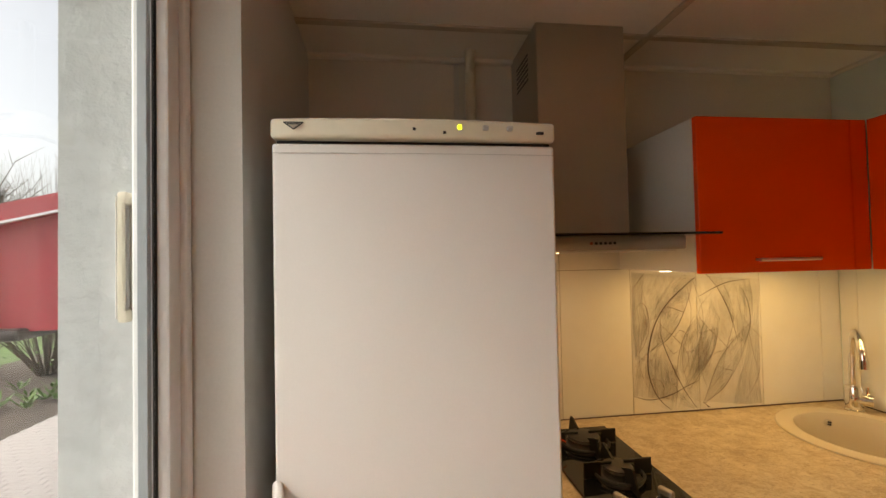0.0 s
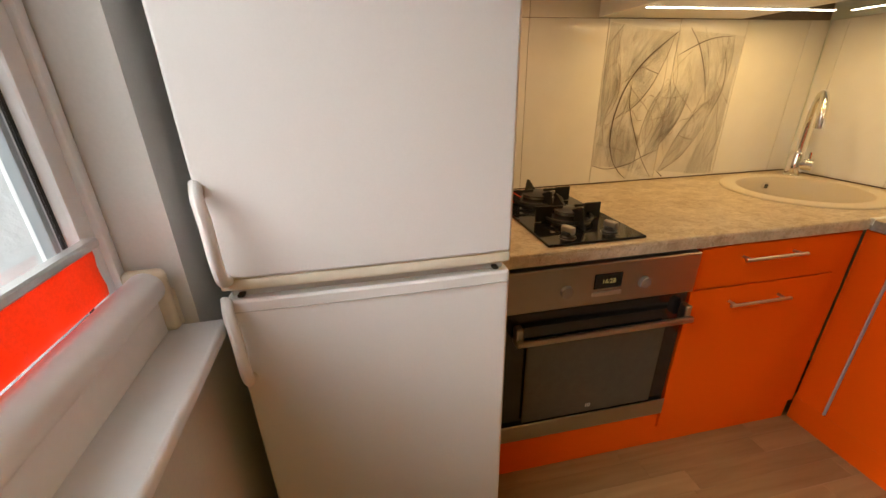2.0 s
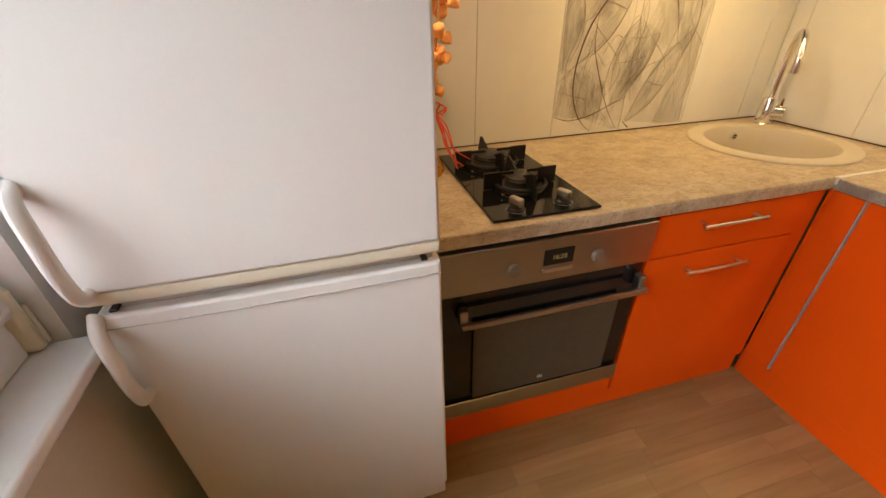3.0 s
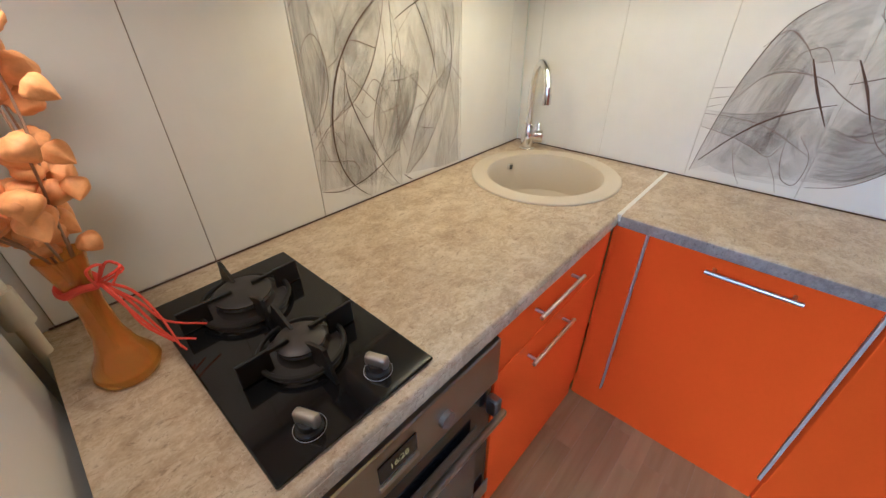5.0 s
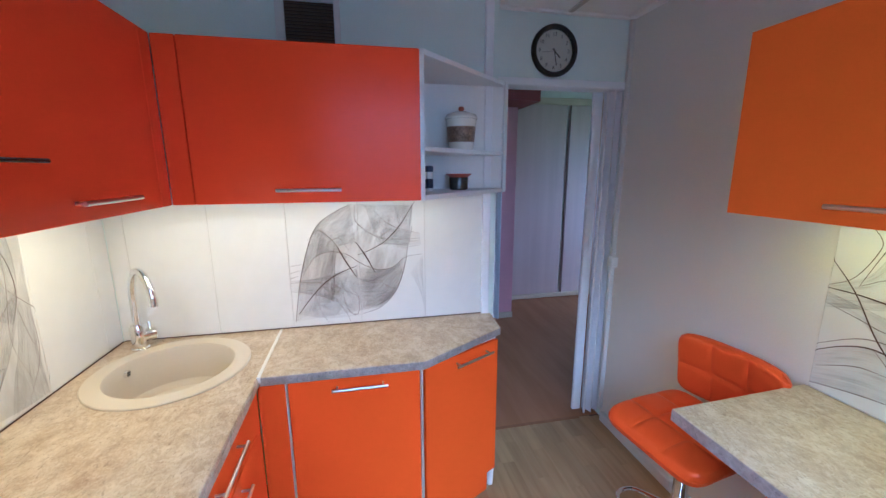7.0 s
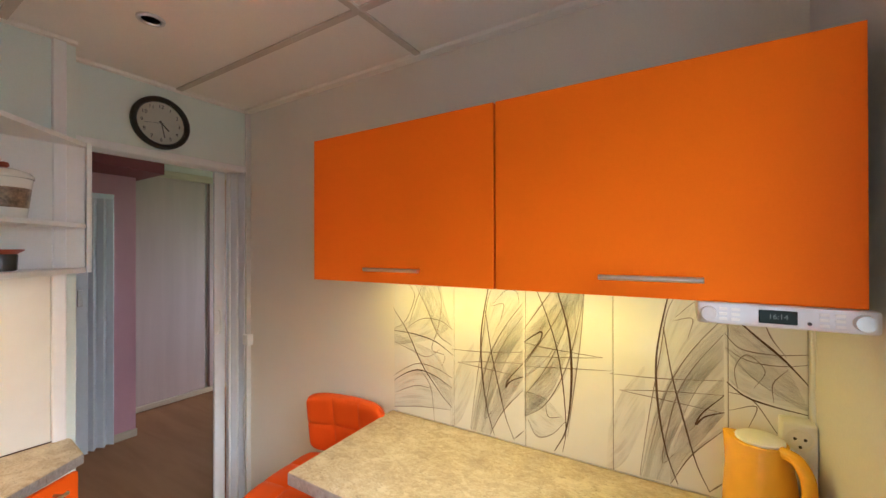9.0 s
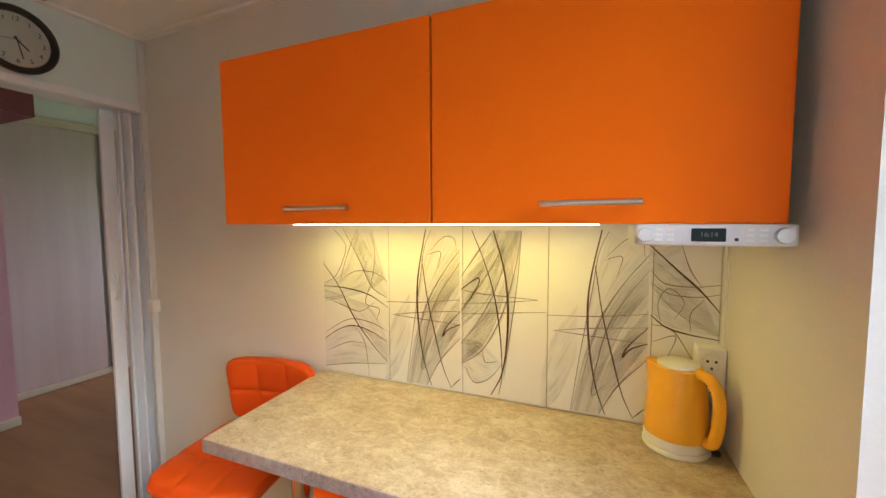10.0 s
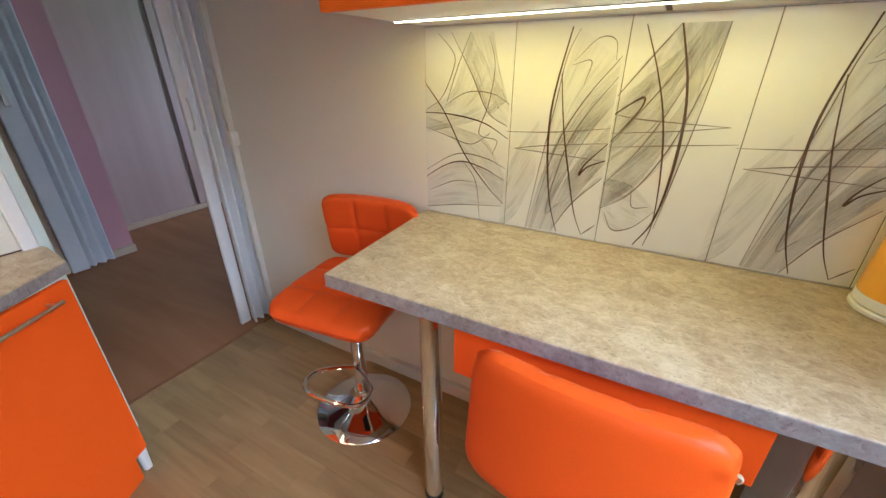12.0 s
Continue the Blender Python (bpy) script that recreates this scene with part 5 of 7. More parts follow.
# ---- vase with physalis ----
VX, VY = 0.692, 1.765
vase = thing("glass_vase", (VX, VY, WT), "slim amber glass vase with a red raffia bow", "vase")
prof = [(0.0005, 0.0), (0.044, 0.001), (0.049, 0.014), (0.044, 0.032), (0.030, 0.055), (0.021, 0.09), (0.0185, 0.14), (0.021, 0.19), (0.030, 0.235), (0.0275, 0.235), (0.0185, 0.19), (0.016, 0.14), (0.018, 0.09), (0.026, 0.055), (0.036, 0.03), (0.036, 0.012), (0.0005, 0.009)]
part("body", lathe(bmesh.new(), prof, (VX, VY, WT + 0.001), 36), M["amber"], vase)
bm = bmesh.new()
tube(bm, [(VX + 0.0225 * math.cos(a), VY + 0.0225 * math.sin(a), WT + 0.182 + 0.004 * math.sin(3 * a)) for a in np.linspace(0, 2 * math.pi, 25)], 0.006, 6)
bow = part("bow", bm, M["ribbon"], vase, "red raffia bow")
bm = bmesh.new()
k0 = (VX + 0.022, VY - 0.012, WT + 0.182)
for q in ([(0.02, -0.01, -0.04), (0.035, -0.02, -0.10), (0.055, -0.045, -0.155)], [(0.015, -0.02, -0.05), (0.04, -0.03, -0.12), (0.075, -0.035, -0.150)], [(0.025, -0.01, 0.012), (0.03, -0.02, 0.02), (0.012, -0.02, -0.004)], [(0.03, -0.012, -0.05), (0.05, -0.02, -0.10), (0.10, -0.03, -0.135)], [(0.012, -0.012, 0.03), (-0.006, -0.022, 0.032), (-0.004, -0.012, 0.0)], [(0.02, 0.004, 0.024), (0.034, 0.0, 0.006), (0.006, -0.004, -0.002)], [(0.03, -0.006, -0.03), (0.045, -0.02, -0.085), (0.05, -0.05, -0.14)], [(0.012, -0.02, -0.03), (0.02, -0.03, -0.08), (0.045, -0.04, -0.13)]):
    tube(bm, spline([k0] + [tuple(k0[i] + p[i] for i in range(3)) for p in q], 14), 0.0027, 5, 0.0018)
part("ribbon_end", bm, M["ribbon"], bow)

bouquet = thing("dried_physalis", (VX, VY, WT + 0.23), "dried orange physalis lanterns on thin brown stems", "dried flowers")


def lantern_mesh(seed):
    r = random.Random(seed)
    bm = bmesh.new()
    rows, seg = 10, 20
    vs = []
    for i in range(rows + 1):
        t = i / rows
        rad = 0.021 * (math.sin(math.pi * t**0.62) ** 0.8) * (1 - 0.3 * t) + 0.0005
        vs.append([bm.verts.new((rad * (1 + 0.2 * abs(math.cos(2.5 * a)) + 0.04 * r.uniform(-1, 1)) * math.cos(a), rad * (1 + 0.2 * abs(math.cos(2.5 * a)) + 0.04 * r.uniform(-1, 1)) * math.sin(a), -0.048 * t)) for a in (2 * math.pi * k / seg for k in range(seg))])
    for lo, hi in zip(vs, vs[1:]):
        for k in range(seg):
            bm.faces.new((lo[k], lo[(k + 1) % seg], hi[(k + 1) % seg], hi[k]))
    return finish(bm, "lantern", M["husk"], True, 80)


lanterns = [lantern_mesh(s) for s in range(4)]
rng = random.Random(11)
for k in range(8):
    a = 2 * math.pi * k / 8 + rng.uniform(-0.3, 0.3)
    lean = 0.045 + 0.055 * rng.random()
    top = Vector((VX - 0.044 + lean * math.cos(a), VY - 0.02 + lean * math.sin(a), WT + 0.50 + 0.13 * rng.random()))
    p0 = Vector((VX, VY, WT + 0.05))
    pts = spline([p0, Vector((VX, VY, WT + 0.235)) + Vector((math.cos(a), math.sin(a), 0)) * 0.015, p0.lerp(top, 0.7) + Vector((math.cos(a), math.sin(a), 0)) * 0.02, top], 18)
    part("stem", tube(bmesh.new(), pts, 0.0022, 5, 0.0013), M["stem"], bouquet)
    count = 10 if k % 2 else 9
    for j in range(count):
        q = pts[int(len(pts) * (0.32 + 0.66 * (j + rng.random() * 0.6) / count)) if j else 9]
        b = rng.uniform(0, 6.28)
        outv = Vector((math.cos(b), math.sin(b), 0))
        tip = q + outv * rng.uniform(0.010, 0.036) + Vector((0, 0, rng.uniform(-0.012, 0.012)))
        ob = new("lantern", lanterns[(k + j) % 4])
        ob.parent = bouquet
        ob.matrix_parent_inverse = Matrix.Translation(bouquet.location).inverted()
        s = rng.uniform(0.68, 0.95)
        ob.matrix_basis = Matrix.Translation(tip) @ pose(0, 0, 0, rng.uniform(-55, 55), rng.uniform(-55, 55), rng.uniform(0, 360)) @ Matrix.Diagonal((s, s, s, 1))

# ---- wall cupboards above the table ----
SZ_0, SZ_1 = 1.408, 1.868
for x0, x1, hx0, hx1, lab in ((0.6885, 1.343, 0.897, 1.093, "orange wall cabinet with a lift-up door"), (0.042, 0.6853, 0.261, 0.442, "orange wall cabinet with a lift-up door, radio hung beneath")):
    cab = thing("wall_cabinet", ((x0 + x1) / 2, -0.22, SZ_0), lab, "cabinet", "wall cabinets")
    part("carcass", boxed(x0 + 0.005, -0.438, SZ_0 + 0.002, x1 - 0.005, -0.036, SZ_1, 0.0015), M["white_board"], cab)
    d = part("door", boxed(x0 + 0.0012, -0.0355, SZ_0, x1 - 0.0012, -0.017, SZ_1, 0.0008), M["orange_warm"], cab)
    bar_handle(d, (hx0, 0.011, 1.448), (hx1, 0.011, 1.448), (0, 0.028, 0))

# dark filler paints the shade between the doors over the pale carcasses
whole("cabinet_gap_shade", boxed(0.6815, -0.43, SZ_0 + 0.003, 0.6925, -0.037, SZ_1 - 0.002), M["brown"], "dark strip added between the wall cabinets as their gap's shade", "trim", "structure")

radio = thing("under_cabinet_radio", (0.146, -0.1, 1.37), "flat silver-white radio hung under the cabinet", "radio")
RF = -0.004
part("body", boxed(0.031, -0.20, 1.369, 0.272, RF, 1.4075, 0.006, 2), M["radio"], radio)
scr = part("display", boxed(0.131, RF - 0.001, 1.377, 0.182, RF + 0.002, 1.400, 0.001), M["lcd"], radio, "dark lcd display")
lettering("digits", "16:14", 0.012, pose(0.156, RF + 0.0022, 1.389, 90, 0, 180), M["lcd_text"], scr)
for x in (0.254, 0.052):
    part("knob", rod(bmesh.new(), (x, RF, 1.388), (x, RF + 0.010, 1.388), 0.0135, 0.012, 24), M["alu"], radio, "round silver knob")
for i in range(3):
    for x in (0.232, 0.214, 0.098, 0.079):
        part("button", boxed(x - 0.006, RF - 0.001, 1.377 + 0.009 * i, x + 0.006, RF + 0.0012, 1.382 + 0.009 * i, 0.0005), M["white_plastic"], radio)
part("jack", rod(bmesh.new(), (0.116, RF, 1.381), (0.116, RF + 0.0012, 1.381), 0.003, seg=12), M["black"], radio)

# ---- bar table ----
TT, TB = 0.825, 0.786
table = thing("bar_table", (0.7, -0.17, 0), "long narrow bar table with a beige stone-pattern top", "table")
bm = prism(bmesh.new(), [(1.352, -0.4345), (1.327, 0.096), (0.60, 0.092), (0.10, 0.080), (0.045, 0.072), (0.004, 0.05), (0.012, -0.4345)], TB, TT)
lip = [e for e in bm.edges if all(abs(v.co.z - TT) < 1e-4 for v in e.verts) and max(v.co.y for v in e.verts) > -0.41 and min(v.co.x for v in e.verts) > 0.02]
bmesh.ops.bevel(bm, geom=lip, offset=0.005, segments=3, affect="EDGES", profile=0.5)
for f in bm.faces:
    if abs(f.normal.z) < 0.5:
        f.material_index = 1
part("tabletop", bm, [M["stone"], M["edge"]], table, "beige stone-pattern top with a grey edge")
for x, y in ((1.074, -0.005), (0.287, 0.020), (0.25, -0.375)):
    leg = part("leg", rod(bmesh.new(), (x, y, 0.02), (x, y, TB - 0.006), 0.029, seg=28), M["chrome"], table, "chrome tube leg")
    part("flange", rod(bmesh.new(), (x, y, TB - 0.012), (x, y, TB - 0.0005), 0.042, seg=28), M["alu"], leg)
    part("foot_cap", rod(bmesh.new(), (x, y, 0.0), (x, y, 0.022), 0.0305, seg=24), M["black"], leg, "black plastic foot")
drawer = thing("table_drawer", (0.69, -0.1, 0.66), "shallow drawer with an orange front under the table", "drawer")
part("front", boxed(0.386, 0.060, 0.645, 0.962, 0.077, 0.7855, 0.0015), M["orange"], drawer)
part("side", boxed(0.396, -0.30, 0.682, 0.412, 0.0555, 0.7855), M["white_board"], drawer)
part("side", boxed(0.940, -0.30, 0.682, 0.956, 0.0555, 0.7855), M["white_board"], drawer)
part("base", boxed(0.4125, -0.30, 0.682, 0.9395, 0.0555, 0.688), M["white_board"], drawer)

# ---- kettle, sockets, cords ----
KX, KY = 0.137, -0.352
K0 = set(bpy.data.objects)
kettle = thing("electric_kettle", (KX, KY, TT), "yellow plastic electric kettle on a white base", "kettle")
part("power_base", lathe(bmesh.new(), [(0.083, 0.0005), (0.086, 0.004), (0.086, 0.012), (0.082, 0.016), (0.0005, 0.017)], (KX, KY, TT), 40), M["white_plastic"], kettle)
part("foot_ring", lathe(bmesh.new(), [(0.080, 0.0175), (0.083, 0.020), (0.0825, 0.044), (0.0005, 0.046)], (KX, KY, TT), 40), M["white_plastic"], kettle)
bm = lathe(bmesh.new(), [(0.0815, 0.0442), (0.083, 0.05), (0.080, 0.10), (0.073, 0.16), (0.064, 0.215), (0.060, 0.238), (0.057, 0.240), (0.0005, 0.240)], (KX, KY, TT), 48)
for v in bm.verts:
    dx, dy, h = v.co.x - KX, v.co.y - KY, v.co.z - TT
    a = math.atan2(dy, dx)
    w = max(0, math.cos(a - math.radians(-15))) ** 14 * max(0, (h - 0.15) / 0.09) if dx * dx + dy * dy > 0.002 else 0
    v.co.x += 0.022 * w * math.cos(a)
    v.co.y += 0.022 * w * math.sin(a)
    v.co.z += 0.006 * w
part("jug", bm, M["kettle"], kettle, "translucent yellow plastic jug")
part("lid", lathe(bmesh.new(), [(0.053, 0.2405), (0.053, 0.246), (0.046, 0.250), (0.0005, 0.251)], (KX, KY, TT), 40), M["white_plastic"], kettle, "white lid")
hd = Vector((-0.74, 0.67, 0)).normalized()
o = Vector((KX, KY, TT))
hp = [o + hd * r + Vector((0, 0, h)) for r, h in ((0.052, 0.232), (0.085, 0.228), (0.108, 0.195), (0.113, 0.14), (0.108, 0.085), (0.098, 0.055), (0.078, 0.052))]
bm = tube(bmesh.new(), spline(hp, 36), 0.0155, 12)
part("handle", bm, M["kettle"], kettle, "yellow plastic handle")
part("switch", boxed(KX - 0.095, KY + 0.045, TT + 0.02, KX - 0.075, KY + 0.065, TT + 0.032, 0.003), M["black"], kettle)

for ob in set(bpy.data.objects) - K0:
    if ob.type == "MESH":
        ob.data.transform(Matrix.Translation((KX, KY, TT)) @ Matrix.Diagonal((0.92, 0.92, 0.90, 1)) @ Matrix.Translation((-KX, -KY, -TT)))

socket = thing("double_socket", (0.057, -0.435, 1.0), "white surface-mounted double wall socket", "socket")
part("housing", boxed(0.024, -0.4385, 0.938, 0.090, -0.384, 1.086, 0.006, 2), M["white_plastic"], socket)
for z in (1.046, 0.982):
    bm = lathe(bmesh.new(), [(0.026, 0.0), (0.026, 0.002), (0.022, 0.002), (0.021, 0.0003), (0.0005, 0.0003)], (0, 0, 0), 32, Matrix.Translation((0.057, -0.384, z)) @ pose(0, 0, 0, -90, 0, 0))
    ins = part("outlet", bm, M["jar"], socket)
    for dx in (-0.0095, 0.0095):
        part("pin_hole", rod(bmesh.new(), (0.057 + dx, -0.3837, z + 0.003), (0.057 + dx, -0.3825, z + 0.003), 0.0035, seg=12), M["black"], ins)
    part("earth_clip", boxed(0.054, -0.3837, z - 0.019, 0.060, -0.3815, z - 0.012, 0.001), M["dark_metal"], ins)

cord = bmesh.new()
tube(cord, spline([(0.030, -0.408, 1.37), (0.020, -0.40, 1.22), (0.012, -0.40, 1.14), (0.014, -0.39, 1.08), (0.004, -0.372, 1.02), (0.000, -0.30, 0.92), (0.004, -0.24, 0.86), (0.008, -0.18, 0.80), (0.045, -0.12, TT + 0.002)], 70), 0.0014, 6)
cord2 = [(0.085, -0.150, TT + 0.002), (0.080, -0.120, TT + 0.002), (0.035, -0.110, TT + 0.002), (0.075, -0.06, TT + 0.002), (0.105, 0.0, TT + 0.002), (0.085, 0.03, TT + 0.002), (0.045, 0.045, TT + 0.002), (0.030, 0.02, TT + 0.002)]
tube(cord, spline(cord2, 60), 0.0014, 6)
whole("thin_cord", cord, M["white_plastic"], "thin white cord lying on the table and up the wall", "cord")
# ---- radiator under the window ----
RX0, RX1, RY0, RY1, RZ = 0.012, 0.098, -0.03, 0.66, 0.585
rad = thing("radiator", (0.05, 0.3, 0.1), "cream-white steel panel radiator under the window sill", "radiator")
bm = bmesh.new()
n = 18
for i in range(n):
    y = RY0 + 0.012 + (RY1 - RY0 - 0.024) * i / n
    w = (RY1 - RY0 - 0.024) / n
    box(bm, RX1 - 0.014, y, 0.10, RX1 - 0.006, y + w * 0.45, RZ - 0.012, 0.003)
    box(bm, RX1 - 0.014, y + w * 0.45, 0.10, RX1, y + w, RZ - 0.012, 0.004)
part("front_panel", bm, M["cream"], rad)
part("back_panel", boxed(RX0, RY0 + 0.01, 0.10, RX0 + 0.012, RY1 - 0.01, RZ - 0.012, 0.003), M["cream"], rad)
for y in (RY0, RY1 - 0.008):
    part("side_cover", boxed(RX0 - 0.004, y, 0.115, RX1 + 0.002, y + 0.008, RZ, 0.003, 2), M["cream"], rad)
grille = part("grille_frame", boxed(RX1 - 0.012, RY0 + 0.0082, RZ - 0.010, RX1 + 0.001, RY1 - 0.0082, RZ, 0.003), M["cream"], rad)
part("grille_bar", boxed(RX0 + 0.0365, RY0 + 0.0082, RZ - 0.009, RX0 + 0.0405, RY1 - 0.0082, RZ - 0.0035), M["cream"], grille)
slat = finish(boxed(RX0, -0.0032, RZ - 0.008, RX1 - 0.0125, 0.0032, RZ - 0.001, 0.001), "slat", M["cream"], False, 30)
for i in range(44):
    ob = new("slat", slat)
    ob.parent = grille
    ob.matrix_parent_inverse = Matrix.Translation(rad.location).inverted()
    ob.matrix_basis = Matrix.Translation((0, RY0 + 0.018 + 0.015 * i, 0))
valve = part("valve_body", lathe(bmesh.new(), [(0.0005, 0.0), (0.013, 0.001), (0.014, 0.02), (0.011, 0.028), (0.011, 0.05), (0.0005, 0.051)], (0.072, -0.062, 0.545), 20), M["brown"], rad, "dark bronze radiator valve")
part("inlet_pipe", tube(bmesh.new(), spline([(0.072, -0.062, 0.55), (0.068, -0.075, 0.48), (0.05, -0.085, 0.3), (0.04, -0.085, 0.0)], 16), 0.0095, 10), M["brown"], rad, "dark painted pipe")
part("union", rod(bmesh.new(), (0.072, -0.060, 0.556), (0.072, -0.0295, 0.556), 0.010, seg=14), M["brown"], valve)
bm = rod(bmesh.new(), (0.084, -0.062, 0.568), (0.104, -0.060, 0.568), 0.014, 0.0185, 24)
rod(bm, (0.1041, -0.060, 0.568), (0.150, -0.056, 0.568), 0.0185, 0.0175, 24)
head = part("thermostat_head", bm, M["white_plastic"], rad, "white thermostat valve head")
bm = bmesh.new()
for k in range(20):
    a = 2 * math.pi * k / 20
    box(bm, 0.118, -0.0585 + 0.0182 * math.cos(a) - 0.001, 0.568 + 0.0182 * math.sin(a) - 0.001, 0.149, -0.0565 + 0.0182 * math.cos(a) + 0.001, 0.568 + 0.0182 * math.sin(a) + 0.001)
part("grip_rib", bm, M["grey_plastic"], head)

# ---- bar stools ----


def cushion(w, d, t, nx, ny, groove, pow_edge=6, bend=0.0, tufted=True):
    """A padded slab w by d, t thick, quilted on its upper side."""
    bm = bmesh.new()
    n, m = 48, 40
    top, bot = [], []
    for i in range(n + 1):
        rt, rb = [], []
        for j in range(m + 1):
            u, v = 2 * i / n - 1, 2 * j / m - 1
            uu, vv = math.copysign(abs(u) ** 0.8, u), math.copysign(abs(v) ** 0.8, v)
            rim = max(0.0, 1 - (abs(uu) ** 9 + abs(vv) ** 9) ** (1.0)) ** 0.34 if abs(uu) ** 9 + abs(vv) ** 9 < 1 else 0.0
            f = 1 - 0.10 * (abs(uu * vv) ** 8)
            x, y = w / 2 * uu * f, d / 2 * vv * f
            g = 0.0
            if tufted:
                gu = min(abs((uu + 1) / 2 * nx - k) for k in range(1, nx))
                gv = min(abs((vv + 1) / 2 * ny - k) for k in range(1, ny))
                g = groove * max(math.exp(-((gu / 0.07) ** 2)), math.exp(-((gv / 0.07) ** 2)))
                g += groove * 0.5 * math.exp(-((gu / 0.16) ** 2 + (gv / 0.16) ** 2))
            zb = bend * (uu * uu)
            rt.append(bm.verts.new((x, y, zb + t / 2 * rim - g * rim)))
            rb.append(bm.verts.new((x, y, zb - t / 2 * rim)))
        top.append(rt)
        bot.append(rb)
    for i in range(n):
        for j in range(m):
            bm.faces.new((top[i][j], top[i + 1][j], top[i + 1][j + 1], top[i][j + 1]))
            bm.faces.new((bot[i][j], bot[i][j + 1], bot[i + 1][j + 1], bot[i + 1][j]))
    bmesh.ops.remove_doubles(bm, verts=bm.verts[:], dist=1e-5)
    return bm


def bar_stool(label, drop=0.0):
    """An adjustable bar stool at the origin, looking along +y."""
    t = thing("bar_stool", (0, 0, 0), label, "bar stool", "bar stools at the table")
    bm = cushion(0.41, 0.40, 0.070, 3, 3, 0.006)
    for v in bm.verts:
        v.co.z += 0.575 - drop - 0.02 * max(0, v.co.y / 0.2) ** 2
        v.co.y += 0.02
    part("seat", bm, M["leather"], t, "quilted orange leatherette seat")
    bm = cushion(0.41, 0.27 + drop / 2, 0.055, 3, 2, 0.006, bend=0.030)
    bmesh.ops.transform(bm, matrix=Matrix.Translation((0, -0.20, 0.733 - 1.2 * drop)) @ pose(0, 0, 0, 97, 0, 180), verts=bm.verts[:])
    back = part("backrest", bm, M["leather"], t, "low curved orange leatherette backrest")
    zc = 0.733 - 1.2 * drop
    if drop:
        part("worn_patch", tube(bmesh.new(), spline([(0.198, -0.190, zc + 0.090), (0.199, -0.194, zc + 0.101), (0.194, -0.200, zc + 0.112)], 8), 0.003, 8), M["lightwood"], back, "worn pale corner")
    for s in (-0.07, 0.07):
        bm = bmesh.new()
        tube(bm, spline([(s, -0.10, 0.540 - drop), (s, -0.19, 0.545 - drop), (s, -0.222, 0.575 - drop), (s, -0.222, 0.66 - drop)], 16), 0.009, 10)
        part("back_bracket", bm, M["chrome"], t)
    part("mount_plate", boxed(-0.10, -0.11, 0.528 - drop, 0.10, 0.11, 0.540 - drop, 0.004), M["black"], t)
    part("gas_column", rod(bmesh.new(), (0, 0, 0.32), (0, 0, 0.53 - drop), 0.014, seg=20), M["chrome"], t)
    part("sleeve", lathe(bmesh.new(), [(0.026, 0.075), (0.026, 0.36), (0.022, 0.375), (0.018, 0.39), (0.0005, 0.39)], (0, 0, 0), 28), M["chrome"], t)
    loop = [(0.0, 0.028, 0.235), (0.05, 0.05, 0.235), (0.125, 0.105, 0.235), (0.125, 0.175, 0.235), (0.07, 0.205, 0.235), (-0.07, 0.205, 0.235), (-0.125, 0.175, 0.235), (-0.125, 0.105, 0.235), (-0.05, 0.05, 0.235), (0.0, 0.028, 0.235)]
    part("footrest", tube(bmesh.new(), spline(loop, 60), 0.008, 10), M["chrome"], t, "chrome footrest loop")
    prof = [(0.192, 0.0), (0.195, 0.004), (0.190, 0.010), (0.150, 0.024), (0.10, 0.040), (0.06, 0.058), (0.040, 0.078), (0.034, 0.10), (0.0005, 0.102)]
    part("base", lathe(bmesh.new(), prof, (0, 0, 0), 56), M["chrome"], t, "polished chrome trumpet base")
    return t


stool = bar_stool("orange quilted bar stool with chrome base beside the table end")
stool.matrix_basis = pose(1.520, -0.182, 0, 0, 0, 7)
stool2 = bar_stool("orange bar stool under the table, plain back with worn corner", 0.014)
stool2.matrix_basis = pose(0.652, 0.034, 0, 0, 0, 178)

# ---- printed ornament on the tiles ----


def ribbon(bm, pts, w0, w1, w2, place, lift):
    """A flat printed line, w0 wide at its start, w1 half-way, w2 at its end."""
    c = spline([(p[0], p[1], 0) for p in pts], 30)
    n = len(c) - 1
    prev = None
    for i, p in enumerate(c):
        d = (c[min(i + 1, n)] - c[max(i - 1, 0)]).normalized()
        s = i / n
        w = (w0 + (w1 - w0) * 2 * s if s < 0.5 else w1 + (w2 - w1) * (2 * s - 1)) / 2
        q = [bm.verts.new(place(p.x - d.y * w * k, p.y + d.x * w * k, lift)) for k in (1, -1)]
        if prev:
            bm.faces.new((prev[0], prev[1], q[1], q[0]))
        prev = q
    return bm


def veil(bm, a, b, place, lift, rows=16):
    """A printed veil spun between two curves; u runs along it and v across."""
    ca, cb = spline([(*p, 0) for p in a], 36), spline([(*p, 0) for p in b], 36)
    n = min(len(ca), len(cb))
    uv = bm.loops.layers.uv.verify()
    grid = [[(bm.verts.new(place(*ca[i * (len(ca) - 1) // (n - 1)].lerp(cb[i * (len(cb) - 1) // (n - 1)], k / rows).xy, lift)), i / (n - 1), k / rows) for k in range(rows + 1)] for i in range(n)]
    for r0, r1 in zip(grid, grid[1:]):
        for k in range(rows):
            q = (r0[k], r1[k], r1[k + 1], r0[k + 1])
            f = bm.faces.new([v[0] for v in q])
            for loop, v in zip(f.loops, q):
                loop[uv].uv = (v[1], v[2])
    return bm


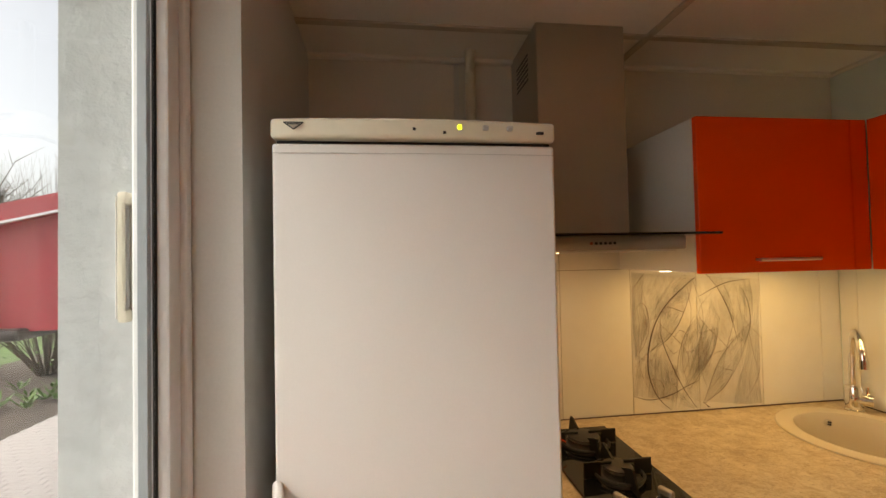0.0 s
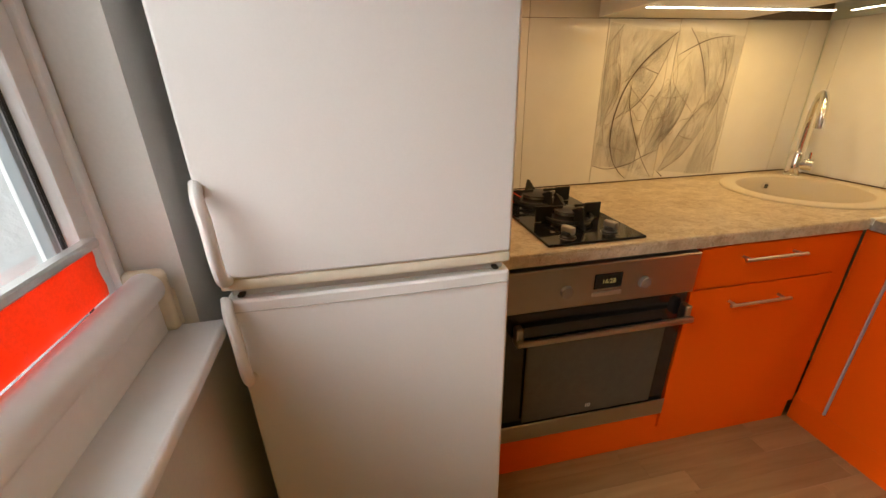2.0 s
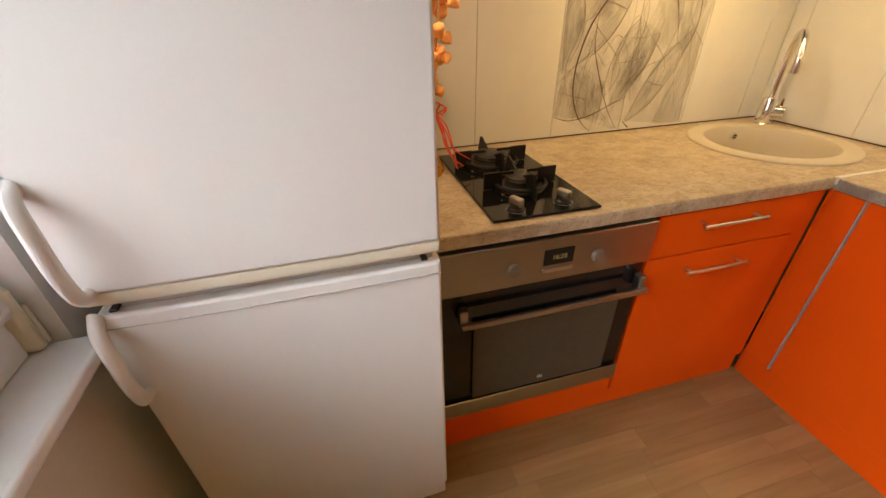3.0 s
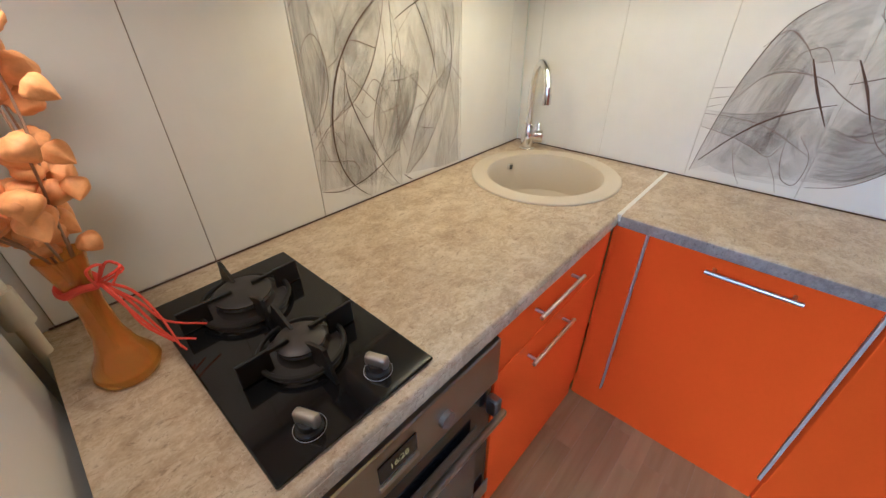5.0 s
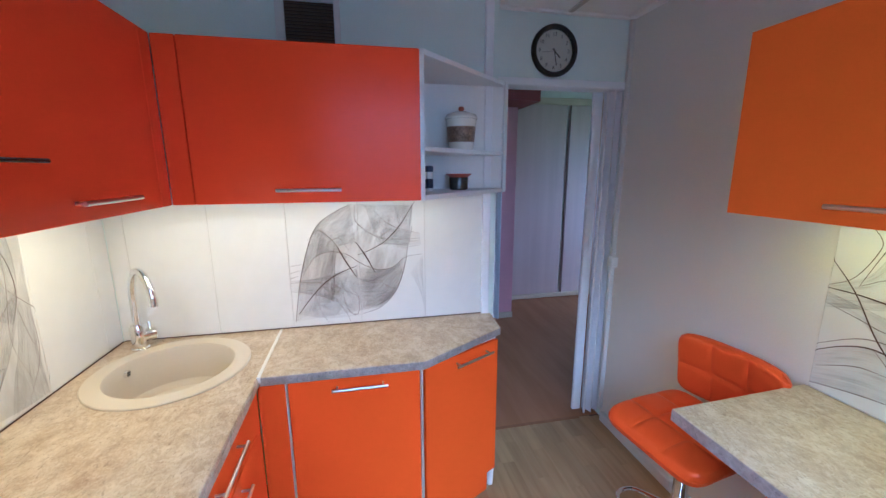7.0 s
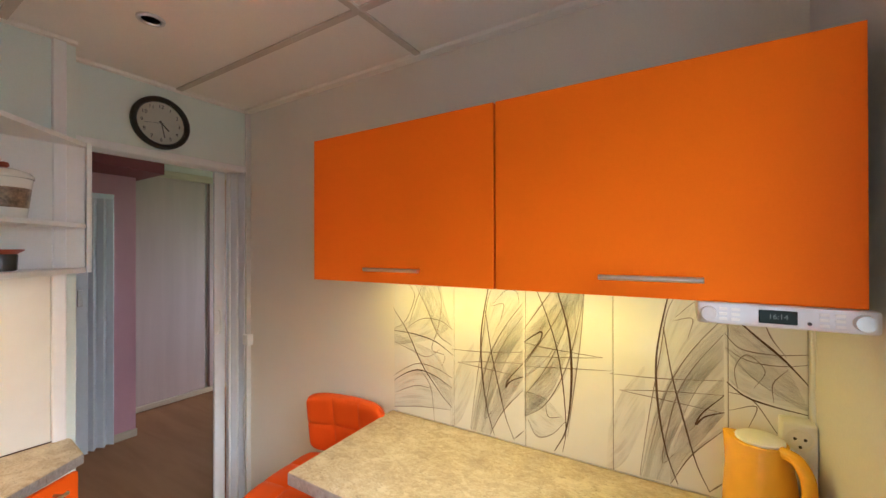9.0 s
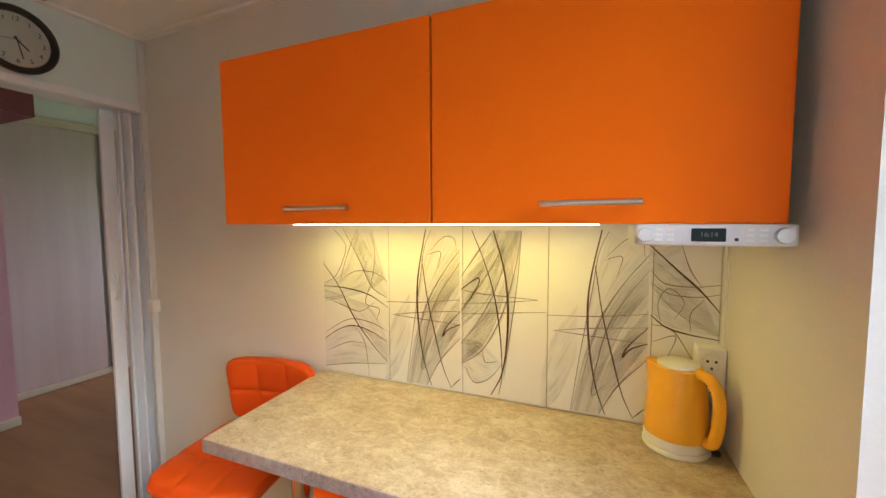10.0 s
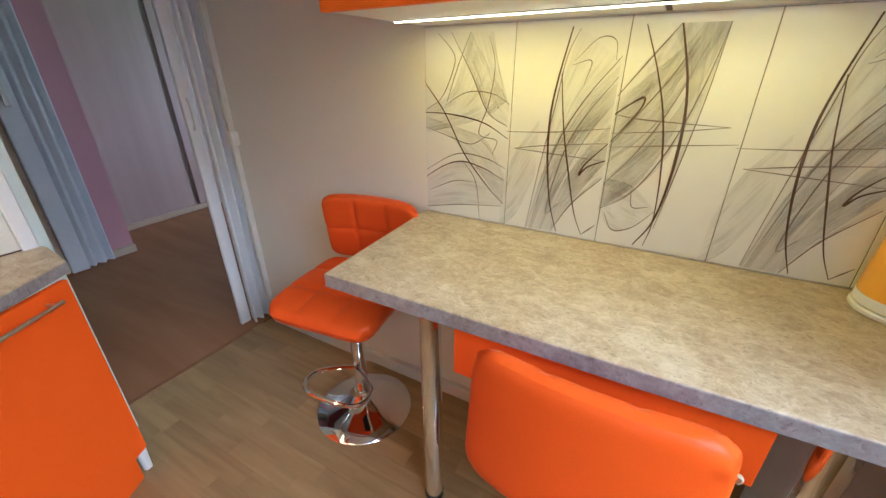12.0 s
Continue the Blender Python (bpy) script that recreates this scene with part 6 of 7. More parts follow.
def ornament(parent, place, veils, soft, lines, thin, wash=()):
    """All print of one decor field: veils, then lines over them."""
    lift = 0.0004
    for a, b in wash:
        lift += 0.00025
        part("printed_wash", veil(bmesh.new(), a, b, place, lift), M["wash"], parent, smooth=False)
    for a, b in soft:
        lift += 0.00025
        part("printed_veil", veil(bmesh.new(), a, b, place, lift), M["veil_soft"], parent, smooth=False)
    for a, b in veils:
        lift += 0.00025
        part("printed_veil", veil(bmesh.new(), a, b, place, lift), M["veil"], parent, smooth=False)
    bm = bmesh.new()
    for pts, w in thin:
        ribbon(bm, pts, w * 0.4, w, w * 0.4, place, lift + 0.0003)
    part("printed_lines", bm, M["ink_soft"], parent, smooth=False)
    bm = bmesh.new()
    for pts, w in lines:
        ribbon(bm, pts, w * 0.5, w, w * 0.35, place, lift + 0.0005)
    part("printed_bold_lines", bm, M["ink"], parent, smooth=False)


def on_north(u, v, lift):
    x, z = 1.237 + 0.606 * min(1, max(0, u)), 0.822 + 0.597 * min(1, max(0, v))
    return (x, 1.9998 - lift, z)


def on_east(u, v, lift):
    y, z = 1.307 - 0.614 * min(1, max(0, u)), 0.822 + 0.592 * min(1, max(0, v))
    return (2.2458 - lift, y, z)


def on_south(start):
    """Places a print by metres from a tile's edge, start metres along the row, and above the foot."""
    def place(u, v, lift):
        return (1.338 - min(1.306, max(0.001, start + u)), -0.4352 + lift, 0.8275 + min(0.578, max(0.001, v)))
    return place


def print_north():
    """The leaf print over the hob, in shares of its field."""
    veils = [
        ([(0.007, 0.985), (0.005, 0.817), (0.003, 0.62), (0.023, 0.362)], [(0.102, 0.977), (0.083, 0.762), (0.119, 0.581), (0.048, 0.43)]),
        ([(0.036, 0.395), (0.02, 0.281), (0.002, 0.119)], [(0.332, 0.302), (0.33, 0.141), (0.31, -0.03)]),
        ([(0.479, 0.93), (0.302, 0.794), (0.215, 0.677), (0.132, 0.432)], [(0.432, 0.784), (0.356, 0.613), (0.256, 0.494), (0.132, 0.419)]),
    ]
    veils2 = [
        ([(0.497, 0.647), (0.419, 0.566), (0.365, 0.439), (0.347, 0.295)], [(0.665, 0.559), (0.606, 0.384), (0.5, 0.258), (0.403, 0.136)]),
        ([(0.916, 0.591), (0.754, 0.452), (0.64, 0.303), (0.526, 0.042)], [(0.878, 0.434), (0.777, 0.25), (0.663, 0.114), (0.53, 0.025)]),
        ([(0.983, 0.737), (0.975, 0.442), (0.965, 0.218), (0.987, 0.003)], [(0.908, 0.566), (0.861, 0.33), (0.797, 0.168), (0.748, 0.003)]),
    ]
    soft = [
        ([(0.007, 0.985), (0.005, 0.71), (0.023, 0.362)], [(0.479, 0.93), (0.215, 0.677), (0.119, 0.397)]),
        ([(0.574, 0.96), (0.668, 0.843), (0.752, 0.665), (0.805, 0.472)], [(0.921, 0.918), (0.942, 0.759), (0.927, 0.595), (0.868, 0.436)]),
        ([(0.612, 0.781), (0.531, 0.564), (0.442, 0.317), (0.318, -0.007)], [(0.677, 0.62), (0.609, 0.382), (0.498, 0.191), (0.493, -0.022)]),
        ([(0.127, 0.42), (0.109, 0.29), (0.167, 0.099)], [(0.332, 0.302), (0.33, 0.141), (0.493, -0.022)]),
    ]
    wash = [
        ([(0.012, 0.985), (0.003, 0.62), (-0.002, 0.112)], [(1.002, 0.911), (0.985, 0.476), (0.982, -0.015)]),
    ]
    lines = [
        ([(0.485, 0.935), (0.328, 0.814), (0.223, 0.7), (0.153, 0.57), (0.112, 0.4), (0.117, 0.236), (0.18, 0.09), (0.309, -0.035)], 0.009),
        ([(0.213, 0.615), (0.218, 0.508), (0.279, 0.34), (0.381, 0.131), (0.492, -0.028)], 0.006),
        ([(-0.002, 0.112), (0.114, 0.08), (0.266, 0.104), (0.413, 0.166), (0.5, 0.198)], 0.006),
        ([(0.52, 0.801), (0.616, 0.849), (0.744, 0.896), (0.896, 0.911)], 0.006),
        ([(0.574, 0.96), (0.668, 0.843), (0.752, 0.665), (0.805, 0.472)], 0.005),
        ([(0.855, 0.849), (0.904, 0.717), (0.908, 0.566), (0.845, 0.407)], 0.005),
        ([(0.515, 0.044), (0.568, 0), (0.629, -0.028)], 0.007),
    ]
    thin = [
        ([(0.917, 0.598), (0.754, 0.452), (0.64, 0.303), (0.53, 0.05)], 0.005),
        ([(0.637, 0.293), (0.696, 0.266), (0.764, 0.255)], 0.005),
        ([(0.132, 0.419), (0.256, 0.494), (0.356, 0.613), (0.432, 0.784), (0.469, 0.92)], 0.005),
        ([(0.007, 0.677), (0.045, 0.744), (0.083, 0.762), (0.114, 0.715), (0.125, 0.628), (0.116, 0.544), (0.071, 0.446), (0.002, 0.379)], 0.005),
        ([(0.244, 0.725), (0.281, 0.729), (0.37, 0.698), (0.396, 0.69)], 0.005),
        ([(-0.005, 0.839), (0.064, 0.93), (0.102, 0.977)], 0.005),
        ([(0.002, 0.265), (0.109, 0.231), (0.201, 0.204), (0.226, 0.134), (0.193, 0.082)], 0.0045),
    ]
    thin2 = [
        ([(0.497, 0.647), (0.419, 0.566), (0.361, 0.441), (0.332, 0.302), (0.348, 0.198)], 0.0045),
        ([(0.446, 0.544), (0.533, 0.539), (0.658, 0.561)], 0.004),
        ([(0.383, 0.402), (0.474, 0.414), (0.597, 0.436)], 0.004),
        ([(0.66, 0.544), (0.606, 0.384), (0.49, 0.229), (0.358, 0.057)], 0.0045),
        ([(-0.005, 0.302), (0.083, 0.387), (0.152, 0.437), (0.229, 0.503)], 0.0045),
        ([(0.119, 0.63), (0.178, 0.662), (0.215, 0.714)], 0.004),
        ([(0.764, 0.255), (0.69, 0.139), (0.533, 0.032)], 0.005),
        ([(0.975, 0.442), (0.965, 0.218), (0.851, 0.025)], 0.004),
    ]
    for k in range(9):
        x = 0.06 + 0.11 * k
        bow = 0.10 * math.sin(2.1 * k + 0.6)
        thin2.append(([(x + 0.05 * math.sin(3.0 * k), 0.96 - 0.05 * (k % 3)), (x + bow, 0.66), (x - bow + 0.04, 0.36), (x + 0.09 * math.cos(1.7 * k), 0.06 + 0.05 * (k % 2))], 0.003))
    for k in range(7):
        x = 0.10 + 0.13 * k
        thin2.append(([(x - 0.08, 0.30 + 0.08 * (k % 4)), (x, 0.38 + 0.09 * (k % 4)), (x + 0.07, 0.30 + 0.10 * (k % 3)), (x + 0.12, 0.42)], 0.003))
    ornament(wall_north, on_north, veils + veils2, soft, lines, thin + thin2, wash)


def print_east():
    """The round leaf print beside the sink, in shares of its field."""
    veils = [
        ([(0.015, 0.027), (0.064, 0.336), (0.134, 0.595), (0.221, 0.787)], [(0.306, 0.181), (0.314, 0.353), (0.329, 0.517), (0.349, 0.672)]),
        ([(0.515, 0.057), (0.647, 0.101), (0.764, 0.22), (0.831, 0.389)], [(0.485, 0.365), (0.583, 0.331), (0.669, 0.378), (0.801, 0.466)]),
        ([(-0.016, 0.279), (0.142, 0.247), (0.244, 0.211), (0.326, 0.174)], [(-0.018, 0.365), (0.143, 0.363), (0.292, 0.394), (0.441, 0.443)]),
    ]
    veils2 = [
        ([(0.638, 0.64), (0.695, 0.74), (0.8, 0.726), (0.963, 0.696)], [(0.642, 0.61), (0.746, 0.615), (0.852, 0.601), (0.972, 0.606)]),
        ([(0.129, 0.525), (0.213, 0.743), (0.292, 0.689), (0.397, 0.52)], [(0.114, 0.424), (0.187, 0.541), (0.3, 0.574), (0.435, 0.522)]),
        ([(0.497, 0.446), (0.629, 0.416), (0.754, 0.431), (0.831, 0.505)], [(0.51, 0.111), (0.643, 0.123), (0.754, 0.228), (0.821, 0.389)]),
    ]
    soft = [
        ([(0.221, 0.787), (0.35, 0.885), (0.45, 0.934)], [(0.352, 0.615), (0.425, 0.63), (0.482, 0.633)]),
        ([(0.454, 0.934), (0.555, 0.912), (0.638, 0.64)], [(0.914, 0.936), (0.893, 0.765), (0.863, 0.564)]),
        ([(0.042, 0.09), (0.233, 0.039), (0.495, 0.042)], [(0.479, 0.446), (0.493, 0.282), (0.513, 0.066)]),
        ([(0.886, 0.373), (0.966, 0.196), (0.997, 0.005)], [(0.984, 0.515), (0.989, 0.28), (1.008, 0.007)]),
    ]
    wash = [
        ([(0.015, 0.027), (0.064, 0.336), (0.134, 0.595), (0.221, 0.787), (0.35, 0.885), (0.45, 0.934)], [(0.647, 0.101), (0.764, 0.22), (0.831, 0.389), (0.863, 0.564), (0.899, 0.73), (0.915, 0.919)]),
    ]
    lines = [
        ([(0.042, 0.09), (0.15, 0.233), (0.256, 0.341), (0.368, 0.41), (0.485, 0.454)], 0.009),
        ([(0.489, 0.541), (0.593, 0.581), (0.707, 0.65), (0.811, 0.762), (0.889, 0.885), (0.927, 0.951)], 0.0065),
        ([(0.336, 0.633), (0.399, 0.5), (0.479, 0.356)], 0.011),
        ([(0.485, 0.64), (0.55, 0.529), (0.614, 0.394)], 0.011),
        ([(0.015, 0.027), (0.064, 0.336), (0.127, 0.586), (0.212, 0.78), (0.35, 0.885), (0.45, 0.934)], 0.005),
        ([(0.515, 0.057), (0.647, 0.101), (0.764, 0.22), (0.831, 0.389), (0.871, 0.583), (0.909, 0.765)], 0.005),
    ]
    thin = [
        ([(0.094, 0.414), (0.187, 0.541), (0.3, 0.574), (0.414, 0.549), (0.493, 0.486), (0.629, 0.416), (0.754, 0.431), (0.849, 0.507), (0.979, 0.525)], 0.005),
        ([(0.142, 0.672), (0.213, 0.743), (0.292, 0.689), (0.345, 0.615)], 0.005),
        ([(0.259, 0.611), (0.305, 0.664), (0.366, 0.674), (0.428, 0.581)], 0.004),
        ([(-0.018, 0.343), (0.137, 0.341), (0.277, 0.316), (0.399, 0.253), (0.482, 0.204)], 0.0045),
        ([(-0.016, 0.279), (0.142, 0.247), (0.244, 0.211), (0.326, 0.174), (0.365, 0.238)], 0.0045),
        ([(0.366, 0.336), (0.378, 0.188), (0.414, 0.079), (0.474, 0.063), (0.482, 0.196), (0.415, 0.297)], 0.0045),
        ([(0.614, 0.394), (0.583, 0.331), (0.66, 0.316), (0.721, 0.4)], 0.004),
    ]
    thin2 = [
        ([(0.614, 0.394), (0.679, 0.297), (0.759, 0.248), (0.795, 0.264)], 0.005),
        ([(0.48, 0.806), (0.577, 0.718), (0.671, 0.667), (0.809, 0.654), (0.971, 0.654)], 0.0045),
        ([(0.588, 0.931), (0.686, 0.811), (0.796, 0.743), (0.963, 0.696)], 0.0045),
        ([(-0.011, 0.47), (0.091, 0.488)], 0.003),
        ([(-0.011, 0.416), (0.085, 0.443)], 0.003),
        ([(-0.01, 0.373), (0.062, 0.399)], 0.003),
        ([(0.862, 0.583), (0.972, 0.606)], 0.003),
        ([(0.868, 0.628), (0.969, 0.64)], 0.003),
        ([(0.161, 0.235), (0.21, 0.083), (0.256, 0.005)], 0.003),
        ([(0.326, 0.174), (0.386, 0.076), (0.42, -0.01)], 0.003),
        ([(0.485, 0.929), (0.487, 0.806), (0.58, 0.699)], 0.003),
    ]
    ornament(wall_east, on_east, veils + veils2, soft, lines, thin + thin2, wash)


def wave_tile():
    """Crossing waves, on the first tile; metres from the tile's edge and above its foot."""
    veils = [
        ([(-0.007, 0.293), (0.091, 0.266), (0.187, 0.175), (0.284, 0.065)], [(-0.005, 0.326), (0.118, 0.296), (0.215, 0.263), (0.283, 0.162)]),
        ([(0.096, 0.561), (0.164, 0.449), (0.219, 0.347), (0.283, 0.309)], [(0.228, 0.559), (0.248, 0.47), (0.269, 0.411), (0.286, 0.371)]),
    ]
    soft = [
        ([(-0.003, 0.348), (0.099, 0.406), (0.158, 0.56)], [(-0.009, 0.271), (0.194, 0.325), (0.279, 0.381)]),
        ([(-0.006, 0.123), (0.137, 0.191), (0.282, 0.147)], [(-0.015, 0.012), (0.129, 0.042), (0.279, 0.06)]),
    ]
    wash = []
    lines = [
        ([(-0.007, 0.435), (0.07, 0.341), (0.144, 0.215), (0.233, 0.114), (0.284, 0.07)], 0.0045),
        ([(-0.009, 0.337), (0.095, 0.335), (0.205, 0.316), (0.287, 0.274)], 0.0045),
        ([(-0.006, 0.123), (0.072, 0.172), (0.137, 0.191), (0.211, 0.177), (0.282, 0.147)], 0.0045),
    ]
    thin = [
        ([(0.051, 0.561), (0.101, 0.51), (0.103, 0.468), (0.06, 0.383), (-0.004, 0.342)], 0.003),
        ([(0.096, 0.561), (0.164, 0.449), (0.219, 0.347), (0.283, 0.309)], 0.0035),
        ([(0.158, 0.56), (0.116, 0.469), (0.076, 0.362)], 0.003),
        ([(0.216, 0.55), (0.236, 0.47), (0.22, 0.368), (0.192, 0.283), (0.251, 0.266), (0.238, 0.222)], 0.003),
        ([(0.076, 0.362), (0.149, 0.401), (0.233, 0.399), (0.286, 0.371)], 0.003),
        ([(-0.007, 0.293), (0.091, 0.266), (0.166, 0.249), (0.228, 0.285)], 0.003),
        ([(-0.005, 0.147), (0.113, 0.213), (0.213, 0.21), (0.284, 0.184)], 0.0035),
        ([(0.012, 0.079), (0.108, 0.123), (0.184, 0.127)], 0.003),
        ([(-0.015, 0.012), (0.129, 0.042), (0.279, 0.06)], 0.003),
        ([(0.137, 0.193), (0.185, 0.131), (0.204, 0.004)], 0.003),
    ]
    return veils, soft, lines, thin, wash


def big_sweep():
    """The tall leaf-like sweep; metres from the tile's edge and above its foot."""
    veils = [
        ([(0.277, 0.484), (0.184, 0.369), (0.118, 0.216), (0.073, 0.004)], [(0.277, 0.382), (0.215, 0.283), (0.16, 0.137), (0.125, 0.007)]),
        ([(0.278, 0.335), (0.225, 0.264), (0.182, 0.181), (0.149, 0.074)], [(0.278, 0.19), (0.235, 0.145), (0.192, 0.089), (0.152, 0.006)]),
    ]
    soft = [
        ([(0.17, 0.557), (0.127, 0.376), (0.073, 0.004)], [(0.277, 0.484), (0.184, 0.369), (0.106, 0.173)]),
        ([(-0.015, 0.119), (0.017, 0.228), (0.087, 0.335)], [(-0.02, -0.014), (0.034, 0.038), (0.088, 0.172)]),
    ]
    wash = [
        ([(0.277, 0.475), (0.184, 0.363), (0.118, 0.205), (0.073, 0.004)], [(0.278, 0.229), (0.224, 0.144), (0.181, 0.078), (0.152, 0.006)]),
    ]
    lines = [
        ([(0.151, 0.561), (0.126, 0.434), (0.116, 0.336), (0.122, 0.216), (0.142, 0.094), (0.17, 0.009)], 0.0065),
        ([(0.135, 0.454), (0.156, 0.319), (0.183, 0.201), (0.214, 0.082), (0.245, 0.011)], 0.0045),
        ([(0.278, 0.237), (0.235, 0.216), (0.214, 0.19), (0.229, 0.225), (0.278, 0.283)], 0.0055),
    ]
    thin = [
        ([(0.277, 0.493), (0.195, 0.379), (0.14, 0.258), (0.1, 0.089)], 0.0035),
        ([(0.277, 0.447), (0.205, 0.341), (0.162, 0.239), (0.131, 0.067), (0.164, 0.096)], 0.0035),
        ([(0.278, 0.19), (0.203, 0.101), (0.152, 0.006)], 0.004),
        ([(0.279, 0.049), (0.245, 0.013)], 0.004),
        ([(-0.009, 0.295), (0.13, 0.303), (0.278, 0.322)], 0.003),
        ([(0.017, 0.249), (0.13, 0.267), (0.278, 0.283)], 0.003),
        ([(0.017, 0.249), (0.129, 0.243), (0.278, 0.235)], 0.003),
        ([(0.158, 0.473), (0.206, 0.483), (0.195, 0.427)], 0.0025),
        ([(0.165, 0.483), (0.216, 0.533), (0.256, 0.529), (0.265, 0.484)], 0.0025),
        ([(0.17, 0.557), (0.144, 0.492), (0.127, 0.376), (0.095, 0.172), (0.073, 0.008)], 0.003),
    ]
    return veils, soft, lines, thin, wash


def right_half():
    """Its other half, on the next tile; metres from the tile's edge and above its foot."""
    veils = [
        ([(-0.005, 0.392), (0.066, 0.458), (0.12, 0.512), (0.149, 0.558)], [(-0.004, 0.229), (0.077, 0.312), (0.14, 0.424), (0.198, 0.557)]),
        ([(-0.004, 0.19), (0.068, 0.264), (0.123, 0.351), (0.157, 0.442)], [(-0.004, 0.1), (0.07, 0.158), (0.135, 0.26), (0.18, 0.407)]),
    ]
    soft = [
        ([(0.083, 0.559), (0.14, 0.442), (0.154, 0.205)], [(0.198, 0.557), (0.178, 0.354), (0.148, 0.089)]),
        ([(-0.003, 0.09), (0.042, 0.041), (0.091, 0.058)], [(-0.004, 0.19), (0.07, 0.178), (0.138, 0.117)]),
    ]
    wash = [
        ([(-0.005, 0.41), (0.047, 0.485), (0.083, 0.529), (0.106, 0.558)], [(-0.004, 0.1), (0.089, 0.199), (0.159, 0.389), (0.198, 0.557)]),
    ]
    lines = [
        ([(0.106, 0.558), (0.14, 0.442), (0.155, 0.335), (0.154, 0.205), (0.138, 0.088), (0.101, 0.01)], 0.0075),
        ([(0.033, 0.559), (0.075, 0.458), (0.109, 0.35), (0.13, 0.222), (0.138, 0.088), (0.127, 0.013)], 0.0045),
        ([(-0.004, 0.358), (0.029, 0.384), (0.057, 0.4), (0.052, 0.37), (-0.004, 0.287)], 0.0055),
    ]
    thin = [
        ([(-0.004, 0.358), (0.067, 0.348), (0.251, 0.34)], 0.0035),
        ([(0.251, 0.34), (0.142, 0.325), (-0.004, 0.31)], 0.003),
        ([(-0.004, 0.274), (0.143, 0.29), (0.275, 0.303)], 0.003),
        ([(0.105, 0.558), (0.047, 0.476), (-0.005, 0.401)], 0.004),
        ([(0.146, 0.529), (0.103, 0.441), (0.029, 0.328), (-0.004, 0.278)], 0.0035),
        ([(0.164, 0.512), (0.123, 0.387), (0.068, 0.274), (-0.004, 0.17)], 0.003),
        ([(0.198, 0.557), (0.176, 0.425), (0.134, 0.278), (0.07, 0.158), (-0.004, 0.1)], 0.0035),
        ([(0.198, 0.557), (0.185, 0.39), (0.159, 0.187), (0.143, 0.069)], 0.003),
        ([(0.011, 0.092), (0.041, 0.045), (0.091, 0.062), (0.138, 0.117)], 0.003),
        ([(0.07, 0.168), (0.08, 0.12), (0.119, 0.125)], 0.003),
    ]
    return veils, soft, lines, thin, wash


def last_tile():
    """Arcs that meet a peak, on the narrow last tile; metres from the tile's edge and above its foot."""
    veils = [
        ([(-0.013, 0.513), (0.063, 0.446), (0.119, 0.395), (0.163, 0.337)], [(-0.008, 0.405), (0.045, 0.345), (0.103, 0.302), (0.168, 0.268)]),
    ]
    soft = [
        ([(-0.014, 0.528), (0.03, 0.513), (0.062, 0.528)], [(-0.001, 0.326), (0.05, 0.29), (0.163, 0.276)]),
    ]
    wash = []
    lines = [
        ([(-0.013, 0.521), (0.063, 0.446), (0.113, 0.398), (0.163, 0.337)], 0.006),
        ([(-0.004, 0.321), (0.036, 0.289), (0.092, 0.274), (0.167, 0.265)], 0.005),
    ]
    thin = [
        ([(-0.008, 0.452), (0.026, 0.414), (0.093, 0.406), (0.16, 0.415)], 0.0035),
        ([(-0.007, 0.413), (0.042, 0.384), (0.108, 0.379), (0.162, 0.39)], 0.003),
        ([(0.064, 0.528), (0.088, 0.454), (0.119, 0.403)], 0.003),
        ([(0.022, 0.295), (0.014, 0.359), (0.04, 0.399), (0.077, 0.362), (0.055, 0.314)], 0.003),
        ([(0.001, 0.294), (0.051, 0.282), (0.101, 0.206)], 0.0035),
        ([(0.002, 0.245), (0.059, 0.266), (0.043, 0.208)], 0.003),
        ([(0.094, 0.285), (0.093, 0.332), (0.122, 0.372)], 0.003),
    ]
    return veils, soft, lines, thin, wash


print_north()
print_east()
for start, field in ((0.0, wave_tile()), (0.292, big_sweep()), (0.578, right_half()), (0.859, big_sweep()), (1.146, last_tile())):
    ornament(wall_south, on_south(start), *field)

# ---- pieces: wall tiles ----


def tile_mesh(w, h, t):
    return finish(box(bmesh.new(), -w / 2, 0, -h / 2, w / 2, t, h / 2, 0.0012), "tile", M["tile"], False)


tile_cache = {}


def lay_tile(parent, centre, w, h, turn):
    key = (round(w, 4), round(h, 4))
    if key not in tile_cache:
        tile_cache[key] = tile_mesh(w, h, 0.006)
    ob = new("tile", tile_cache[key])
    ob.parent = parent
    ob.matrix_basis = Matrix.Translation(centre) @ pose(0, 0, 0, 0, 0, turn)


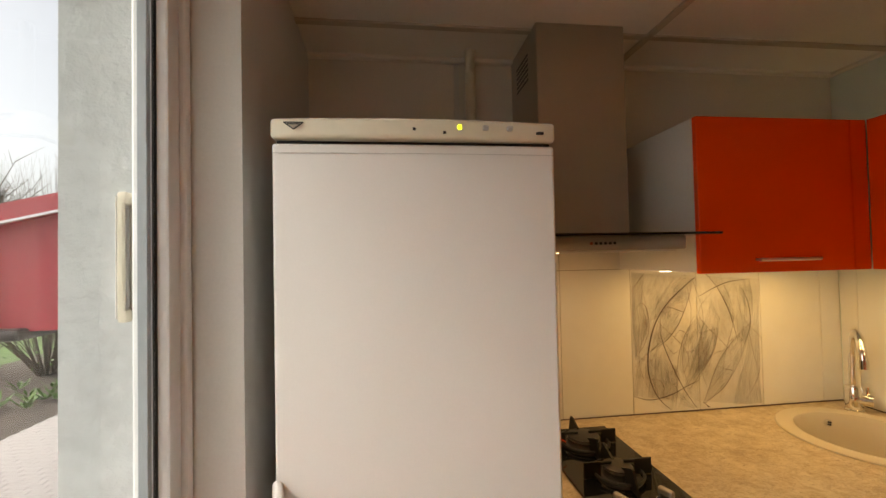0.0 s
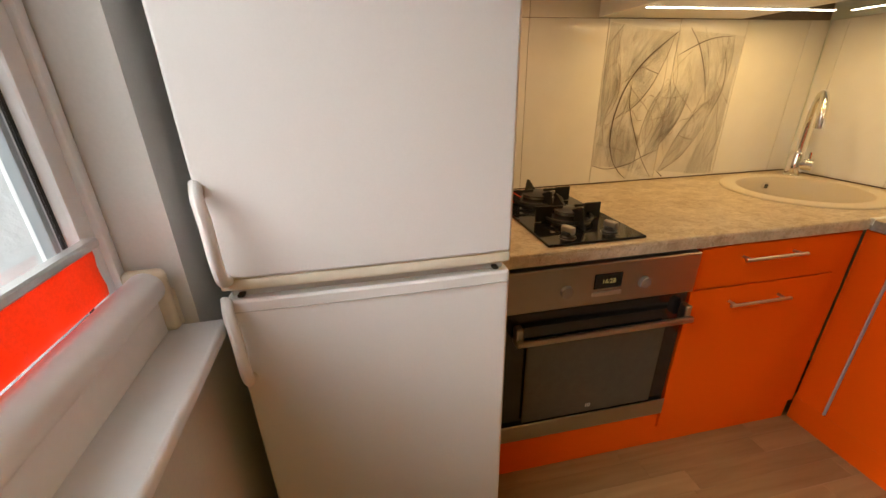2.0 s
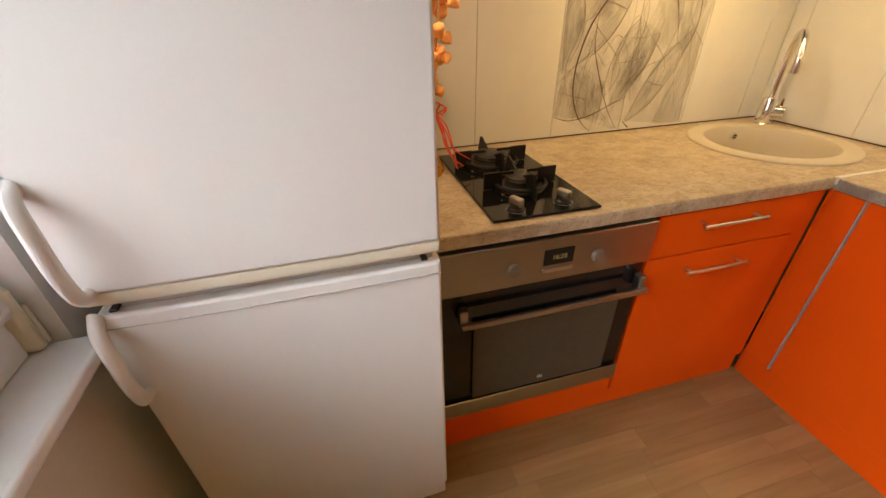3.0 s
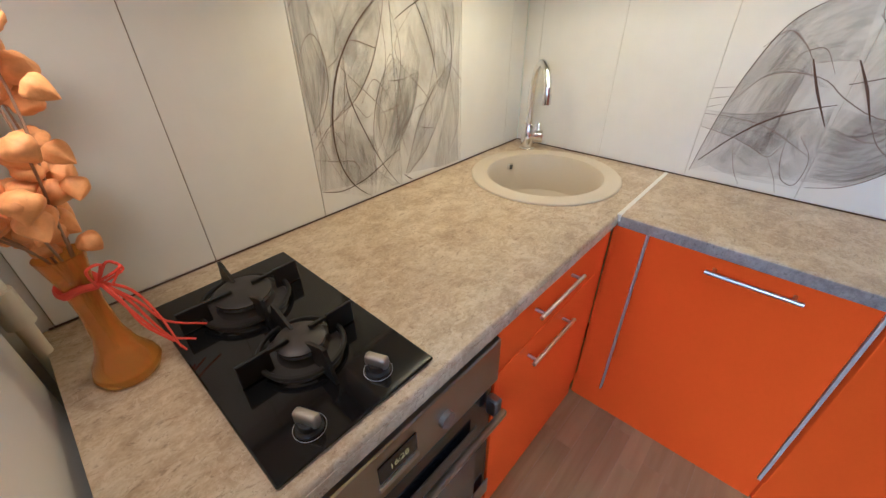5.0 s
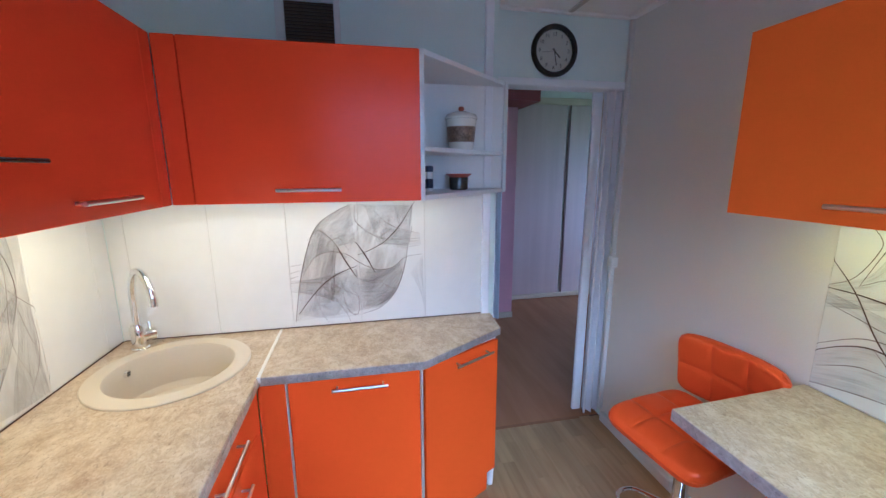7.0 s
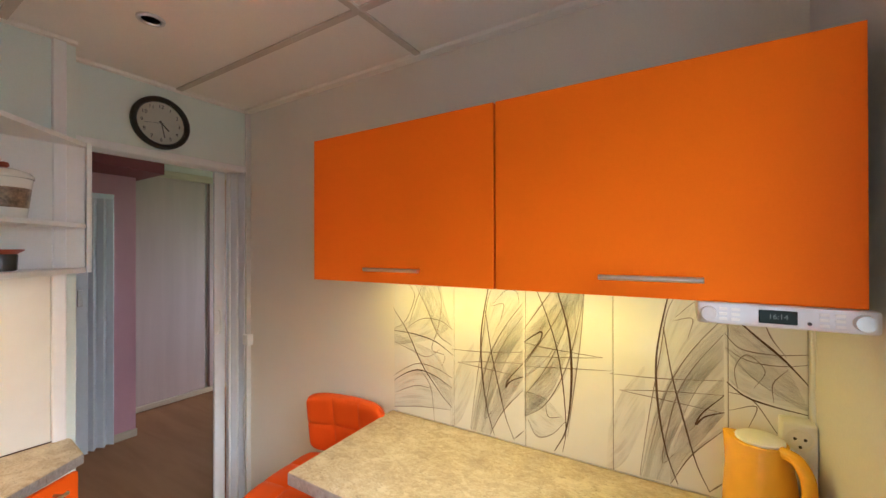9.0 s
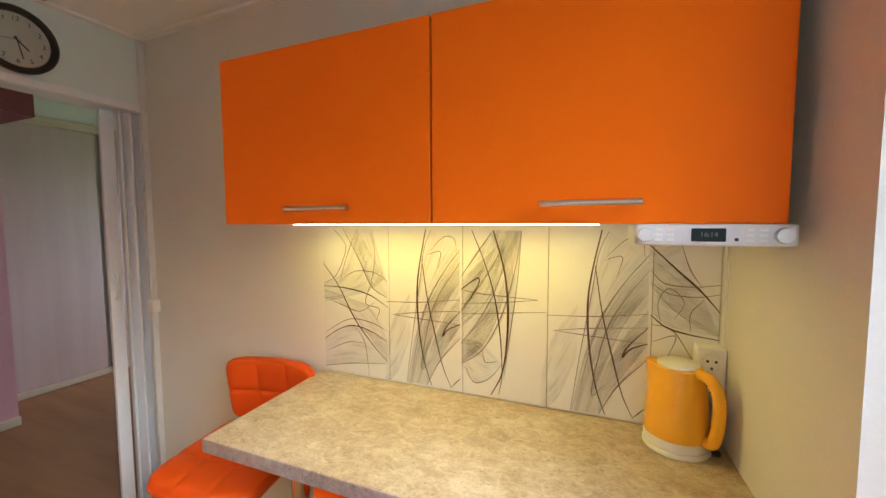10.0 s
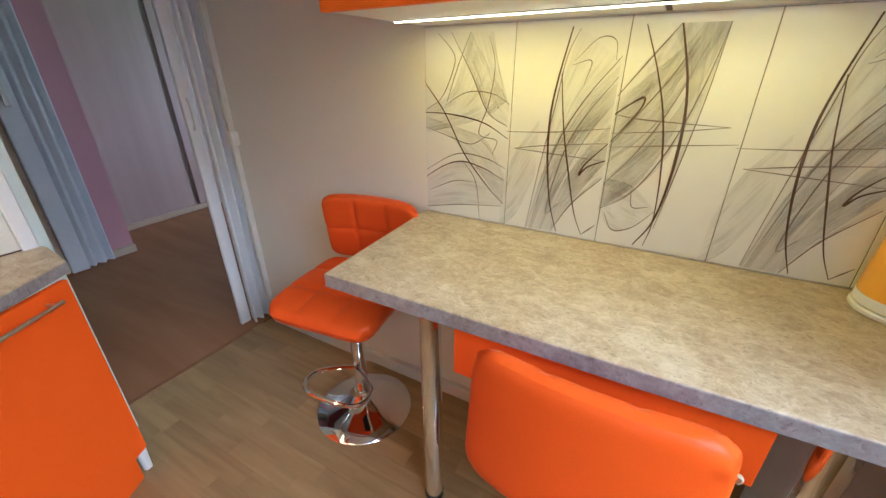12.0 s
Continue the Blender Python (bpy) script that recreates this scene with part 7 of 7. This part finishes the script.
G = 0.0018
for x0, x1 in ((0.62, 0.925), (0.925, 1.236), (1.236, 1.540), (1.540, 1.844), (1.844, 2.144), (2.144, 2.2455)):
    lay_tile(wall_north, ((x0 + x1) / 2, 2.0, (0.812 + 1.424) / 2), x1 - x0 - G, 0.612 - G, 0)
    if x1 < 1.3:
        lay_tile(wall_north, ((x0 + x1) / 2, 2.0, (1.424 + 1.56) / 2), x1 - x0 - G, 0.136 - G, 0)
for y0, y1 in ((1.999, 1.932), (1.932, 1.620), (1.620, 1.308), (1.308, 1.000), (1.000, 0.692), (0.692, 0.409)):
    lay_tile(wall_east, (2.246, (y0 + y1) / 2, (0.812 + 1.424) / 2), y0 - y1 - G, 0.612 - G, -90)
for x0, x1 in ((1.046, 1.338), (0.760, 1.046), (0.479, 0.760), (0.192, 0.479), (0.031, 0.192)):
    lay_tile(wall_south, ((x0 + x1) / 2, -0.435, (0.827 + 1.407) / 2), x1 - x0 - G, 0.580 - G, 180)
bm = boxed(0.62, 2.0025, 0.812, 2.241, 2.0045, 1.556)
whole("grout_north", bm, M["grout"], "dark grout between wall tiles", "grout", "structure")
whole("grout_east", boxed(2.2485, 0.409, 0.812, 2.2505, 1.998, 1.424), M["grout_light"], "pale grout between wall tiles", "grout", "structure")
whole("grout_south", boxed(0.031, -0.4395, 0.827, 1.338, -0.4375, 1.407), M["grout"], "dark grout between wall tiles", "grout", "structure")

# ---- pieces: floor strips ----
rng = random.Random(7)
lens = (0.30, 0.38, 0.46, 0.54)
strip = {}
ROW = 0.068
y = -0.439
while y < 1.40:
    x = -0.05 - rng.random() * 0.4
    while x < 2.41:
        ln = rng.choice(lens)
        x1 = min(x + ln, 2.41)
        w = round(x1 - x, 3)
        if x1 > -0.04 and w > 0.02:
            if w not in strip:
                strip[w] = finish(box(bmesh.new(), 0, 0, -0.008, w - 0.0004, ROW - 0.0004, 0, 0.0004), "floor_strip", M["floor"], False)
            ob = new("floor_strip", strip[w])
            ob.parent = floor
            ob.location = (x, y, 0)
        x = x1
    y += ROW

# ---- pieces: paving blocks ----
block = finish(box(bmesh.new(), 0, 0, -0.06, 0.196, 0.096, 0, 0.005), "paving_block", M["paving"], False)
for j in range(30):
    for i in range(10):
        ob = new("paving_block", block)
        ob.parent = pave
        ob.location = (-5.3 + 0.2 * i + (0.1 if j % 2 else 0.0), 4.7 + 0.1 * j, -0.930 + 0.003 * rng.random())
